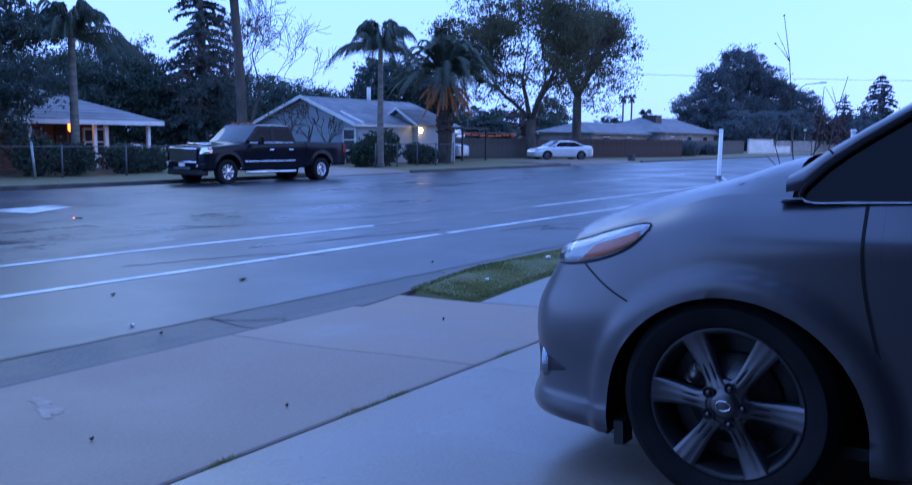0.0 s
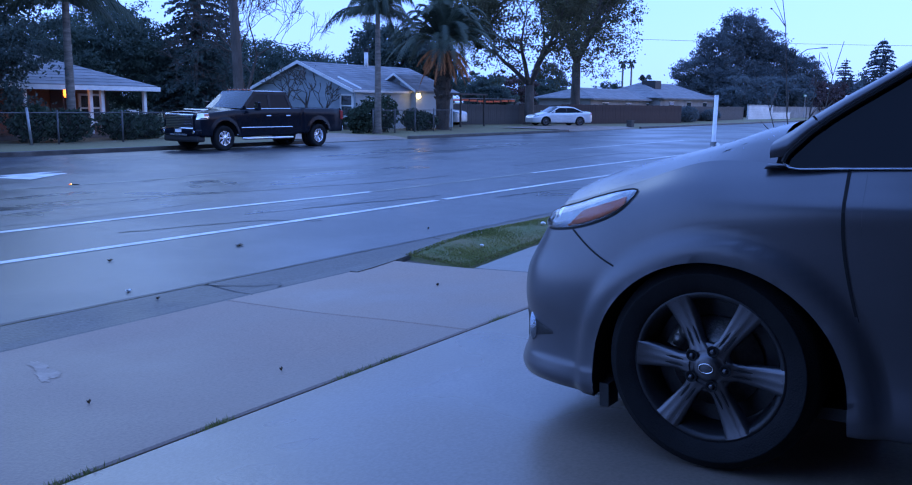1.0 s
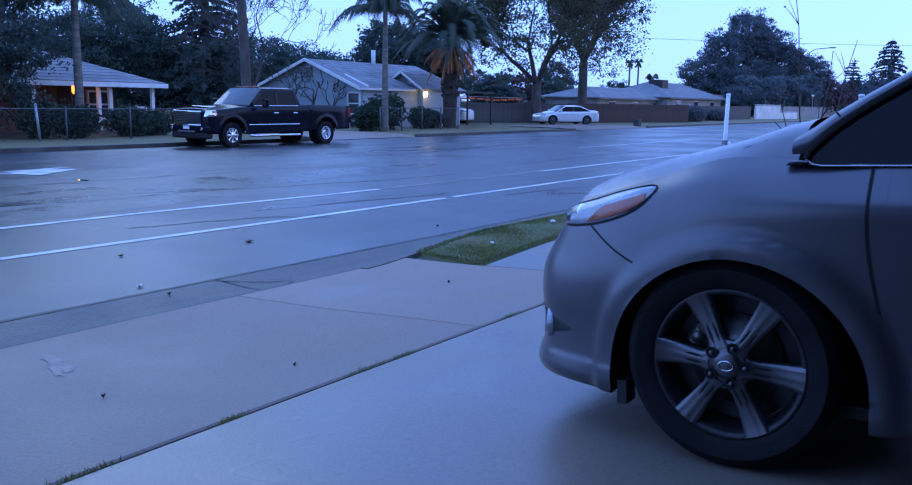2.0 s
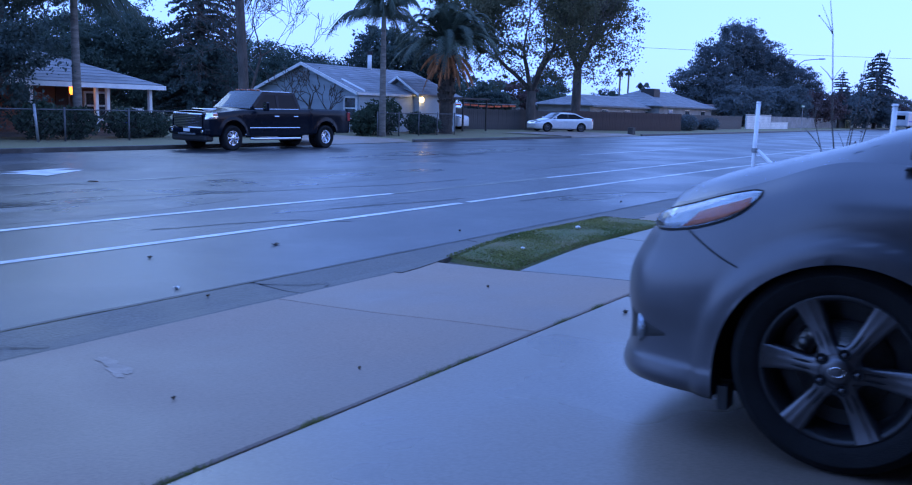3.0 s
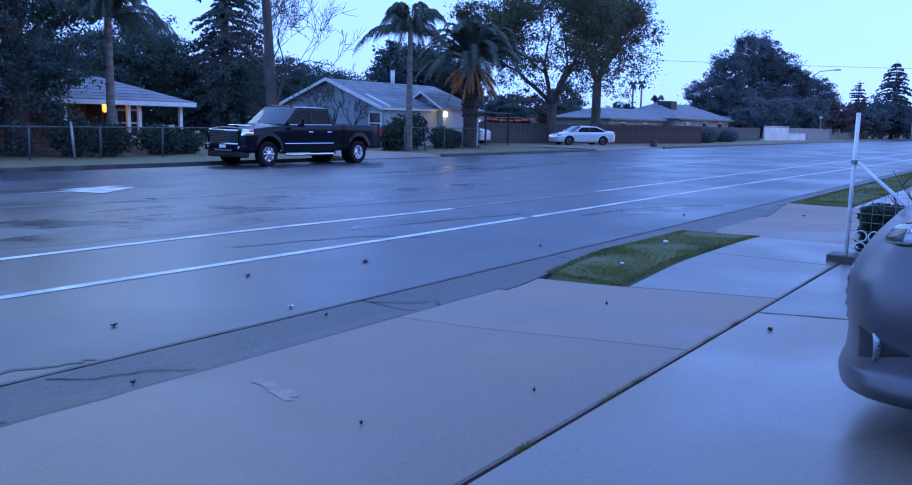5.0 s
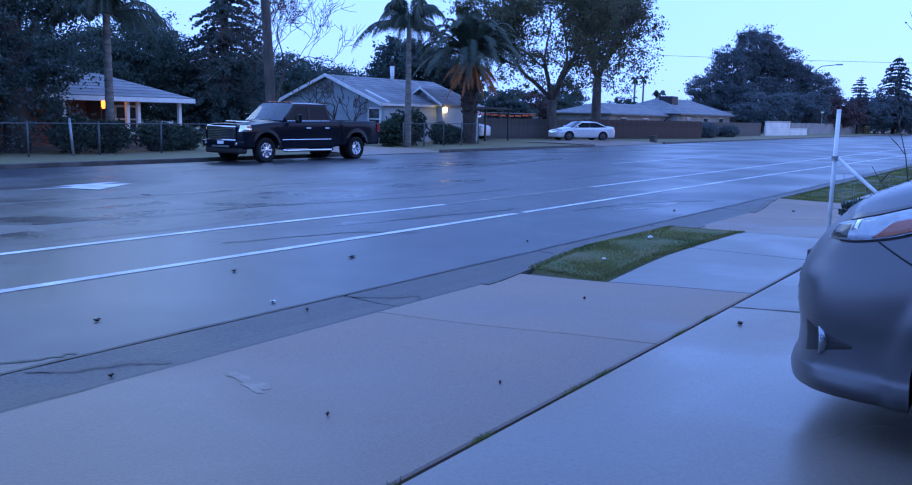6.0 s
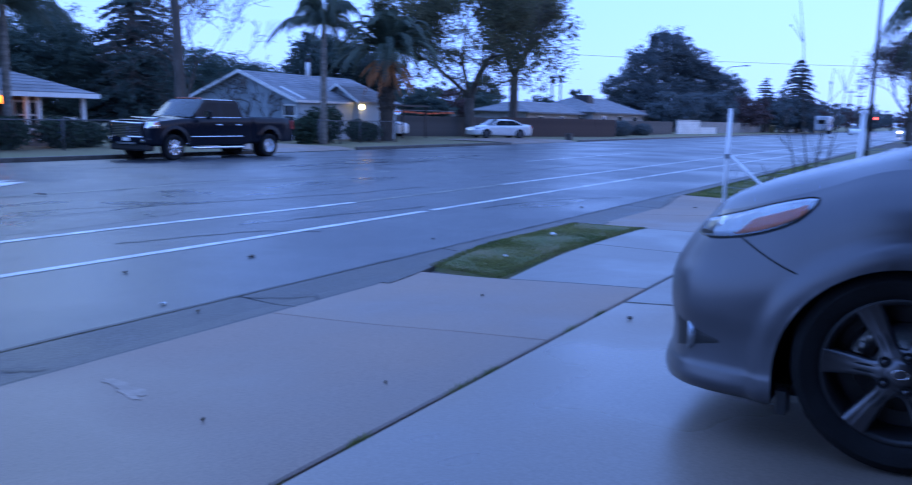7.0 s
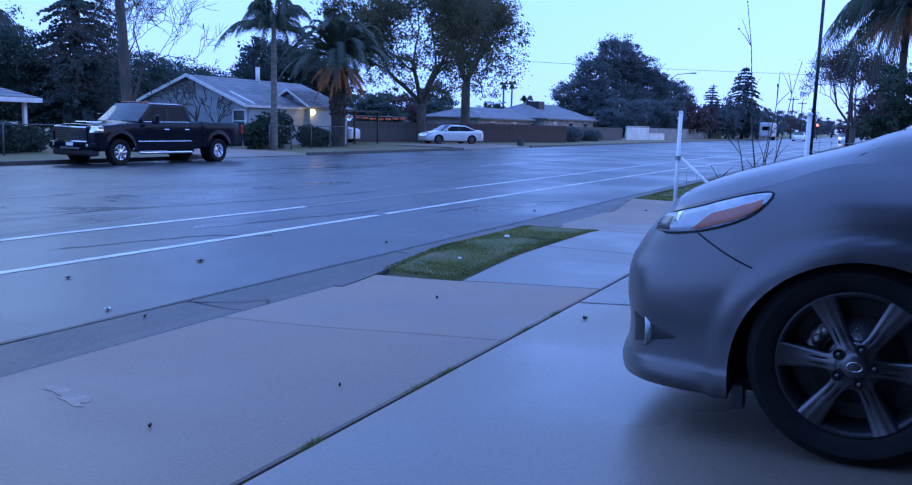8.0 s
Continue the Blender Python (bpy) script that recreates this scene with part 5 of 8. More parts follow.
def conifer(name, label, x, y, z0, h, r, low, seed, leaf=0.16, material=None, whorls=26, droop=0.25, per=9, dens=70, group="", gap=0.0):
    rng = np.random.RandomState(seed)
    tree = thing(name, label, "tree", pose(x, y, z0), group)
    g = Geo().tube([(0, 0, -0.1), (0, 0, h * 0.5), (0.05, 0, h)], [h * 0.026, h * 0.017, 0.03], 8)
    cs = []
    for i in range(whorls):
        t = (i + rng.uniform(-0.3, 0.3)) / whorls
        z = low + (h - low) * t
        for k in range(per):
            if rng.rand() < gap:
                continue
            L = r * (1 - t) ** 0.75 * rng.uniform(0.55, 1.12) + 0.15
            a = rng.uniform(0, 2 * math.pi)
            q = []
            for j in range(5):
                u = j / 4
                q.append((math.cos(a) * L * u, math.sin(a) * L * u, z + L * (0.18 * u - droop * u * u * 1.6)))
            g.tube(q, [0.05 * (1 - t) + 0.012, 0.04 * (1 - t) + 0.01, 0.03 * (1 - t) + 0.008, 0.012, 0.006], 4, False)
            n = max(6, int(dens * L / r))
            u = rng.uniform(0.12, 1.0, n)
            w = L * 0.26 * (1.15 - u)
            lat = rng.normal(0, 0.5, n) * w
            cs.append(np.stack([math.cos(a) * L * u - math.sin(a) * lat, math.sin(a) * L * u + math.cos(a) * lat, z + L * (0.18 * u - droop * u * u * 1.6) - np.abs(rng.normal(0, 0.10, n)) * L * 0.35], 1))
    part("trunk", g, M_BARK, tree, smooth=True)
    part("foliage", Geo().quads(np.concatenate(cs), leaf, rng=rng), material or M_LEAFDARK, tree, kind="stuff")
    return tree


def frond(geo, rng, base, a, elev, L, sag, leaflet, hang, n=34, width=0.03):
    """An arching palm frond with paired leaflets."""
    d0 = Vector((math.cos(a) * math.cos(elev), math.sin(a) * math.cos(elev), math.sin(elev)))
    side = Vector((-math.sin(a), math.cos(a), 0))
    pts = []
    for i in range(n + 1):
        t = i / n
        pts.append(Vector(base) + d0 * L * t * (1 - 0.22 * t) - Vector((0, 0, sag * L * t ** 2.6)))
    geo.tube([tuple(p) for p in pts[::4]], [0.035 * (1 - i / (len(pts[::4]) + 1)) + 0.006 for i in range(len(pts[::4]))], 4, False)
    for i in range(3, n + 1):
        t = i / n
        d = (pts[i] - pts[i - 1]).normalized()
        for sgn in (-1, 1):
            l = leaflet * (math.sin(math.pi * min(1, t * 0.92 + 0.08)) ** 0.6) * rng.uniform(0.8, 1.15)
            tip = pts[i] + side * sgn * l * (1 - hang * 0.6) + d * l * 0.55 - Vector((0, 0, hang * l * rng.uniform(0.7, 1.2)))
            mid = pts[i] + (tip - pts[i]) * 0.45 + Vector((0, 0, 0.10 * l))
            w = d * width
            geo.add([pts[i] - w, pts[i] + w, mid + w * 0.9, tip, mid - w * 0.9], [(0, 1, 2, 4), (4, 2, 3)])


def palm(name, label, x, y, z0, trunk_h, r0, r1, L, fronds, seed, elev=(-0.3, 1.2), sag=0.55, leaflet=0.55, hang=0.7, dead=0, bark=None, boots=False, width=0.03, lean=(0, 0)):
    rng = np.random.RandomState(seed)
    tree = thing(name, label, "palm", pose(x, y, z0))
    n = 22
    pts, rad = [], []
    for i in range(n + 1):
        t = i / n
        pts.append((lean[0] * t * t, lean[1] * t * t, -0.1 + (trunk_h + 0.1) * t))
        rad.append((r0 + (r1 - r0) * t) * (1 + 0.04 * (i % 2)) * (1.25 if i == 0 else 1))
    g = Geo().tube(pts, rad, 12)
    if boots:
        for k in range(150):
            t = rng.uniform(0.35, 1.0)
            a = k * 2.4
            rr = r0 + (r1 - r0) * t
            b = Vector((math.cos(a) * rr * 0.9, math.sin(a) * rr * 0.9, trunk_h * t))
            e = b + Vector((math.cos(a) * 0.16, math.sin(a) * 0.16, 0.14))
            g.tube([tuple(b), tuple(e)], [0.09, 0.05], 5)
    part("trunk", g, bark or M_PALMBARK, tree, "ringed palm trunk", smooth=not boots)
    top = (lean[0], lean[1], trunk_h)
    for k in range(fronds):
        f = Geo()
        e = elev[0] + (elev[1] - elev[0]) * ((k * 0.7548777 + 0.3) % 1.0)
        frond(f, rng, top, k * 2.39996 + rng.uniform(-0.2, 0.2), e, L * rng.uniform(0.85, 1.1), sag * rng.uniform(0.85, 1.2), leaflet, hang, width=width)
        part("frond", f, M_FROND, tree)
    for k in range(dead):
        f = Geo()
        frond(f, rng, (top[0], top[1], trunk_h - 0.25), k * 2.39996, rng.uniform(-0.8, -0.2), L * rng.uniform(0.34, 0.52), 0.4, leaflet * 0.7, 0.9, 22, width)
        part("dead_frond", f, M_FRONDDEAD, tree, "dry orange hanging frond")
    return tree


def shrub(label, x, y, z0, rx, ry, h, n, leaf, material, seed, name="shrub"):
    rng = np.random.RandomState(seed)
    s = thing(name, label, "shrub", pose(x, y, z0))
    g = Geo()
    for k in range(7):
        a = rng.uniform(0, 6.28)
        g.tube([(0, 0, -0.03), (math.cos(a) * rx * 0.4, math.sin(a) * ry * 0.4, h * 0.5), (math.cos(a) * rx * 0.7, math.sin(a) * ry * 0.7, h * 0.8)], [0.03, 0.02, 0.008], 5)
    part("stems", g, M_BARK, s)
    u = rng.normal(size=(n, 3))
    u /= np.linalg.norm(u, axis=1, keepdims=True)
    c = u * rng.uniform(0.6, 1.0, (n, 1)) * (rx, ry, h * 0.5) * (1 + 0.1 * rng.normal(size=(n, 1))) + (0, 0, h * 0.5)
    c[:, 2] = np.maximum(c[:, 2], 0.03)
    part("leaves", Geo().quads(c, leaf, rng=rng), material, s, kind="stuff")


def bare_tree(name, label, x, y, z0, fork, size, depth, seed, r, kids=3, spread=0.5, shrink=0.7, material=None, minr=0.010, category="tree", up=0.2):
    rng = np.random.RandomState(seed)
    tree = thing(name, label, category, pose(x, y, z0))
    g = Geo()
    tips = []
    part("trunk", Geo().tube([(0, 0, -0.1), (0.02, 0, fork * 0.5), (0.03, 0, fork)], [r * 1.2, r, r * 0.95], 8), material or M_BARK, tree, smooth=True)
    for k in range(3):
        a = 2.1 * k + rng.uniform(-0.3, 0.3)
        limbs(g, rng, (0.03, 0, fork - 0.05), (math.cos(a) * 0.5, math.sin(a) * 0.5, 1), size, r * 0.62, depth, tips, spread, kids, shrink, up, 6, minr)
    part("crown", g, material or M_BARK, tree, "bare branching limbs", smooth=True)
    return tree


Z = -0.14
# left-hand yard and behind
lobed_tree("cedar_tree", "huge dark dense evergreen beside the porch house", 17.7, 32.7, Z, [(0, 0, 1.7, 2.5, 1.6, 1.9), (0.3, 0, 4.0, 2.4, 2, 2.0), (-0.6, 0, 6.4, 2.4, 2, 2.2), (1.2, -0.3, 5.6, 1.5, 1.5, 1.2), (-2.4, 0.5, 4, 2.4, 2, 3.4), (1.5, -0.3, 3.1, 1.3, 1.2, 1.0), (-0.6, 0, 8.4, 1.6, 1.6, 1.6)], 42000, 0.07, M_LEAFDARK, 11, 0.35, hollow=0.35)
palm("queen_palm", "shaggy queen palm by the porch with a pale trunk", 20.82, 32.0, Z, 4.95, 0.17, 0.12, 3.2, 46, 12, leaflet=0.58, width=0.026, elev=(0.2, 1.45), sag=0.46, hang=0.9)
lobed_tree("pine_tree", "dark rounded pine behind the porch house", 34.0, 50.5, Z, [(0, 0, 4.6, 3.2, 3, 2.6), (1.5, 0, 5.3, 2.4, 2, 2.2), (-2.6, 0, 4.0, 2.8, 2.5, 2.0), (2.8, 0, 3.0, 3, 3, 2.6)], 62000, 0.085, M_LEAFMID, 13, 0.35, hollow=0.5)
lobed_tree("pine_tree", "dull green rounded tree behind the porch house", 28.5, 50.5, Z, [(0, 0, 3.6, 3.2, 3, 2.2), (-2.6, 0, 4.3, 3, 3, 2.4), (2.5, 0, 2.6, 3, 3, 2.4)], 38000, 0.085, M_LEAFMID, 14, 0.3, hollow=0.5)
conifer("redwood_tree", "tall dark conifer with drooping branches between the houses", 38.6, 47.0, Z, 14.0, 3.7, 0.9, 15, leaf=0.12, whorls=40, per=10, dens=130, gap=0.12)
lobed_tree("pine_tree", "dark evergreen thicket between the houses", 41.3, 52.0, Z, [(0, 0, 2.6, 2.6, 2.5, 2.4), (-4, 0, 2.8, 3, 3, 2.6), (2.6, 0, 2.5, 2.5, 2.5, 2.2)], 36000, 0.10, M_LEAFDARK, 16, 0.3)
palm("fan_palm", "very tall slim palm with a bare grey trunk", 30.5, 34.0, Z, 8.9, 0.25, 0.19, 2.1, 34, 17, bark=M_BARK, leaflet=0.5, width=0.015, sag=0.7, lean=(-0.35, 0.2))
bare_tree("bare_tree", "leafless winter tree behind the fence", 35.8, 39.6, Z, 1.9, 2.5, 5, 18, 0.17, kids=3, spread=0.70, shrink=0.74, minr=0.014, up=0.10, material=M_PALMTHICK)
lobed_tree("pine_tree", "rounded green trees behind the grey house", 49.5, 54.0, Z, [(0, 0, 3.8, 3.4, 3, 2.6), (3.8, 0, 3.4, 3, 3, 2.4), (-3.5, 0, 3.0, 3, 3, 2.5), (7.5, 0, 2.8, 3, 3, 2.4)], 54000, 0.10, M_LEAFMID, 19, 0.3)
lobed_tree("oak_tree", "dark rounded tree behind the carport", 60.0, 47.5, Z, [(0, 0, 4.6, 3.8, 3.5, 3.2), (2.8, 0, 3.4, 3, 3, 2.6), (-2.6, 0, 4.6, 3, 3, 3.0)], 32000, 0.14, M_LEAFDARK, 20, 0.35)
palm("queen_palm", "queen palm with drooping fronds before the grey house", 35.6, 29.8, Z, 5.75, 0.18, 0.11, 3.5, 48, 21, leaflet=0.6, width=0.026, elev=(0.2, 1.45), sag=0.46, hang=0.9)
palm("date_palm", "stout date palm with orange dead fronds", 43.6, 31.6, Z, 5.0, 0.38, 0.46, 5.2, 88, 22, elev=(0.12, 1.36), sag=0.43, leaflet=0.5, hang=0.3, dead=34, bark=M_PALMTHICK, boots=True, width=0.045)
leafy_tree("ash_tree", "big spreading ash tree with thinning olive leaves", 59.5, 35.0, Z, 2.9, 3.6, 4, 42000, 0.10, M_LEAFOAK, 23, 0.36, clump=0.36, spread=0.62, shrink=0.72, dome=(-0.8, 0, 8.6, 7.2, 6.0, 5.9))
leafy_tree("ash_tree", "tall olive-leaved tree rising behind the board fence", 69.8, 36.4, Z, 5.0, 2.9, 4, 27000, 0.105, M_LEAFOAK, 24, 0.40, clump=0.36, spread=0.6, shrink=0.72, dome=(1.2, -0.6, 8.6, 5.0, 4.4, 5.6))
for i, (x, y, h, r, m_) in enumerate(((82, 62, 5.4, 3.0, M_LEAFMID), (92, 75, 6.5, 3.5, M_LEAFRUST), (112, 62, 7.2, 2.6, M_LEAFDARK), (70, 60, 5.0, 3.6, M_LEAFRUST), (76, 70, 6.5, 3.4, M_LEAFMID), (80, 53, 4.6, 3.4, M_LEAFMID), (92, 56.5, 4.9, 3.6, M_LEAFRUST), (98, 55.5, 4.4, 3.0, M_LEAFMID), (150, 70, 5.6, 3.0, M_LEAFMID), (70, 45.5, 3.2, 2.4, M_LEAFDARK))):
    lobed_tree("garden_tree", "small rounded garden tree behind the far roofs", x, y, Z, [(0, 0, h * 0.62, r, r, h * 0.36), (r * 0.6, 0, h * 0.5, r * 0.7, r * 0.7, h * 0.28)], 7000, 0.16, m_, 30 + i, 0.22)
for x, y, h in ((236, 105.9, 13.4), (241, 105.4, 13.8), (160, 67.4, 6.6)):
    palm("fan_palm", "distant slim fan palm", x, y, Z, h, 0.30, 0.24, 1.9, 20, int(x), leaflet=0.8, width=0.06, elev=(-1.0, 1.3), sag=0.35)
lobed_tree("eucalyptus_tree", "very large hazy eucalyptus with a stepped crown", 151, 47.0, Z, [(0, 0, 14.0, 4.2, 4, 3.2), (-3.6, 2.3, 10.6, 4.4, 4, 3.0), (-7.6, 4.6, 6.6, 4.0, 4, 2.8), (3.5, -2, 11.4, 4, 4, 3.2), (7, -4, 9.4, 4, 4, 3.4), (11.8, -6.8, 7.4, 3.9, 3.6, 3.4), (14.5, -8.2, 5.0, 3.2, 3.2, 3.6), (0, 0, 5.4, 8, 7, 4.4), (9, -5, 3.6, 6, 5, 3.4), (-5.6, 3, 4, 5.4, 5, 3.2)], 170000, 0.15, M_LEAFHAZE, 41, 0.7, hollow=0.45)
conifer("deodar_tree", "distant layered cedar on the skyline", 172, 28.2, Z, 13.8, 6.2, 1.5, 42, leaf=0.24, whorls=24, per=9, dens=110, droop=0.24, gap=0.12, material=M_LEAFHAZE)
conifer("deodar_tree", "distant thin pointed cedar", 160, 31.9, Z, 9.8, 3.2, 2.2, 43, leaf=0.2, whorls=18, per=7, dens=60, droop=0.16, gap=0.3, material=M_LEAFHAZE)
for i, (x, y, h, r) in enumerate(((140, 36, 6.6, 4.2), (152, 33.5, 6.2, 4.4), (166, 31.5, 7.0, 5.0), (180, 31, 7.6, 5.5), (196, 30.5, 6.8, 5.0), (215, 31, 6.5, 5.0), (240, 32, 7, 6), (275, 33, 8, 7), (290, 24, 6.5, 7), (330, 31, 9, 9), (345, 22, 7, 8), (360, 12, 7, 9), (330, 2, 7, 8), (300, -8, 8, 8), (128, 39, 6.0, 4.0))):
    lobed_tree("street_tree", "hazy rounded tree along the far kerb", x, y, Z, [(0, 0, h * 0.58, r, r, h * 0.42), (r * 0.6, 0, h * 0.45, r * 0.8, r * 0.8, h * 0.32), (-r * 0.6, 0, h * 0.42, r * 0.8, r * 0.8, h * 0.32)], 7500, 0.22, (M_LEAFHAZE, M_LEAFRUST)[i % 3 == 1], 50 + i, 0.3)
# near side, past the neighbour's plot
palm("queen_palm", "drooping queen palm over the neighbour's yard", 42.0, 3.0, 0.0, 6.7, 0.15, 0.13, 4.3, 64, 61, leaflet=0.9, width=0.034, elev=(-0.35, 1.3), sag=0.62, hang=1.0, bark=M_PALMTHICK, dead=14)
lobed_tree("privet_tree", "dense dark green tree in the neighbour's yard", 31.0, 2.4, 0.05, [(0, 0.2, 2.5, 1.3, 1.3, 0.95), (0.6, -1.3, 2.9, 1.8, 1.5, 0.9), (-0.3, 0.9, 1.7, 1.1, 0.8, 0.5), (0.6, -2.2, 2.3, 2, 1.8, 1.2)], 24000, 0.06, M_HEDGE, 62, 0.16, hollow=0.3)
leafy_tree("crape_tree", "half-bare russet tree by the near footway", 58.0, 5.2, 0.0, 1.7, 1.75, 5, 9000, 0.05, M_LEAFRUST, 63, 0.16, clump=0.3, spread=0.62, shrink=0.74)
lobed_tree("street_tree", "russet leaning tree by the near footway", 78.0, 4.2, 0.0, [(0, 0, 4.0, 3.0, 2.6, 2.6), (1, -1, 2.4, 2.6, 2.4, 1.8)], 4200, 0.2, M_LEAFRUST, 64, 0.25)
for x, y, rx, h, k in ((82.0, 30.7, 2.2, 1.45, 1), (90.5, 31.3, 1.8, 1.2, 2)):
    shrub("overgrown green bush against the board fence", x, y, Z, rx, 0.7, h, 4000, 0.10, M_LEAFHAZE, 200 + k)
shrub("low clipped hedge behind the wire fence", 17.8, 3.75, 0.24, 1.6, 0.6, 0.75, 3000, 0.05, M_HEDGE, 65, "hedge")
for i, (x, y, rx, h) in enumerate(((37.6, 34.9, 0.9, 0.95), (36.3, 31.0, 0.8, 1.7), (37.5, 31.0, 0.9, 1.9), (35.1, 30.6, 0.6, 1.3), (40.6, 31.4, 0.7, 1.2), (41.9, 31.6, 0.7, 1.0))):
    shrub("dark clipped shrub before the grey house", x, y, Z, rx, 0.7, h, 1500, 0.09, M_HEDGE, 70 + i)
for i, (x, y, rx, h) in enumerate(((20.2, 31.2, 0.9, 1.2), (22.6, 31.6, 1.0, 1.15), (23.9, 32.0, 0.9, 0.95), (19.0, 31.4, 0.9, 1.3), (15.0, 31.5, 1.5, 1.6))):
    shrub("dark shrub behind the wire fence", x, y, Z, rx, 0.7, h, 1500, 0.09, M_HEDGE, 80 + i)
for i, (y_, f_, s_) in enumerate(((38.8, 1.5, 0.85), (37.2, 1.3, 0.85), (35.7, 0.9, 0.7))):
    bare_tree("trained_vine", "bare knotted shrub against the grey siding", 38.1, y_, Z, f_, s_, 3, 90 + i, 0.085, kids=2, spread=0.75, shrink=0.78, minr=0.024, category="shrub", up=0.12)


# ---------- houses ----------
def siding(g, x0, x1, y, z0, z1, pitch=0.19, top=None, m=Matrix()):
    """Lapped boards on a wall that looks to -y; top(x) trims a gable."""
    z = z0
    while z < z1 - 0.02:
        h = min(pitch, z1 - z)
        a, b = x0, x1
        if top:
            xs = [x0 + (x1 - x0) * i / 60 for i in range(61) if top(x0 + (x1 - x0) * i / 60) > z + h]
            if not xs:
                break
            a, b = xs[0], xs[-1]
        g.add([tuple(m @ Vector(p)) for p in ((a, y - 0.022, z), (b, y - 0.022, z), (b, y - 0.004, z + h), (a, y - 0.004, z + h), (a, y, z), (b, y, z))], [(0, 1, 2, 3), (5, 1, 0, 4)])
        z += h


def courses(g, a, b, c, d, n, lift=0.015):
    """A roof plane a-b (eave) to d-c (ridge) laid in overlapping shingle courses."""
    a, b, c, d = map(Vector, (a, b, c, d))
    nrm = (b - a).cross(d - a).normalized()
    if nrm.z < 0:
        nrm = -nrm
    for i in range(n):
        t0, t1 = i / n, (i + 1) / n
        p, q, r, s = a.lerp(d, t0), b.lerp(c, t0), b.lerp(c, t1), a.lerp(d, t1)
        g.add([p + nrm * lift, q + nrm * lift, r + nrm * 0.001, s + nrm * 0.001, p - nrm * 0.05, q - nrm * 0.05], [(0, 1, 2, 3), (5, 1, 0, 4)])


def sash_window(parent, x0, x1, y, z0, z1):
    w_ = part("window", Geo().box(x0, y - 0.03, z0, x1, y + 0.02, z1), M_INTERIOR, parent, "white-framed sash window")
    f = 0.09
    for bx in ((x0 - f, z0 - f, x0, z1 + f), (x1, z0 - f, x1 + f, z1 + f), (x0, z1, x1, z1 + f), (x0, z0 - f, x1, z0)):
        part("window_frame", Geo().box(bx[0], y - 0.10, bx[1], bx[2], y - 0.005, bx[3]), M_TRIM, w_)
    part("window_sill", Geo().box(x0 - f - 0.05, y - 0.15, z0 - f - 0.05, x1 + f + 0.05, y - 0.005, z0 - f), M_TRIM, w_)
    mid = (z0 + z1) / 2
    part("sash_bar", Geo().box(x0, y - 0.07, mid - 0.035, x1, y - 0.03, mid + 0.035), M_TRIM, w_)
    for a, b in ((z0, mid - 0.035), (mid + 0.035, z1)):
        part("pane", Geo().box(x0, y - 0.055, a, x1, y - 0.045, b), M_PANE, w_)


def roofing(parent, planes, material, label, thick=0.06):
    """Solid roof planes with their shingle courses on top."""
    solid, r = Geo(), Geo()
    for a, b, c, d, n in planes:
        courses(r, a, b, c, d, n)
        k = [Vector(p) - Vector((0, 0, 0.015)) for p in (a, b, c, d)]
        solid.add([tuple(p) for p in k] + [tuple(p - Vector((0, 0, thick))) for p in k], [(0, 1, 2, 3), (7, 6, 5, 4), (0, 4, 5, 1), (1, 5, 6, 2), (3, 2, 6, 7), (0, 3, 7, 4)])
    roof = part("roof", solid, material, parent, label)
    part("shingles", r, material, roof, kind="stuff")
    return roof


def barge(parent, y, a, b, drop=0.16):
    m = Geo()
    m.add([(a[0], y, a[1] - drop), (b[0], y, b[1] - drop), (b[0], y, b[1] + 0.02), (a[0], y, a[1] + 0.02), (a[0], y + 0.05, a[1] - drop), (b[0], y + 0.05, b[1] - drop), (b[0], y + 0.05, b[1] + 0.02), (a[0], y + 0.05, a[1] + 0.02)], [(0, 1, 2, 3), (7, 6, 5, 4), (0, 4, 5, 1), (3, 2, 6, 7)])
    part("bargeboard", m, M_TRIM, parent, "white gable board")


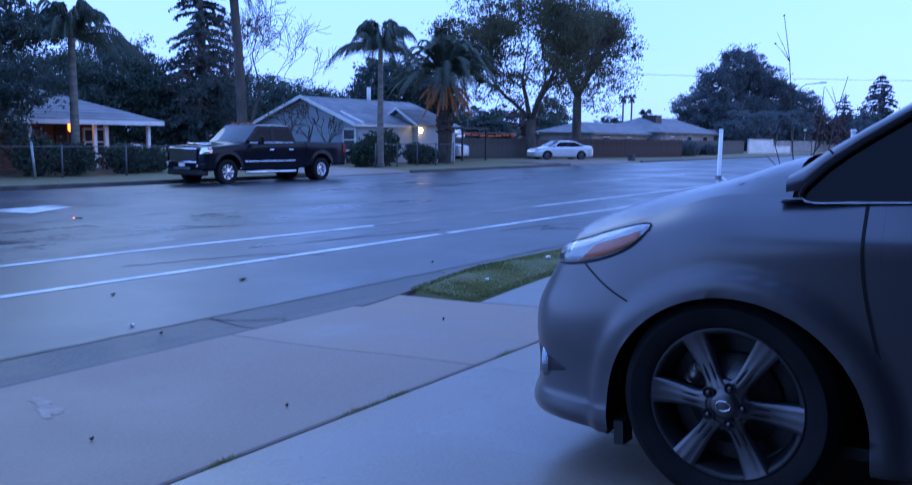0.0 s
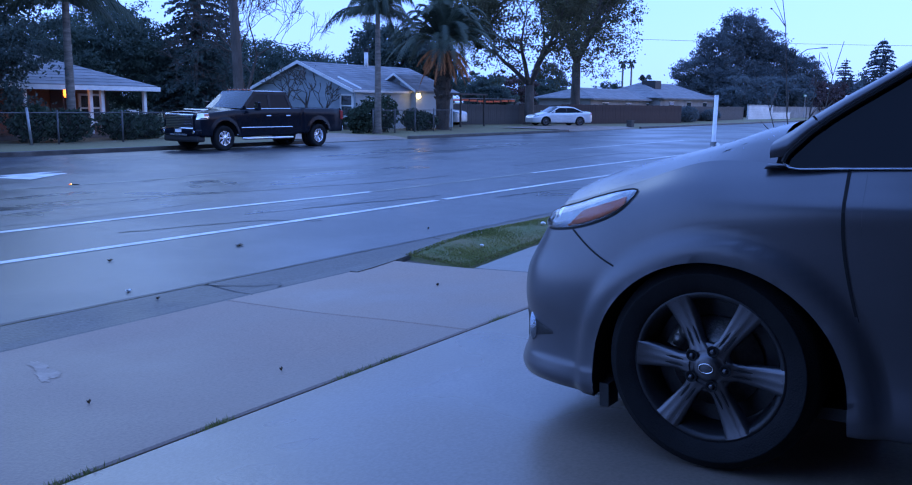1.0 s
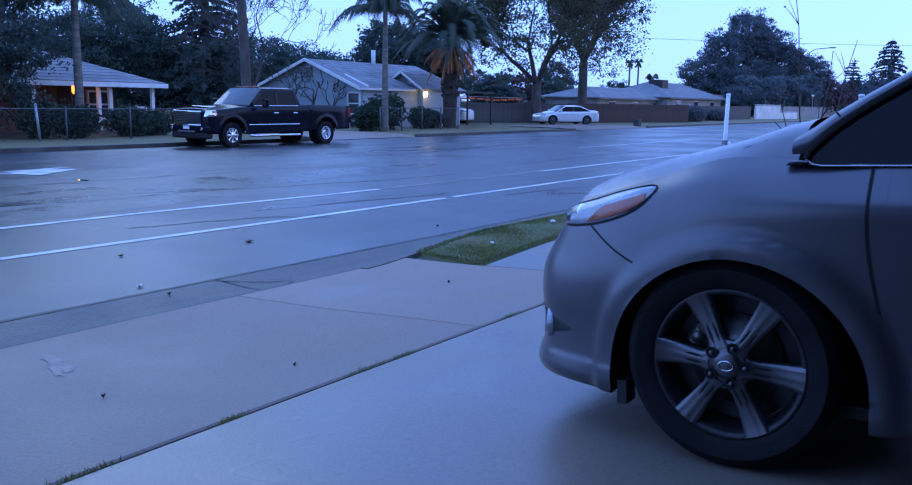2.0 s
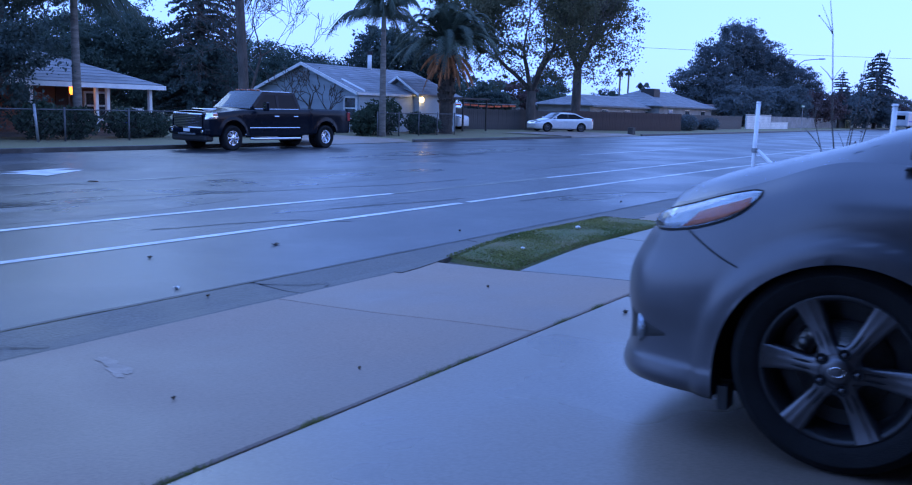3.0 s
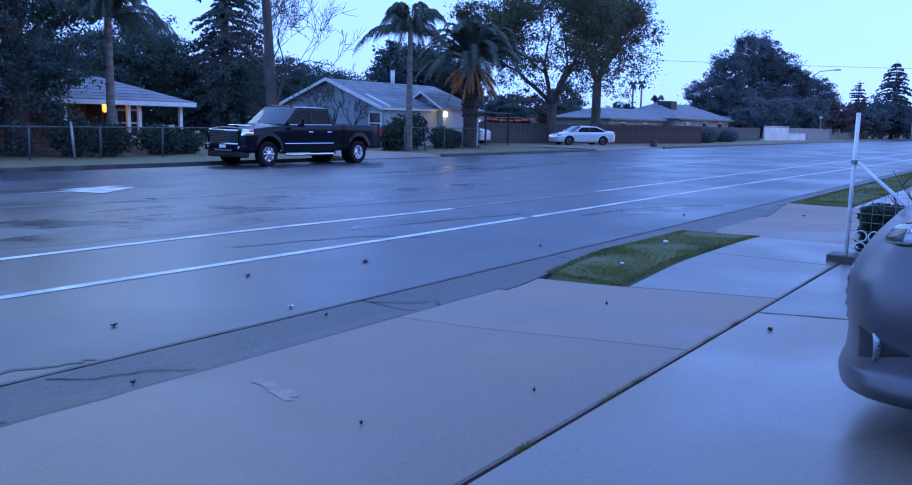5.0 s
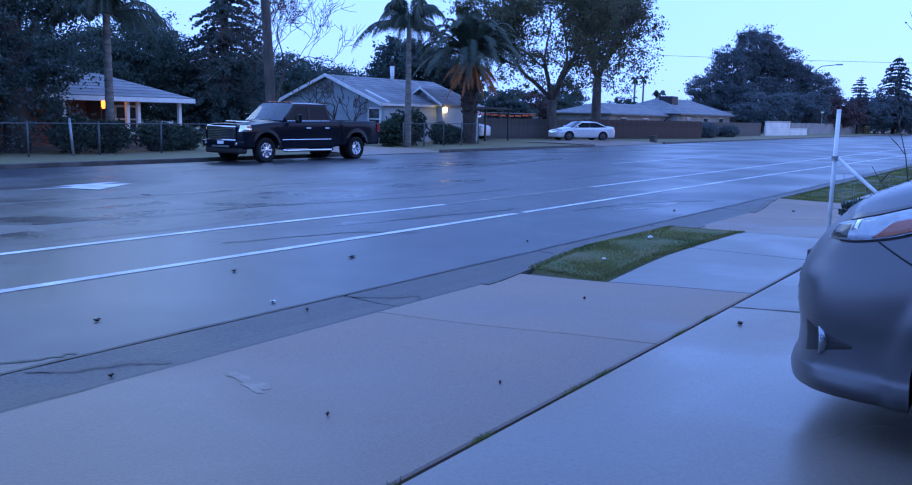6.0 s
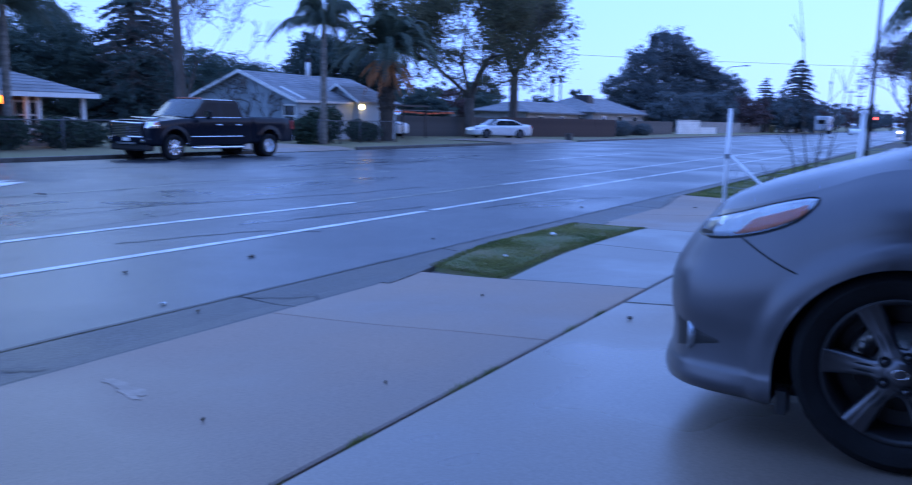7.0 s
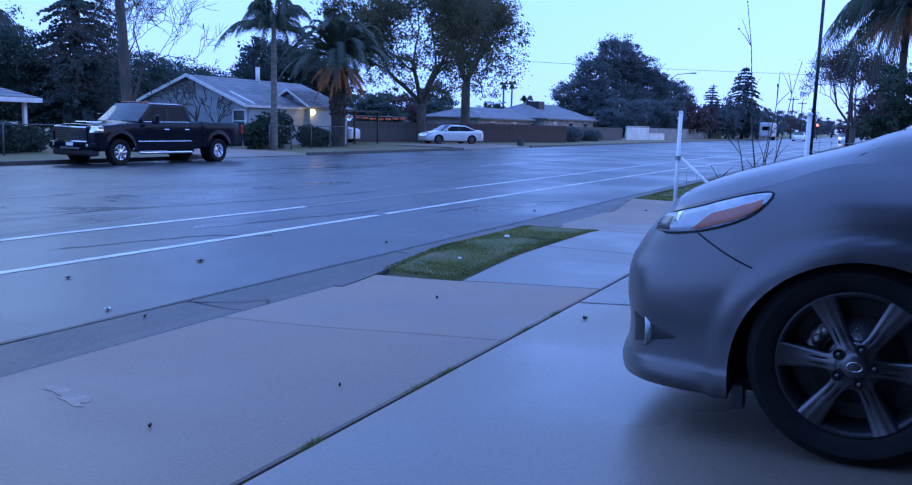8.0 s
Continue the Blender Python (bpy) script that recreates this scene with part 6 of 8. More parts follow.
def grey_house():
    """Local x runs along the gable end, local y along the ridge."""
    h = thing("grey_house", "small grey-blue clapboard house with white trim and shingle roof", "house", pose(38.8, 38.08, 0, 0, 0, -90))
    z0, az, ez, W, D = -0.2, 3.64, 2.04, 3.98, 9.4
    g = Geo()
    g.box(-W, 0, z0, W, D, 2.06)
    g.add([(-W, 0, 2.05), (W, 0, 2.05), (0, 0, az - 0.1), (-W, D, 2.05), (W, D, 2.05), (0, D, az - 0.1)], [(0, 1, 2), (3, 5, 4), (0, 2, 5, 3), (1, 4, 5, 2)])
    wall = part("wall", g, M_SIDING, h, "grey-blue clapboard walls")
    b = Geo()
    siding(b, -W, W, 0, z0 + 0.3, 2.05)
    siding(b, -W, W, 0, 2.05, az - 0.2, top=lambda x: az - 0.1 - abs(x) * (az - 0.1 - 2.05) / W)
    siding(b, 0, 5.0, 0, z0 + 0.3, 2.0, m=pose(W, 0, 0, 0, 0, 90))
    siding(b, 1.65, 4.4, 4.95, z0 + 0.3, 2.15)
    siding(b, 1.65, 4.4, 4.95, 2.15, 2.98, top=lambda x: 3.0 - abs(x - 3.05) * 0.62)
    part("cladding", b, M_SIDING, wall, kind="stuff")
    part("porch_wing", Geo().box(1.65, 4.95, z0, 4.4, 7.4, 2.15), M_SIDING, h)
    gt = Geo()
    gt.add([(1.65, 4.95, 2.14), (4.4, 4.95, 2.14), (3.05, 4.95, 2.98), (1.65, 7.4, 2.14), (4.4, 7.4, 2.14), (3.05, 7.4, 2.98)], [(0, 1, 2), (3, 5, 4), (0, 2, 5, 3), (1, 4, 5, 2)])
    part("porch_gable", gt, M_SIDING, h)
    part("plinth", Geo().box(-W, -0.05, z0, W + 0.05, 0, z0 + 0.3), M_GREYWALL, h)
    roofing(h, [((W + 0.22, -0.45, ez), (W + 0.22, D + 0.4, ez), (0, D + 0.4, az), (0, -0.45, az), 13), ((-W - 0.22, D + 0.4, ez), (-W - 0.22, -0.45, ez), (0, -0.45, az), (0, D + 0.4, az), 13),
                ((4.65, 4.5, 2.08), (4.65, 7.6, 2.08), (3.05, 7.6, 3.07), (3.05, 4.5, 3.07), 6), ((1.4, 7.6, 2.08), (1.4, 4.5, 2.08), (3.05, 4.5, 3.07), (3.05, 7.6, 3.07), 6)], M_ROOF, "weathered unseen grey shingle roof")
    barge(h, -0.50, (-W - 0.25, ez), (0, az + 0.02))
    barge(h, -0.50, (0, az + 0.02), (W + 0.25, ez))
    barge(h, 4.44, (1.35, 2.08), (3.05, 3.10), 0.11)
    barge(h, 4.44, (3.05, 3.10), (4.70, 2.08), 0.11)
    part("fascia", Geo().box(W + 0.22, -0.45, ez - 0.13, W + 0.27, 4.45, ez), M_TRIM, h, "white eave board")
    part("flashing", Geo().tube([(W + 0.1, 0.35, 2.12), (W - 1.6, 0.35, 2.76)], 0.06, 4), M_TRIM, h, "white metal roof strip")
    part("gable_vent", Geo().box(-0.2, -0.06, 2.75, 0.2, -0.02, 3.15), M_GREYWALL, h, "grey louvred gable vent")
    part("gable_vent", Geo().box(2.92, 4.89, 2.35, 3.2, 4.93, 2.68), M_GREYWALL, h, "grey louvred gable vent")
    sash_window(h, 3.0, 3.78, 0, 0.62, 1.72)
    part("planter_box", Geo().box(2.85, -0.3, 0.18, 3.95, -0.03, 0.42), M_TRIM, h, "white window box")
    sash_window(h, 2.5, 3.4, 4.95, 0.75, 1.8)
    aw = part("awning", Geo().box(2.45, 4.915, 1.86, 3.75, 4.945, 1.9), M_AWNING, h, "sloping grey slatted awning")
    for i in range(6):
        x = 2.45 + i * 0.22
        g = Geo()
        g.add([(x, 4.92, 1.90), (x + 0.20, 4.92, 1.90), (x + 0.42, 4.1, 1.28), (x + 0.22, 4.1, 1.28), (x, 4.92, 1.87), (x + 0.20, 4.92, 1.87), (x + 0.42, 4.1, 1.25), (x + 0.22, 4.1, 1.25)], [(3, 2, 1, 0), (4, 5, 6, 7), (2, 3, 7, 6), (0, 1, 5, 4), (1, 2, 6, 5), (3, 0, 4, 7)])
        part("slat", g, M_AWNING, aw)
    part("door", Geo().box(W, 7.6, z0, W + 0.05, 8.5, 1.85), M_BRICKWALL, h, "brown front door", bevel=0.01)
    part("porch_lamp", Geo().tube([(4.55, 5.0, 1.62), (4.55, 5.0, 1.70), (4.55, 5.0, 1.86), (4.55, 5.0, 1.92)], [0.05, 0.13, 0.13, 0.04], 10), M_WARMGLOW, h, "lit warm porch lamp", smooth=True)
    part("lamp_bracket", Geo().tube([(4.55, 5.0, 1.95), (4.38, 5.1, 1.97)], 0.03, 6), M_DARKMETAL, h)
    part("chimney_pipe", Geo().tube([(0.2, 5.3, 3.3), (0.2, 5.3, 4.42)], 0.13, 14), M_TRIM, h, "white metal chimney pipe", smooth=True)
    part("chimney_collar", Geo().tube([(0.2, 5.3, 4.40), (0.2, 5.3, 4.5)], 0.10, 8), M_DARKMETAL, h)
    part("chimney_cap", Geo().tube([(0.2, 5.3, 4.48), (0.2, 5.3, 4.64)], 0.18, 14), M_DARKMETAL, h, "dark chimney cap")
    part("carport_roof", Geo().box(-1.5, 7.6, 1.92, 4.3, 13.0, 2.02), M_CARPORT, h, "flat dark carport roof")
    for y in (10.0, 12.8):
        part("carport_post", Geo().box(4.1, y - 0.05, z0, 4.2, y + 0.05, 1.92), M_CARPORT, h)
    return h


def porch_house():
    h = thing("porch_house", "low red-brown house with pale hip roof and lit porch", "house")
    z0 = -0.2
    part("wall", Geo().box(8.0, 35.8, z0, 24.7, 44, 1.95), M_BRICKWALL, h, "red-brown stucco walls")
    A, B, C, D = (7.4, 33.3, 1.92), (25.5, 33.3, 1.92), (25.5, 44.6, 1.92), (7.4, 44.6, 1.92)
    R0, R1 = (12.6, 39, 3.7), (21.0, 39, 3.7)
    roofing(h, [(A, B, R1, R0, 14), (B, C, R1, R1, 14), (C, D, R0, R1, 10), (D, A, R0, R0, 10)], M_ROOF2, "pale grey shingle hip roof")
    part("fascia", Geo().box(7.4, 33.22, 1.72, 25.5, 33.28, 1.90), M_TRIM, h, "pale eave board")
    part("fascia", Geo().box(25.52, 33.22, 1.72, 25.58, 44.6, 1.90), M_TRIM, h, "pale eave board")
    part("soffit", Geo().box(7.4, 33.3, 1.84, 25.5, 35.8, 1.88), M_TRIM, h)
    for x in (20.0, 22.65, 23.14, 25.1):
        part("porch_post", Geo().box(x - 0.07, 33.6, z0, x + 0.07, 33.74, 1.84), M_TRIM, h, "pale porch post", bevel=0.01)
    part("porch_slab", Geo().box(8, 33.4, z0, 25.4, 35.8, 0.02), M_CONCRETE, h)
    sash_window(h, 23.5, 24.5, 35.8, 0.5, 1.5)
    part("door", Geo().box(22.2, 35.74, 0.02, 23.0, 35.79, 1.75), M_BROWNWOOD, h, "dark front door", bevel=0.01)
    L = Geo().tube([(21.56, 33.55, 1.42), (21.56, 33.55, 1.50), (21.56, 33.55, 1.74), (21.56, 33.55, 1.80)], [0.04, 0.09, 0.09, 0.03], 10)
    part("porch_lamp", L, M_PORCHGLOW, h, "lit orange porch lantern", smooth=True)
    part("lamp_post", Geo().tube([(21.56, 33.75, z0), (21.56, 33.75, 1.80)], 0.035, 8), M_DARKMETAL, h)
    part("lamp_bracket", Geo().tube([(21.56, 33.75, 1.83), (21.56, 33.55, 1.81)], 0.02, 6), M_DARKMETAL, h)
    return h


grey_house()
porch_house()
for name, x, y, z, e, r, c in (("porch_light", 21.56, 33.30, 1.62, 9, 0.15, (1.0, 0.45, 0.13)), ("wall_light", 43.85, 33.2, 1.75, 6, 0.15, (1.0, 0.62, 0.25))):
    ld = bpy.data.lights.new(name, "POINT")
    ld.energy, ld.shadow_soft_size, ld.color = e, r, c
    new(name, ld).location = (x, y, z)


def far_house(x0, x1, y0, y1, eave, ridge, material, label, wallmat):
    h = thing("far_house", label, "house")
    part("wall", Geo().box(x0 + 0.6, y0 + 0.6, -0.2, x1 - 0.6, y1 - 0.6, eave), wallmat, h)
    ym, k = (y0 + y1) / 2, (y1 - y0) / 2
    A, B, C, D = (x0, y0, eave), (x1, y0, eave), (x1, y1, eave), (x0, y1, eave)
    P, Q = (x0 + k, ym, ridge), (x1 - k, ym, ridge)
    roofing(h, [(A, B, Q, P, 9), (B, C, Q, Q, 9), (C, D, P, Q, 9), (D, A, P, P, 9)], material, "pale hip roof")
    part("fascia", Geo().box(x0, y0 - 0.05, eave - 0.18, x1, y0, eave), M_ROOF2, h)
    n = 3
    for i in range(n):
        x = x0 + (x1 - x0) * (i + 0.7) / (n + 0.4)
        w_ = part("window", Geo().box(x - 0.7, y0 + 0.55, eave - 1.5, x + 0.7, y0 + 0.59, eave - 0.5), M_PANE, h)
        part("window_frame", Geo().box(x - 0.8, y0 + 0.56, eave - 0.5, x + 0.8, y0 + 0.595, eave - 0.4), M_TRIM, w_)
    return h


far_house(132, 155, 72, 82, 1.9, 3.85, M_ROOF2, "distant house with a pale hip roof", M_GREYWALL)
far_house(86, 107, 42.5, 50, 2.05, 3.25, M_ROOF2, "low wing of a distant house with a pale hip roof", M_GREYWALL)
h2 = far_house(102, 123, 41, 51, 2.3, 4.25, M_ROOF2, "long distant house with a pale hip roof", M_GREYWALL)
part("roof_cooler", Geo().box(106.2, 43.8, 3.2, 108.2, 45.6, 4.45), M_DARKMETAL, h2, "boxy dark rooftop cooler", bevel=0.05)
far_house(124, 142, 41, 48, 1.9, 2.95, M_FARROOF, "distant low house with a dull red-brown roof", M_GREYWALL)


# ---------- fences and walls ----------
def board_fence(name, label, a, b, h, material, w=0.14, z=-0.16, group=""):
    f = thing(name, label, "fence", group=group)
    a, b = Vector((*a, z)), Vector((*b, z))
    d = (b - a)
    n = int(d.length / (w + 0.008))
    ang = math.degrees(math.atan2(d.y, d.x))
    rng = random.Random(9)
    bg = Geo().box(0, 0, 0, w, 0.022, h)
    me = bg.mesh("board", material)
    for i in range(n):
        p = a + d * (i / n)
        ob = part("board", me, None, f)
        ob.matrix_basis = pose(p.x, p.y, p.z + rng.uniform(-0.015, 0.02), 0, rng.uniform(-0.4, 0.4), ang)
    for zz in (0.35, h - 0.3):
        part("rail", Geo().box(0, 0.024, zz, d.length, 0.065, zz + 0.09, pose(a.x, a.y, a.z, 0, 0, ang)), material, f)
    return f


board_fence("board_fence", "weathered grey board fence behind the silver coupe", (52.5, 37.6), (64.0, 34.6), 1.48, M_GREYWOOD, 0.2)
board_fence("brown_fence", "tall dark brown plank fence by the far verge", (63.2, 34.2), (78.0, 29.9), 1.55, M_BROWNWOOD, 0.2)
board_fence("board_fence", "weathered grey-brown board fence by the far verge", (78.0, 31.5), (107.5, 33.0), 1.5, M_GREYWOOD, 0.3)


def block_wall(label, a, b, h, material):
    wl_ = thing("block_wall", label, "wall")
    a, b = Vector((*a, -0.16)), Vector((*b, -0.16))
    d = b - a
    m = pose(a.x, a.y, a.z, 0, 0, math.degrees(math.atan2(d.y, d.x)))
    g = Geo()
    for j in range(int(round(h / 0.2))):
        x = -0.2 * (j % 2)
        while x < d.length:
            x0, x1 = max(x, 0) + 0.006, min(x + 0.4, d.length) - 0.006
            if x1 > x0:
                g.box(x0, 0, j * 0.2 + 0.006, x1, 0.2, j * 0.2 + 0.194, m)
            x += 0.4
    part("blocks", g, material, wl_, kind="stuff")
    part("mortar", Geo().box(0.01, 0.012, 0, d.length - 0.01, 0.188, h, m), M_GREYWALL, wl_)
    part("coping", Geo().box(-0.03, -0.03, h, d.length + 0.03, 0.23, h + 0.06, m), material, wl_)


block_wall("white painted block wall on the far corner", (107.8, 32.5), (115.2, 31.6), 1.7, M_WHITEWALL)
block_wall("low white block wall stepping down", (115.3, 31.6), (121.5, 31.0), 0.85, M_WHITEWALL)
block_wall("long grey block wall beside the road", (122, 33.4), (175, 32.4), 1.5, M_GREYWALL)
block_wall("pale grey block wall beside the road", (176, 31.9), (187, 31.6), 1.5, M_WHITEWALL)
block_wall("long grey block wall in the distance", (187.5, 31.6), (225, 31.0), 1.6, M_GREYWALL)


def chain_fence(label, a, b, h, n, z, extra=()):
    f = thing("chain_link_fence", label, "fence")
    a, b = Vector((*a, z)), Vector((*b, z))
    d = b - a
    for i in range(n + 1):
        p = a + d * i / n
        post = part("post", Geo().tube([(p.x, p.y, z - 0.1), (p.x, p.y, z + h + 0.05)], 0.032, 8), M_CHAIN, f, smooth=True)
        part("post_cap", Geo().tube([(p.x, p.y, z + h + 0.05), (p.x, p.y, z + h + 0.08)], [0.045, 0.02], 8), M_CHAIN, post)
    part("top_rail", Geo().tube([tuple(a + Vector((0, 0, h))), tuple(b + Vector((0, 0, h)))], 0.022, 6), M_CHAIN, f)
    wires = Geo()
    L = d.length
    u = d.normalized()
    k = -h
    while k < L:
        for sgn in (1, -1):
            s0, s1 = (k, k + h) if sgn > 0 else (k + h, k)
            t0, t1 = 0.0, 1.0
            pts = []
            for t in (0, 1):
                s = s0 + (s1 - s0) * t
                pts.append((s, h * t))
            (sa, za), (sb, zb) = pts
            if sa > sb:
                (sa, za), (sb, zb) = (sb, zb), (sa, za)
            if sa < 0:
                za += (zb - za) * (0 - sa) / (sb - sa)
                sa = 0
            if sb > L:
                zb = za + (zb - za) * (L - sa) / (sb - sa)
                sb = L
            if sb > sa:
                p, q = a + u * sa, a + u * sb
                wires.tube([(p.x, p.y, z + za), (q.x, q.y, z + zb)], 0.0020, 3, False)
        k += 0.12
    part("wire_mesh", wires, M_CHAIN, f, kind="stuff")
    return f


chain_fence("grey chain-link fence along the porch house yard", (2.0, 30.1), (24.0, 30.0), 1.06, 9, -0.14)
chain_fence("grey chain-link fence before the grey house", (35.0, 29.6), (42.6, 30.3), 1.15, 4, -0.14)
g = thing("gate_post", "leaning paired galvanised gate post", "post")
part("pole", Geo().tube([(18.1, 29.9, -0.2), (18.0, 29.9, 1.05)], 0.045, 8), M_GALV, g, smooth=True)
part("cap", Geo().tube([(18.0, 29.9, 1.05), (18.0, 29.9, 1.1)], [0.055, 0.02], 8), M_GALV, g)


def yard_fence():
    """Wire fence of the neighbouring plot, running back from the footway."""
    f = thing("wire_fence", "white steel-post wire fence beside the driveway", "fence")
    z = 0.13
    p1, p2, p3 = (11.24, 5.12), (11.10, 3.92), (11.0, 0.2)
    zt = 1.55
    post = part("post", Geo().tube([(p1[0] - 0.02, p1[1], z - 0.05), (p1[0] + 0.01, p1[1], zt)], 0.020, 12), M_POSTWHITE, f, "white painted steel post", smooth=True)
    part("post_cap", Geo().tube([(p1[0] + 0.01, p1[1], zt), (p1[0] + 0.01, p1[1], zt + 0.015)], [0.024, 0.016], 12), M_POSTWHITE, post)
    post = part("post", Geo().tube([(p2[0], p2[1], 0.2), (p2[0], p2[1], 1.55)], 0.022, 12), M_POSTWHITE, f, "white painted steel post", smooth=True)
    part("post_cap", Geo().tube([(p2[0], p2[1], 1.55), (p2[0], p2[1], 1.57)], [0.031, 0.02], 12), M_POSTWHITE, post)
    part("post", Geo().tube([(p3[0], p3[1], 0.35), (p3[0], p3[1], 1.75)], 0.028, 12), M_POSTWHITE, f, "white painted steel post", smooth=True)
    part("brace", Geo().tube([(p1[0], p1[1] - 0.03, 1.10), (p2[0] + 0.05, p2[1] + 0.18, 0.28)], 0.017, 10), M_POSTWHITE, f, "white diagonal brace", smooth=True)
    part("brace_clamp", Geo().tube([(p1[0], p1[1], 1.08), (p1[0], p1[1], 1.12)], 0.031, 12), M_GALV, f)
    w_ = Geo()
    for (a, b) in ((p1, p2), (p2, p3)):
        n = int(math.hypot(b[0] - a[0], b[1] - a[1]) / 0.10)
        for i in range(n + 1):
            t = i / n
            x, y = a[0] + (b[0] - a[0]) * t, a[1] + (b[1] - a[1]) * t
            w_.tube([(x, y, level(x, y) + 0.1), (x, y, (0.95 if a is p1 else 1.32))], 0.0022, 4, False)
        for k in range(9 if a is p1 else 13):
            zz = 0.28 + 0.085 * k
            w_.tube([(a[0], a[1], zz), (b[0], b[1], zz)], 0.0022, 4, False)
    part("wire_mesh", w_, M_GALV, f, "thin square welded wire", kind="stuff")


yard_fence()
pl = thing("planter_kerb", "low grey concrete edging at the foot of the fence", "edging")
part("block", Geo().box(11.14, 4.55, 0.10, 11.42, 5.28, 0.21), M_GUTTER, pl, bevel=0.012)
part("block", Geo().box(11.14, 3.6, 0.12, 11.42, 4.54, 0.24), M_GUTTER, pl, bevel=0.012)
rg = thing("ring_edging", "white ornamental ring border beneath the wire", "border")
for j in range(2):
    for i in range(6):
        y, z = 5.02 - i * 0.118, 0.275 + j * 0.115
        pts = [(11.33, y + 0.052 * math.cos(a), z + 0.052 * math.sin(a)) for a in [2 * math.pi * k / 20 for k in range(21)]]
        part("ring", Geo().tube(pts, 0.0065, 6, False), M_POSTWHITE, rg, smooth=True)
hg = thing("hedge", "dark clipped box hedge behind the ring border", "hedge", pose(11.85, 4.62, 0.16))
hr = np.random.RandomState(66)
part("stems", Geo().tube([(-0.2, 0.2, -0.03), (-0.2, 0.2, 0.4)], 0.015, 5).tube([(0.15, -0.2, -0.03), (0.15, -0.2, 0.4)], 0.015, 5), M_BARK, hg)
hc = hr.uniform(-1, 1, (26000, 3)) * (0.36, 0.46, 0.22) + (0, 0, 0.26)
part("leaves", Geo().quads(hc + hr.normal(0, 0.012, hc.shape), 0.022, rng=hr), M_HEDGE, hg, kind="stuff")

sap = thing("sapling", "bare thin sapling with a few dry leaves", "sapling")
rng = np.random.RandomState(77)
root = Vector((11.2, 4.33, 0.2))
tops = []
for k, (dx, dy, h) in enumerate(((-0.30, 0.18, 2.35), (0.12, -0.10, 1.75), (0.2, -0.28, 1.85), (-0.1, 0.30, 1.45), (0.0, -0.05, 1.35), (-0.2, 0.42, 0.85), (0.1, -0.42, 0.8), (-0.1, 0.2, 0.7), (0.1, 0.5, 0.62))):
    pts = []
    for i in range(7):
        t = i / 6
        pts.append(tuple(root + Vector((dx * t ** 1.2, dy * t ** 1.2, h * t)) + Vector(rng.normal(0, 0.012, 3)) * (0 < i < 6)))
    gs = Geo().tube(pts, [0.0095 * (1 - 0.72 * i / 6) for i in range(7)], 5, False)
    tops.append(Vector(pts[-1]))
    for j in (2, 3, 3, 4, 4, 5, 5):
        a = rng.uniform(0, 6.28)
        q = Vector(pts[j])
        e = q + Vector((math.cos(a) * 0.18, math.sin(a) * 0.18, 0.20)) * rng.uniform(0.5, 1.2)
        gs.tube([tuple(q), tuple(q.lerp(e, 0.5) + Vector((0, 0, 0.01))), tuple(e)], [0.004, 0.003, 0.0015], 4, False)
        tops.append(e)
    part("stem", gs, M_BARK, sap, smooth=True)
part("leaves", Geo().quads(np.array([tuple(p) for p in tops[::3]]), 0.022, rng=rng), M_LEAFRUST, sap, kind="stuff")

bp = thing("black_pole", "tall slim black steel street pole beside the footway", "pole")
part("pole", Geo().tube([(33.0, 5.52, -0.05), (33.0, 5.5, 7.4)], [0.062, 0.045], 10), M_DARKMETAL, bp, smooth=True)
part("collar", Geo().tube([(33.0, 5.52, 0.08), (33.0, 5.52, 0.3)], [0.13, 0.10], 10), M_DARKMETAL, bp)


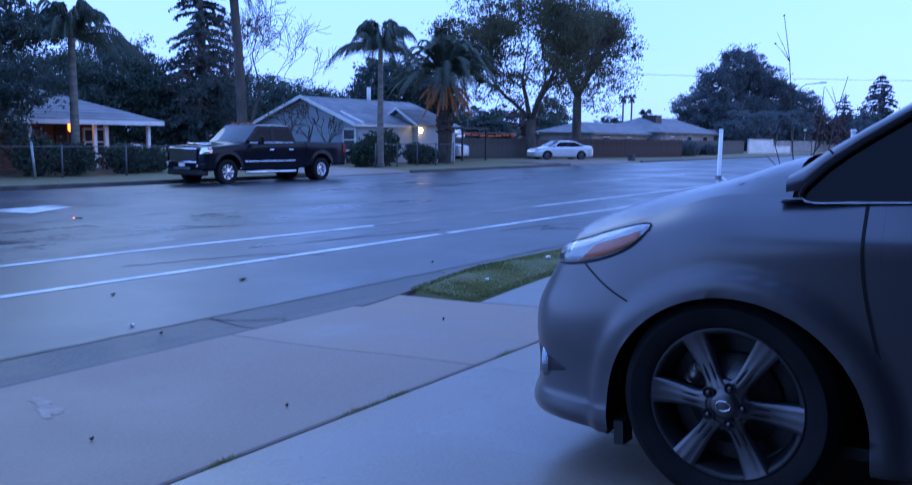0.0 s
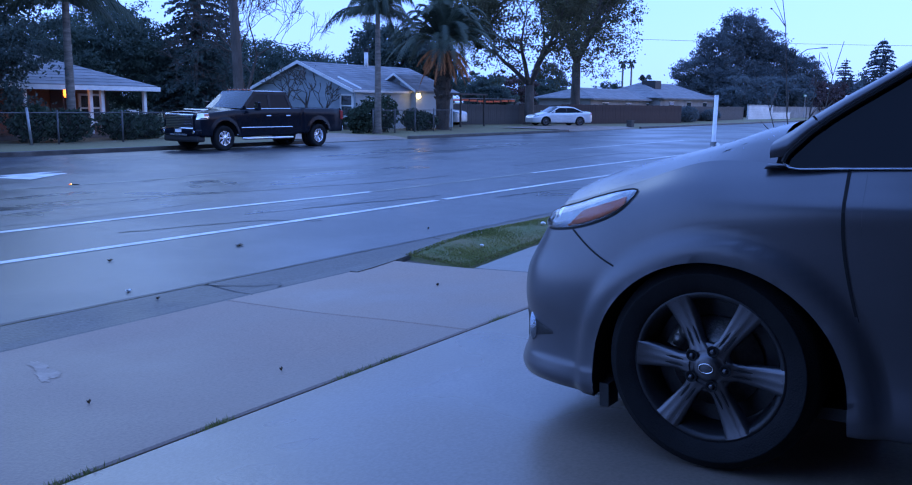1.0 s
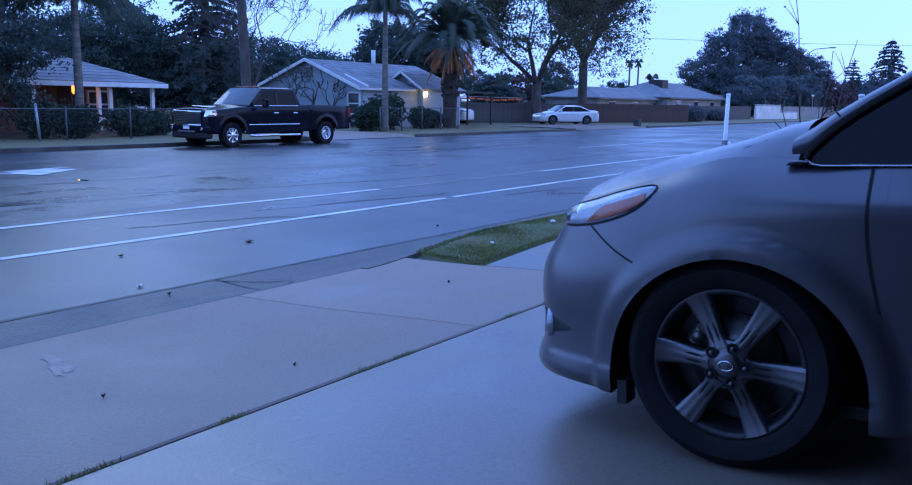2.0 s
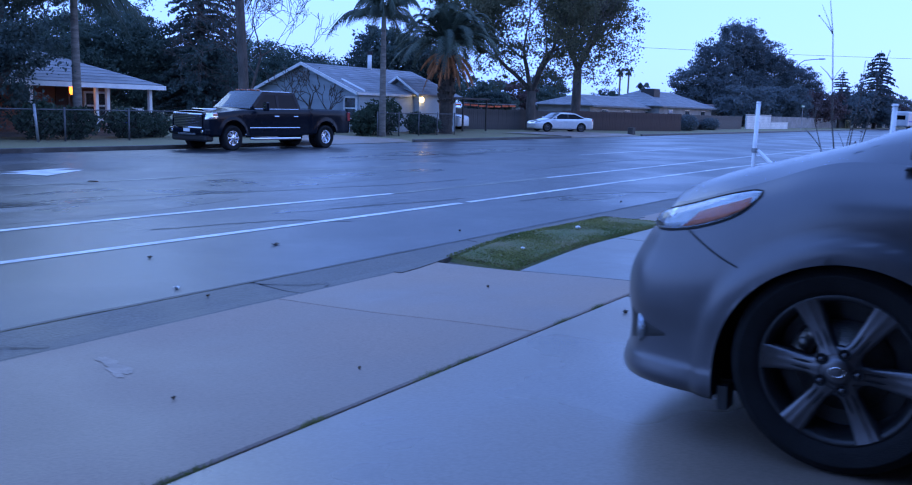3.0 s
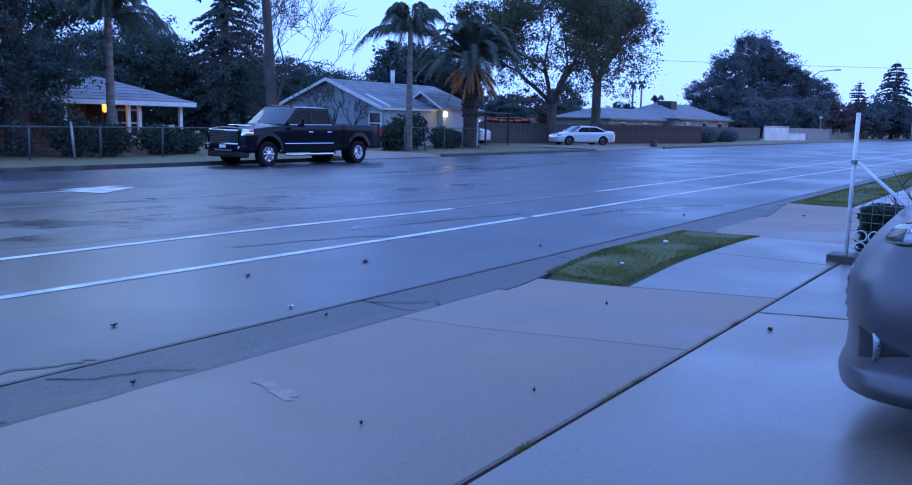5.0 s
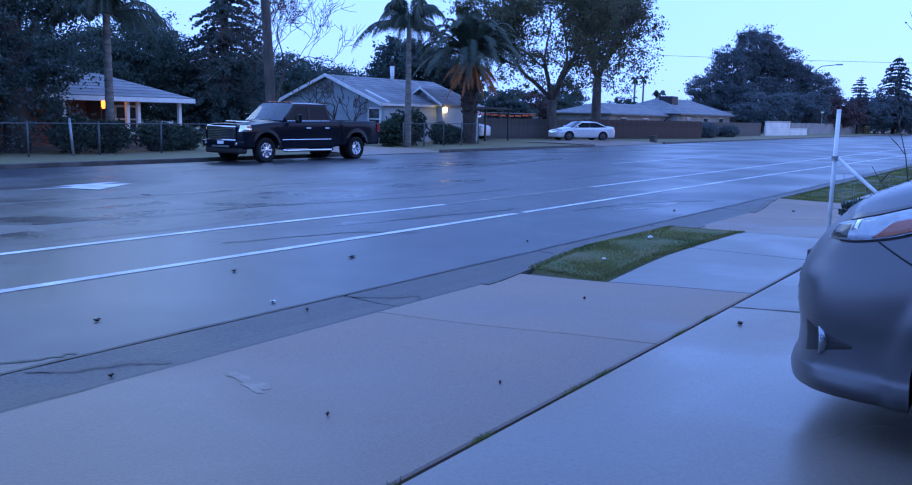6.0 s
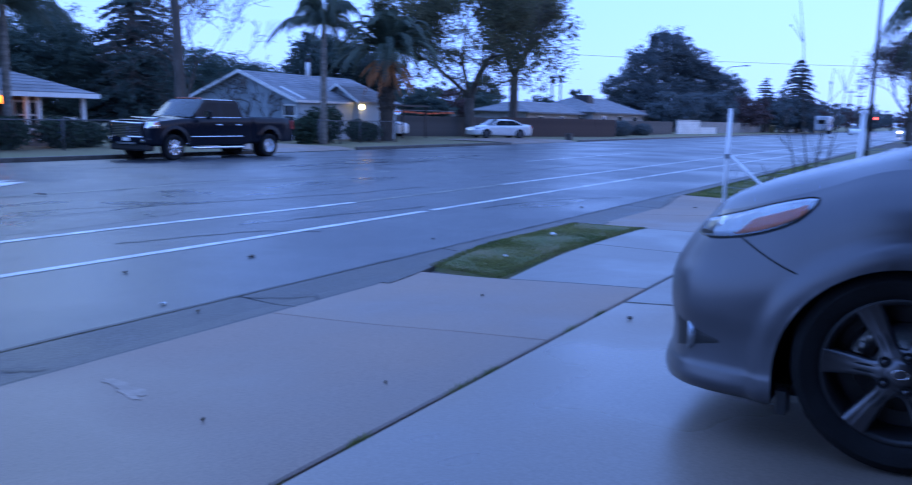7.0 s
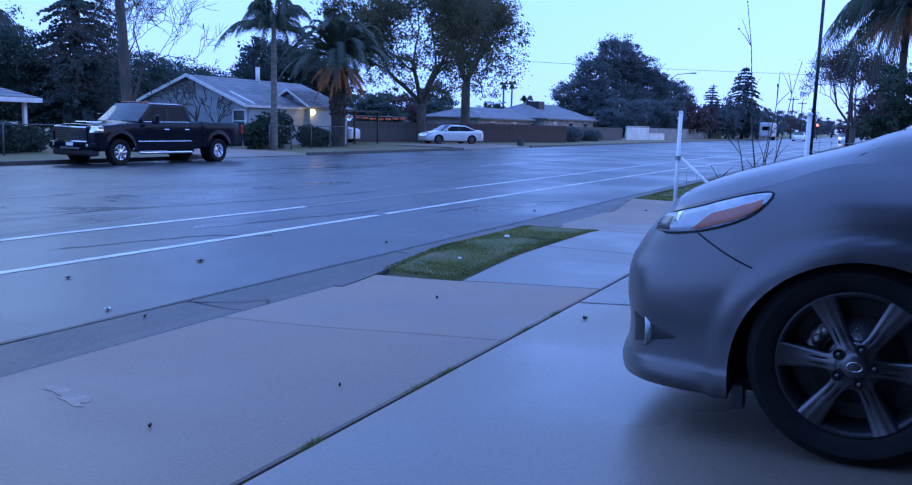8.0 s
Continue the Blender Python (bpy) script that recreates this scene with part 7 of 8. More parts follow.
# ---------- other vehicles ----------
def small_car(name, label, m, L, W, belt, roof, cabin, paint, wheel_r, arch_s, hood, lamps=False, deck=None):
    """cabin: side-view s of windscreen base, roof front, roof rear, rear base."""
    car = thing(name, label, "car", m)
    ax = arch_s[0]
    hw = W / 2
    outline = [(0.0, 0), (0.02, hw * 0.45), (0.09, hw * 0.75), (0.25, hw * 0.92), (0.6, hw * 0.98), (L * 0.4, hw), (L * 0.7, hw * 0.99), (L - 0.35, hw * 0.93), (L - 0.08, hw * 0.7), (L, hw * 0.4), (L, 0)]
    pr = Shell(outline, [(0, [(0, 0)])], ax)
    e = pr.L[-1]
    def prof(top, low=0.2, tuck=0.10):
        return [(0.08, low), (0.02, low + 0.04), (0.0, low + 0.15), (0.0, (low + top) * 0.5), (0.01, top - 0.12), (tuck * 0.5, top - 0.04), (tuck, top)]
    hs = pr.at_s(cabin[0])
    tail = deck or belt
    keys = [(0, prof(hood * 0.86, 0.22, 0.16)), (pr.at_s(0.3), prof(hood, 0.2, 0.14)), (hs, prof(belt, 0.2, 0.08)), (pr.at_s(cabin[2]), prof(belt + 0.03, 0.2, 0.08)), (pr.at_s(L - 0.4), prof(tail, 0.22, 0.10)), (e, prof(tail * 0.96, 0.3, 0.12))]
    sh = Shell(outline, keys, ax)
    rows = [i / 22 for i in range(23)]
    Ls = [e * i / 130 for i in range(131)]
    arches = [(s, wheel_r * 0.9, wheel_r + 0.06) for s in arch_s]
    top_rows = []
    for i in range(61):
        s_, w_, z_ = sh.point(e * i / 60, 1.0)
        top_rows.append([(-w_ * u, ax - s_, z_ + 0.05 * (1 - u * u) * min(1, w_ / 0.4)) for u in (-1, -0.6, -0.2, 0.2, 0.6, 1)])
    part("deck", Geo().grid(top_rows), paint, car, smooth=True)
    a, b, c, d = cabin
    bz = belt - 0.01
    wof = lambda z: hw - 0.07 - 0.36 * (z - belt)
    for side in (1, -1):
        part("body", shell_mesh(sh, Ls, rows, arches, side, flare=0.01, deck_w=0.3), paint, car, smooth=True, weld=True)
        for s in arch_s:
            lin = Geo()
            r = wheel_r + 0.062
            pf = [(s - r * math.cos(math.pi * k / 16), wheel_r * 0.9 + r * math.sin(math.pi * k / 16)) for k in range(17)]
            lin.grid([[(-wv * side, ax - q, z) for q, z in pf] for wv in (hw - 0.03, hw - 0.35)])
            lin.add([(-(hw - 0.34) * side, ax - q, z) for q, z in pf], [tuple(range(17))])
            part("wheel_arch", lin, M_BLACKTRIM, car)
            wheel(car, -(hw - 0.11) * side, ax - s, wheel_r, wheel_r, 0.2, wheel_r * 0.68, -side, 7, False, M_RIM)
        pane = [(a + 0.12, bz), (b + 0.02, roof - 0.06), (c - 0.03, roof - 0.06), (d - 0.12, bz + 0.02)]
        part("side_window", flat_on_side(pane, wof, side, ax, 0.012), M_GLASSDARK, car, "dark side glass")
        for q in ([(a, bz), (a + 0.12, bz), (b + 0.02, roof - 0.06), (b, roof)], [(b, roof), (b + 0.02, roof - 0.06), (c - 0.03, roof - 0.06), (c, roof)], [(c, roof), (c - 0.03, roof - 0.06), (d - 0.12, bz + 0.02), (d, bz + 0.02)]):
            part("pillar", flat_on_side(q, wof, side, ax, 0.0, 0.04), paint, car)
        mid = (b + c) / 2
        part("pillar", flat_on_side([(mid - 0.04, bz), (mid + 0.04, bz), (mid + 0.04, roof - 0.05), (mid - 0.04, roof - 0.05)], wof, side, ax, 0.002, 0.03), M_BLACKTRIM, car)
        part("headlamp", patch_on(sh, pr.at_s(0.06), pr.at_s(0.42), lambda t: 0.66 + 0.1 * t, lambda t: 0.86, 0.01, 8, 4, side), M_HEADGLOW if lamps else M_LAMPSILVER, car, smooth=True)
        part("tail_lamp", patch_on(sh, pr.at_s(L - 0.3), pr.at_s(L - 0.3) + 0.34, lambda t: 0.62, lambda t: 0.9, 0.008, 8, 4, side), M_TAIL, car, smooth=True)
        mg = Geo().box(-(hw + 0.12) * side - 0.06, ax - a - 0.35, belt + 0.02, -(hw + 0.12) * side + 0.06, ax - a - 0.22, belt + 0.16)
        part("door_mirror", mg, paint, car, bevel=0.03)
        for s_ in ((a + b) / 2 + 0.05, mid + 0.75):
            part("door_handle", Geo().tube([(-(hw + 0.005) * side, ax - s_ - 0.6, belt - 0.12), (-(hw + 0.005) * side, ax - s_ - 0.76, belt - 0.12)], 0.016, 6), paint, car)
    rr = wof(roof)
    part("roof", Geo().grid([[(-rr * u, ax - s_, roof + 0.04 * (1 - u * u)) for u in (-1, -0.5, 0, 0.5, 1)] for s_ in (b, (b * 2 + c) / 3, (b + 2 * c) / 3, c)]), paint, car, smooth=True)
    wb = wof(bz)
    part("windscreen", facing=(0, 1, 1), label="", parent=car, smooth=True, material=M_SHIELD, geo=Geo().grid([[(-(wb + (rr - wb) * t) * u, ax - (a + (b - a) * t) - 0.08 * u * u * (1 - t) + 0.06, bz + (roof - bz) * t + 0.03 * (1 - u * u)) for u in (-1, -0.5, 0, 0.5, 1)] for t in (0, 0.5, 1)]))
    part("rear_window", Geo().grid([[(-(wb + (rr - wb) * t) * u, ax - (d + (c - d) * t), bz + 0.02 + (roof - bz - 0.02) * t + 0.03 * (1 - u * u)) for u in (-1, -0.5, 0, 0.5, 1)] for t in (0, 0.5, 1)], flip=True), M_GLASSDARK, car, smooth=True, facing=(0, -1, 0.3))
    part("cabin", Geo().box(-wb + 0.08, ax - d + 0.1, 0.35, wb - 0.08, ax - a - 0.3, belt + 0.02).box(-0.6, ax - (b + c) / 2 - 0.1, belt, 0.6, ax - (b + c) / 2, roof - 0.2), M_INTERIOR, car)
    part("number_plate", Geo().box(-0.2, ax - L - 0.012, 0.55, 0.2, ax - L + 0.02, 0.67), M_TRIM, car)
    return car


small_car("coupe", "silver two-door coupe parked across the far verge", pose(57.1, 32.65, -0.13, 0, 0, 55.3), 4.88, 1.82, 0.90, 1.33, (1.25, 2.05, 3.25, 4.25), M_SILVERPAINT, 0.33, (0.98, 3.70), 0.74, deck=0.98)
small_car("suv", "white SUV parked beneath the carport", pose(52.6, 37.2, -0.13, 0, 0, 188), 4.5, 1.85, 1.05, 1.68, (1.15, 1.85, 3.8, 4.35), M_WHITEPAINT, 0.35, (0.9, 3.55), 0.95)
small_car("hatchback", "oncoming pale car far down the road", pose(150, 16.2, 0, 0, 0, 91), 4.4, 1.78, 0.95, 1.48, (1.15, 1.9, 3.6, 4.3), M_WHITEPAINT, 0.32, (0.85, 3.45), 0.82)
small_car("sedan", "distant car with bright headlights on", pose(140, 8.9, 0, 0, 0, 90), 4.6, 1.8, 0.92, 1.42, (1.2, 2.0, 3.5, 4.3), M_SILVERPAINT, 0.32, (0.9, 3.6), 0.8, lamps=True)


def pickup():
    t = thing("pickup_truck", "black crew-cab dually pickup parked at the far kerb", "truck", pose(21.43, 25.30, -0.21, 0, 0, 90))
    AX, L, hw = 0.98, 6.55, 0.99
    outline = [(0.0, 0), (0.01, 0.5), (0.04, 0.8), (0.12, 0.93), (0.4, 0.975), (1.5, hw), (4.2, hw), (4.6, 1.03), (5.9, 1.03), (6.3, 0.99), (6.5, 0.97), (L, 0.9), (L, 0)]
    pr = Shell(outline, [(0, [(0, 0)])], AX)
    e = pr.L[-1]
    P = lambda top, low: [(0.06, low), (0.01, low + 0.06), (0.0, low + 0.2), (0.0, (low + top) * 0.55), (0.01, top - 0.16), (0.05, top - 0.03), (0.10, top)]
    keys = [(0, P(1.16, 0.48)), (pr.at_s(0.4), P(1.22, 0.46)), (pr.at_s(1.5), P(1.32, 0.44)), (pr.at_s(4.0), P(1.38, 0.44)), (pr.at_s(4.4), P(1.38, 0.5)), (e, P(1.38, 0.55))]
    sh = Shell(outline, keys, AX)
    arches = [(AX, 0.46, 0.52), (AX + 4.26, 0.46, 0.52)]
    rows = [i / 26 for i in range(27)]
    Ls = [e * i / 170 for i in range(171)]
    top_rows = []
    for i in range(41):
        s_, w_, z_ = sh.point(pr.at_s(1.9) * i / 40, 1.0)
        top_rows.append([(-w_ * u, AX - s_, z_ + 0.06 * (1 - u * u) * min(1, w_ / 0.4)) for u in (-1, -0.6, -0.3, 0, 0.3, 0.6, 1)])
    part("bonnet", Geo().grid(top_rows), M_BLACKPAINT, t, "black bonnet", smooth=True)
    part("bonnet_scoop", Geo().box(-0.28, AX - 0.95, 1.27, 0.28, AX - 0.35, 1.335), M_CHROME, t, bevel=0.03)
    wof = lambda z: 0.90 - 0.20 * (z - 1.36)
    roof, bz = 1.93, 1.36
    for side in (1, -1):
        part("body", shell_mesh(sh, Ls, rows, arches, side, flare=0.03, deck_w=0.5), M_BLACKPAINT, t, "black body side", smooth=True, weld=True)
        for cs, cz, r in arches:
            pf = [(cs - (r + 0.003) * math.cos(math.pi * k / 20), cz + (r + 0.003) * math.sin(math.pi * k / 20)) for k in range(21)]
            g = Geo().grid([[(-wv * side, AX - q, z) for q, z in pf] for wv in (0.97, 0.45)])
            g.add([(-0.5 * side, AX - q, z) for q, z in pf], [tuple(range(21))])
            part("wheel_arch", g, M_BLACKTRIM, t)
        wheel(t, -(0.86) * side, 0, 0.41, 0.41, 0.25, 0.235, -side, 8, False, M_CHROME, rim_inset=-0.03)
        wheel(t, -(0.92) * side, -4.26, 0.41, 0.41, 0.25, 0.235, -side, 8, False, M_CHROME, rim_inset=0.09)
        wheel(t, -(0.64) * side, -4.26, 0.41, 0.41, 0.22, 0.235, -side, 8, False, M_CHROME)
        for a, b, c, d in ((1.92, 2.45, 2.98, 2.98), (3.06, 3.06, 3.80, 3.95)):
            part("side_window", flat_on_side([(a, bz), (b, roof - 0.10), (c, roof - 0.10), (d, bz)], wof, side, AX, 0.012), M_GLASSDARK, t, "dark side glass")
        for q in ([(1.75, bz), (1.92, bz), (2.46, roof - 0.10), (2.40, roof)], [(2.40, roof), (2.46, roof - 0.1), (3.8, roof - 0.1), (3.86, roof)], [(3.86, roof), (3.78, roof - 0.1), (3.95, bz), (4.10, bz)], [(2.96, bz), (3.08, bz), (3.08, roof - 0.08), (2.96, roof - 0.08)]):
            part("pillar", flat_on_side(q, wof, side, AX, 0.0, 0.05), M_BLACKPAINT, t)
        part("belt_trim", Geo().tube([(-(hw - 0.07) * side, AX - 1.95, bz - 0.005), (-(hw - 0.07) * side, AX - 3.95, bz + 0.005)], 0.014, 6), M_CHROME, t, "chrome belt strip")
        part("side_moulding", Geo().tube([(-(hw + 0.012) * side, AX - 1.65, 0.74), (-(hw + 0.012) * side, AX - 3.95, 0.74)], 0.018, 6), M_CHROME, t, "chrome side strip")
        part("step_bar", Geo().tube([(-(hw - 0.02) * side, AX - 1.7, 0.40), (-(hw + 0.04) * side, AX - 1.85, 0.38), (-(hw + 0.04) * side, AX - 3.9, 0.38), (-(hw - 0.02) * side, AX - 4.05, 0.40)], 0.045, 8), M_CHROME, t, "chrome side step", smooth=True)
        for s_ in (2.75, 3.65):
            part("door_handle", Geo().tube([(-(hw + 0.01) * side, AX - s_, 1.12), (-(hw + 0.01) * side, AX - s_ - 0.2, 1.12)], 0.024, 6), M_CHROME, t, "chrome door handle")
        mir = part("door_mirror", Geo().box(-(hw + 0.26) * side - 0.10, AX - 2.22, 1.30, -(hw + 0.26) * side + 0.10, AX - 2.08, 1.58), M_BLACKPAINT, t, "black towing mirror", bevel=0.03)
        # chrome cap on the forward face of the mirror
        part("mirror_cap", Geo().box(-(hw + 0.26) * side - 0.08, AX - 2.075, 1.38, -(hw + 0.26) * side + 0.08, AX - 2.07, 1.56), M_CHROME, mir)
        part("headlamp", patch_on(sh, pr.at_s(0.03), pr.at_s(0.38), lambda q: 0.62, lambda q: 0.93, 0.012, 8, 5, side), M_CHROME, t, "wide clear headlamp", smooth=True)
        part("turn_lamp", patch_on(sh, pr.at_s(0.17), pr.at_s(0.38), lambda q: 0.70, lambda q: 0.86, 0.018, 5, 4, side), M_AMBER, t, smooth=True)
        part("fog_lamp", Geo().lathe([(0.0, 0.06), (0.03, 0.05), (0.035, 0.001)], pose(-0.74 * side, AX + 0.055, 0.62, 0, 0, 90), 14), M_CHROME, t)
        part("tail_lamp", Geo().box(-0.97 * side - 0.045, AX - L - 0.012, 0.98, -0.97 * side + 0.045, AX - L + 0.12, 1.30), M_TAIL, t, "red tail lamp", bevel=0.02)
    g = Geo()
    g.box(-0.66, AX - 0.03, 0.74, 0.66, AX + 0.045, 1.14)
    gr = part("grille", g, M_RIMDARK, t, "dark mesh grille in a chrome frame", bevel=0.04)
    for k in range(7):
        part("grille_bar", Geo().tube([(-0.64, AX + 0.05, 0.78 + k * 0.052), (0.64, AX + 0.05, 0.78 + k * 0.052)], 0.010, 6), M_CHROME, gr)
    for z in (0.73, 1.15):
        part("grille_frame", Geo().tube([(-0.68, AX + 0.03, z), (0.68, AX + 0.03, z)], 0.032, 8), M_CHROME, gr, smooth=True)
    part("bumper", Geo().box(-0.93, AX - 0.16, 0.50, 0.93, AX + 0.07, 0.72), M_BLACKPAINT, t, "black front bumper", bevel=0.06)
    part("air_dam", Geo().box(-0.86, AX - 0.30, 0.30, 0.86, AX + 0.01, 0.51), M_BLACKTRIM, t, "black lower air dam", bevel=0.06)
    part("skid_strip", Geo().box(-0.42, AX + 0.07, 0.50, 0.42, AX + 0.082, 0.56), M_LAMPSILVER, t, "bright lower bumper strip", bevel=0.005)
    part("number_plate", Geo().box(-0.15, AX + 0.072, 0.60, 0.15, AX + 0.082, 0.70), M_TRIM, t)
    part("rear_bumper", Geo().box(-0.9, AX - L - 0.14, 0.55, 0.9, AX - L + 0.02, 0.75), M_CHROME, t, bevel=0.04)
    rr = wof(roof)
    part("roof", Geo().grid([[(-rr * u, AX - s_, roof + 0.05 * (1 - u * u)) for u in (-1, -0.5, 0, 0.5, 1)] for s_ in (2.4, 2.8, 3.4, 3.86)]), M_BLACKPAINT, t, "black cab roof", smooth=True)
    for x in (-0.5, -0.25, 0, 0.25, 0.5):
        part("roof_marker", Geo().box(x - 0.06, AX - 2.52, roof + 0.03, x + 0.06, AX - 2.42, roof + 0.075), M_AMBER, t, bevel=0.015)
    part("windscreen", Geo().grid([[(-(0.90 + (rr - 0.90) * q) * u, AX - (1.72 + 0.68 * q) - 0.12 * u * u * (1 - q) + 0.1 * (1 - q), bz + (roof - bz) * q + 0.03 * (1 - u * u)) for u in (-1, -0.5, 0, 0.5, 1)] for q in (0, 0.5, 1)]), M_SHIELD, t, "pale reflecting windscreen", smooth=True, facing=(0, 1, 1))
    part("rear_window", Geo().grid([[(-(0.88 + (rr - 0.88) * q) * u, AX - 4.08 + 0.2 * q, bz + (roof - bz) * q) for u in (-1, 0, 1)] for q in (0, 1)], flip=True), M_GLASSDARK, t, facing=(0, -1, 0))
    part("cabin", Geo().box(-0.8, AX - 4.0, 0.6, 0.8, AX - 1.95, 1.28).box(-0.6, AX - 2.95, 1.28, 0.6, AX - 2.8, 1.62), M_INTERIOR, t)
    part("bed_floor", Geo().box(-0.86, AX - L + 0.05, 0.62, 0.86, AX - 4.15, 0.80), M_BLACKTRIM, t)
    part("tailgate", Geo().box(-0.86, AX - L - 0.005, 0.72, 0.86, AX - L + 0.06, 1.36), M_BLACKPAINT, t, bevel=0.02)
    part("front_bed_wall", Geo().box(-0.88, AX - 4.2, 0.7, 0.88, AX - 4.14, 1.36), M_BLACKPAINT, t)
    return t


pickup()

# ---------- yard clutter and street furniture ----------
bl = thing("plastic_bin", "blue plastic bin on the porch", "bin")
part("body", Geo().tube([(24.5, 34.6, 0.02), (24.5, 34.6, 0.85)], [0.24, 0.30], 14), M_BLUEPLASTIC, bl)
part("lid", Geo().tube([(24.5, 34.6, 0.85), (24.5, 34.6, 0.92)], [0.33, 0.28], 14), M_BLUEPLASTIC, bl)
ch = thing("porch_chair", "white slatted porch chair", "chair")
for x in (24.75, 25.25):
    for y in (33.9, 34.35):
        part("leg", Geo().box(x - 0.025, y - 0.025, 0.02, x + 0.025, y + 0.025, 0.45 if y < 34 else 0.98), M_TRIM, ch)
part("seat", Geo().box(24.72, 33.87, 0.42, 25.28, 34.4, 0.47), M_TRIM, ch)
for k in range(3):
    part("back_slat", Geo().box(24.72, 34.36, 0.58 + k * 0.14, 25.28, 34.39, 0.66 + k * 0.14), M_TRIM, ch)

tape = thing("barrier_tape", "orange tape strung along the yard behind the fence", "tape")
for k in range(12):
    x = 53.2 + k * 1.2
    part("strip", Geo().box(x, 41.0, 1.5 - 0.05 * math.sin(k), x + 1.0, 41.02, 1.64 - 0.05 * math.sin(k)), M_ORANGE, tape)
for x in (53.2, 57.5, 62, 67):
    part("stake", Geo().tube([(x, 41.05, -0.2), (x, 41.05, 1.8)], 0.03, 6), M_GALV, tape)
part("top_rail", Geo().tube([(53.2, 41.05, 1.75), (67.6, 41.05, 1.75)], 0.03, 6), M_GALV, tape)

mb = thing("utility_box", "small grey utility box on the far verge", "box")
part("cabinet", Geo().box(60.7, 27.2, -0.15, 61.2, 27.6, 0.28), M_GREYWOOD, mb, bevel=0.03)
part("lid", Geo().box(60.66, 27.16, 0.28, 61.24, 27.64, 0.33), M_GREYWOOD, mb, bevel=0.01)

sl = thing("street_lamp", "distant street lamp with a long arm over the treetops", "lamp")
part("pole", Geo().tube([(165, 40.3, -0.2), (165, 40.3, 11.0)], [0.12, 0.07], 8), M_DARKMETAL, sl, smooth=True)
part("arm", Geo().tube([(165, 40.3, 10.9), (165, 39.4, 11.5), (165, 37.0, 11.7)], 0.07, 6), M_DARKMETAL, sl, smooth=True)
part("head", Geo().box(164.8, 36.0, 11.6, 165.2, 37.1, 11.82), M_GALV, sl, bevel=0.05)

for x, y, h in ((80.0, 6.3, 8.2), (205, 22.7, 9.1), (240, 23.8, 9.3), (300, 26, 9.4)):
    up_ = thing("utility_pole", "wooden utility pole with crossarm", "pole", group="utility poles along the road")
    part("pole", Geo().tube([(x, y, -0.2), (x, y, h)], [0.16, 0.11], 8), M_BARK, up_, smooth=True)
    part("crossarm", Geo().box(x - 0.06, y - 1.1, h - 0.6, x + 0.06, y + 1.1, h - 0.45), M_BARK, up_)
    for k in (-0.95, -0.45, 0.45, 0.95):
        part("insulator", Geo().tube([(x, y + k, h - 0.45), (x, y + k, h - 0.28)], 0.05, 6), M_GREYWALL, up_)
cb = thing("overhead_cable", "thin dark overhead cable crossing the sky", "cable")
part("cable", Geo().tube([(150 + i * 12, 120 - i * 14, 15.5 + 0.05 * (i - 5) ** 2) for i in range(11)], 0.035, 4), M_WIRE, cb)

for x, y, z in ((190, 16.3, 2.7), (182, 9.0, 4.2), (186, 7.9, 1.7)):
    sg = thing("traffic_signal", "far traffic signal showing red", "signal")
    part("head", Geo().box(x, y - 0.25, z - 0.6, x + 0.3, y + 0.25, z + 0.6), M_DARKMETAL, sg)
    part("lens", Geo().lathe([(-0.02, 0.24), (-0.04, 0.2), (-0.05, 0.001)], pose(x, y, z + 0.25), 12), M_REDGLOW, sg)
    part("mast", Geo().tube([(x + 0.15, y, -0.2), (x + 0.15, y, z - 0.6)], 0.07, 6), M_DARKMETAL, sg)

tr = thing("travel_trailer", "white boxy trailer parked far down the road", "trailer")
part("body", Geo().box(165, 21.9, 0.4, 171, 24.2, 3.0), M_TRAILER, tr, bevel=0.3)
part("window", Geo().box(164.96, 22.4, 1.6, 164.99, 23.7, 2.3), M_GLASSDARK, tr)
part("stripe", Geo().box(165.5, 21.87, 1.2, 170.5, 21.9, 1.4), M_BLUEPLASTIC, tr)
for x in (167.2, 168.2):
    wheel(tr, x, 22.05, 0.2, 0.36, 0.2, 0.2, 1, 6, False)

st = thing("street_sign", "small green street name sign on a post", "sign")
part("post", Geo().tube([(122.5, 29.5, -0.2), (122.5, 29.5, 3.0)], 0.04, 6), M_GALV, st)
part("blade", Geo().box(121.6, 29.49, 2.75, 123.4, 29.53, 3.05), mat("sign_green", (0.02, 0.16, 0.08), 0.5, 0.1, 2, 0), st)
part("lettering", Geo().box(121.9, 29.47, 2.86, 123.1, 29.488, 2.94), M_TRIM, st)

rail = thing("pipe_barrier", "yellow pipe barrier at the far corner", "barrier")
for k in range(4):
    part("post", Geo().tube([(153 + k * 1.3, 29.5, -0.2), (153 + k * 1.3, 29.5, 1.2)], 0.05, 6), M_STRAW, rail)
part("rail", Geo().tube([(153, 29.5, 1.15), (156.9, 29.5, 1.15)], 0.05, 6), M_STRAW, rail)


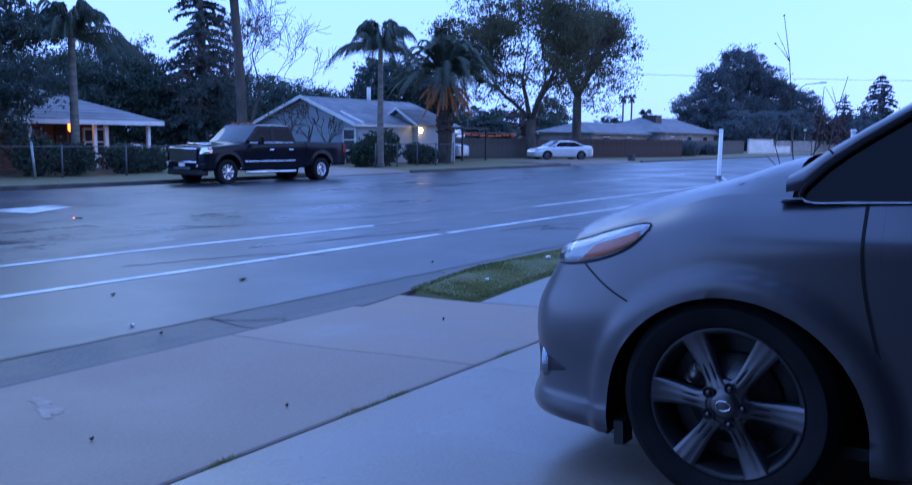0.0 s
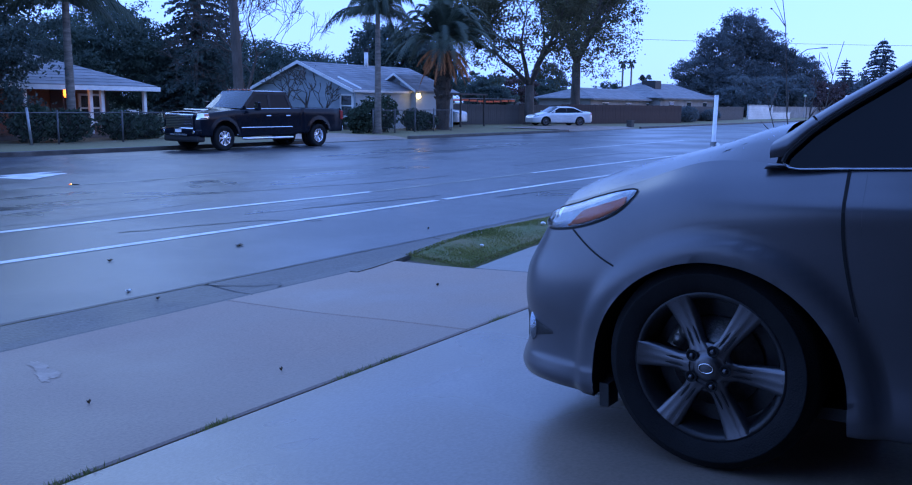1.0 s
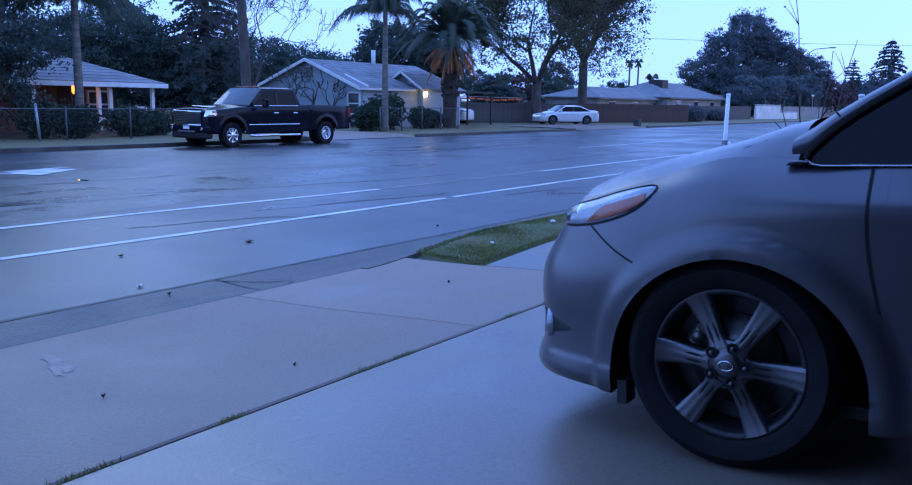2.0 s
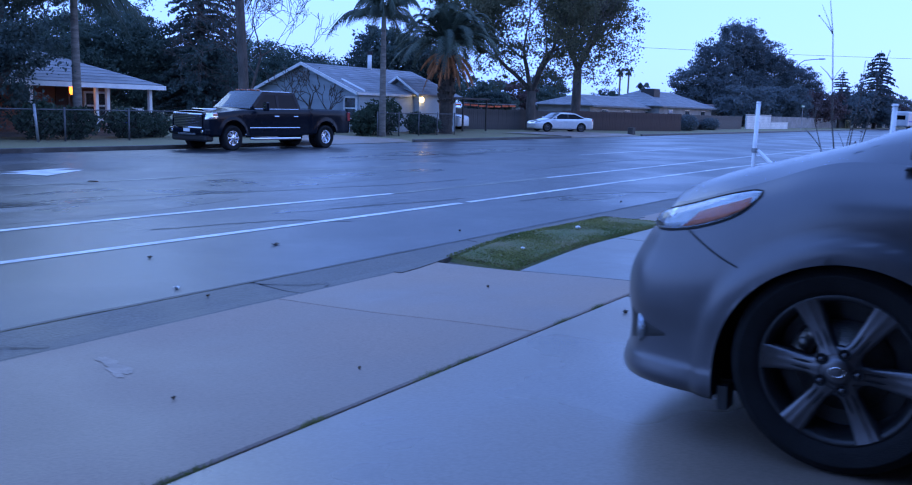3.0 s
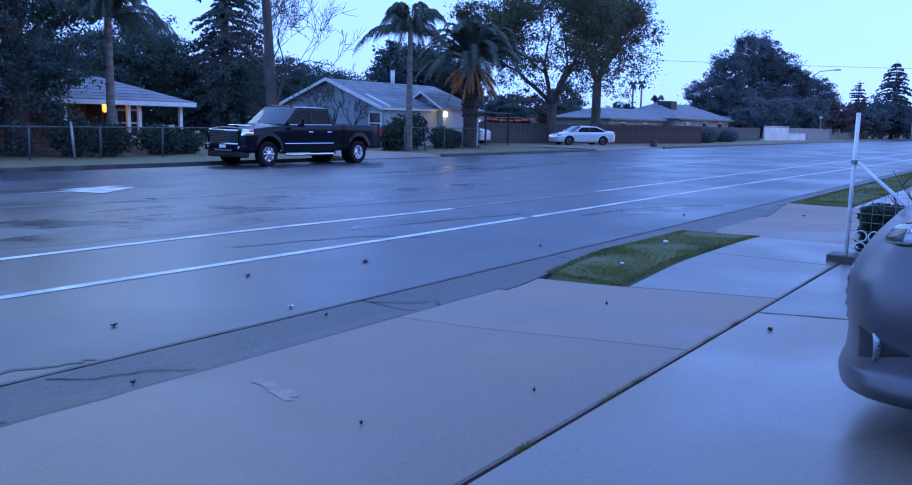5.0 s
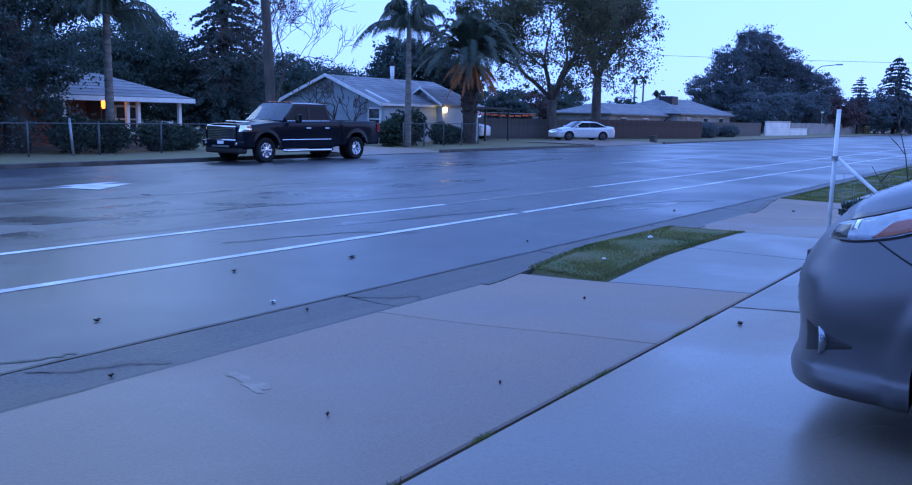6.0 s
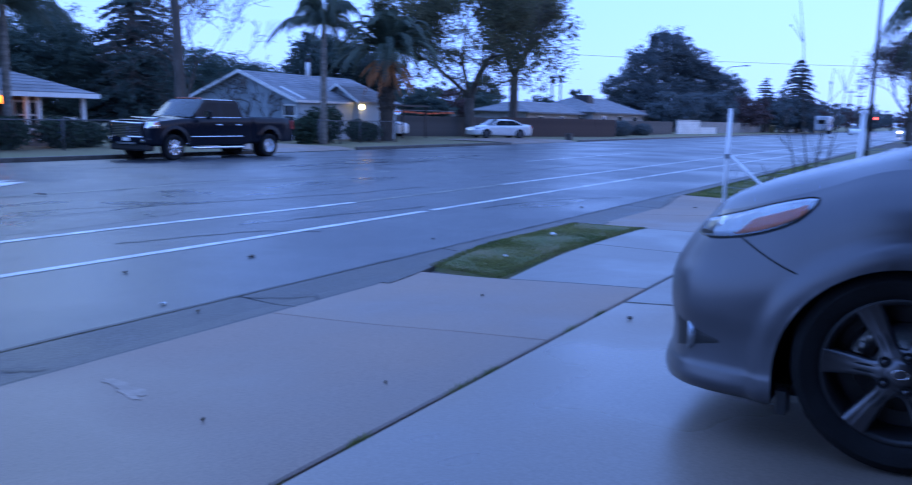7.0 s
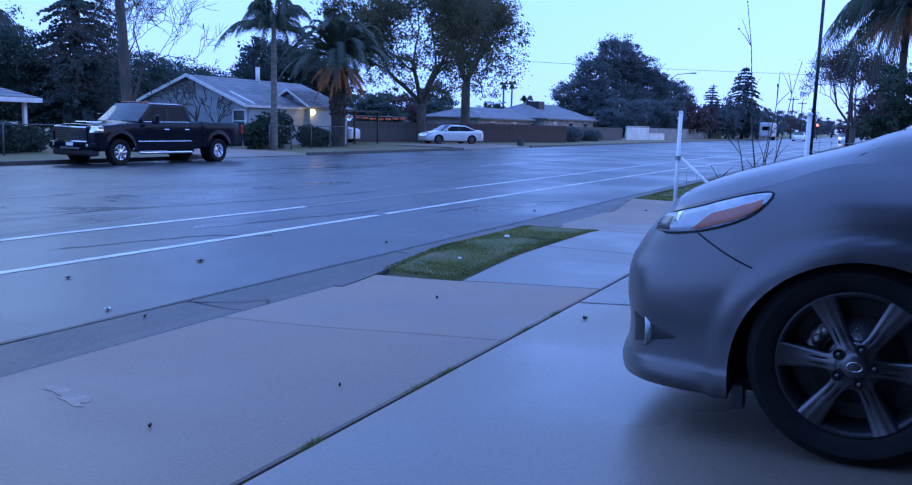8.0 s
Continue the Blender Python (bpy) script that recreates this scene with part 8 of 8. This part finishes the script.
# ---------- unseen home and neighbours added behind the camera, closing the plot to block light ---
hm = thing("unseen_house", "unseen low stucco house added behind the driveway to block light", "house")
part("wall", Geo().box(-14, -15.0, 0.2, 12.5, -6.2, 3.1), M_BRICKWALL, hm, "unseen dull brown wall added to block light")
# invented wing, out of view, that darkens the minivan's side
part("blocker_wall", Geo().box(-9, -6.2, 0.1, 0.9, 4.4, 2.75), M_BRICKWALL, hm, "unseen dull brown wall added to block light")
roofing(hm, [((-14.6, -5.2, 3.0), (13.1, -5.2, 3.0), (10, -10.5, 4.7), (-11, -10.5, 4.7), 10), ((13.1, -15.8, 3.0), (-14.6, -15.8, 3.0), (-11, -10.5, 4.7), (10, -10.5, 4.7), 10)], M_ROOF, "unseen grey shingle roof")
# roofs and posts out of view, added to cut skylight on driveway and minivan
part("porch_roof", Geo().box(-9.4, -6.2, 2.75, 3.3, 3.0, 2.92), M_BROWNWOOD, hm, "unseen dark timber roof added to shade the driveway")
part("porch_eave", Geo().box(-9.4, 3.0, 2.75, 3.3, 4.7, 2.92), M_BROWNWOOD, hm, "unseen dark timber eave added to shade the near paving")
part("carport_roof", Geo().box(3.31, -6.2, 2.75, 10.2, 2.9, 2.92), M_BROWNWOOD, hm, "unseen dark timber roof added to shade the minivan")
for x, y in ((10.0, 2.0), (10.0, -2.0)):
    part("carport_post", Geo().box(x - 0.06, y - 0.06, 0.2, x + 0.06, y + 0.06, 2.75), M_BROWNWOOD, hm)
for y in (-5.5, -2.0, 1.4):
    part("porch_post", Geo().box(1.55, y - 0.06, 0.25, 1.67, y + 0.06, 2.75), M_BROWNWOOD, hm)
gd = part("unseen_door", Geo().box(3.8, -6.2, 0.45, 9.2, -6.12, 2.65), M_BRICKWALL, hm, "unseen brown garage door added behind the camera")
for k in range(4):
    part("garage_panel", Geo().box(3.85, -6.13, 0.5 + k * 0.54, 9.15, -6.08, 1.0 + k * 0.54), M_BRICKWALL, gd)
# invented near-side houses and trees, giving the pickup something dark to reflect
for x0, x1 in ((-48, -24), (20, 44), (52, 78)):
    nb = thing("backdrop_house", "unseen low house added to darken reflections", "house", group="houses on the near side")
    part("wall", Geo().box(x0, -20, 0.2, x1, -9, 3.0), M_BRICKWALL, nb)
    roofing(nb, [((x0 - 0.6, -8.4, 2.9), (x1 + 0.6, -8.4, 2.9), (x1 - 4, -14.5, 4.8), (x0 + 4, -14.5, 4.8), 8), ((x1 + 0.6, -20.6, 2.9), (x0 - 0.6, -20.6, 2.9), (x0 + 4, -14.5, 4.8), (x1 - 4, -14.5, 4.8), 8)], M_ROOF, "unseen grey shingle roof")
for i, x in enumerate((-40, -28, -17, -6, 6, 17, 28, 40, 52, 66, 82)):
    lobed_tree("backdrop_tree", "unseen tall evergreen added to darken reflections", x, -23.0 - (i % 3) * 1.5, 0.2, [(0, 0, 5.5, 5.2, 4, 4.6), (1.8, 0, 8.4, 4, 3.4, 3.2), (-2, 0, 7.4, 3.6, 3.2, 3.2)], 1500, 0.75, M_LEAFDARK, 110 + i, 0.4, hollow=0.5, group="trees behind the near houses")
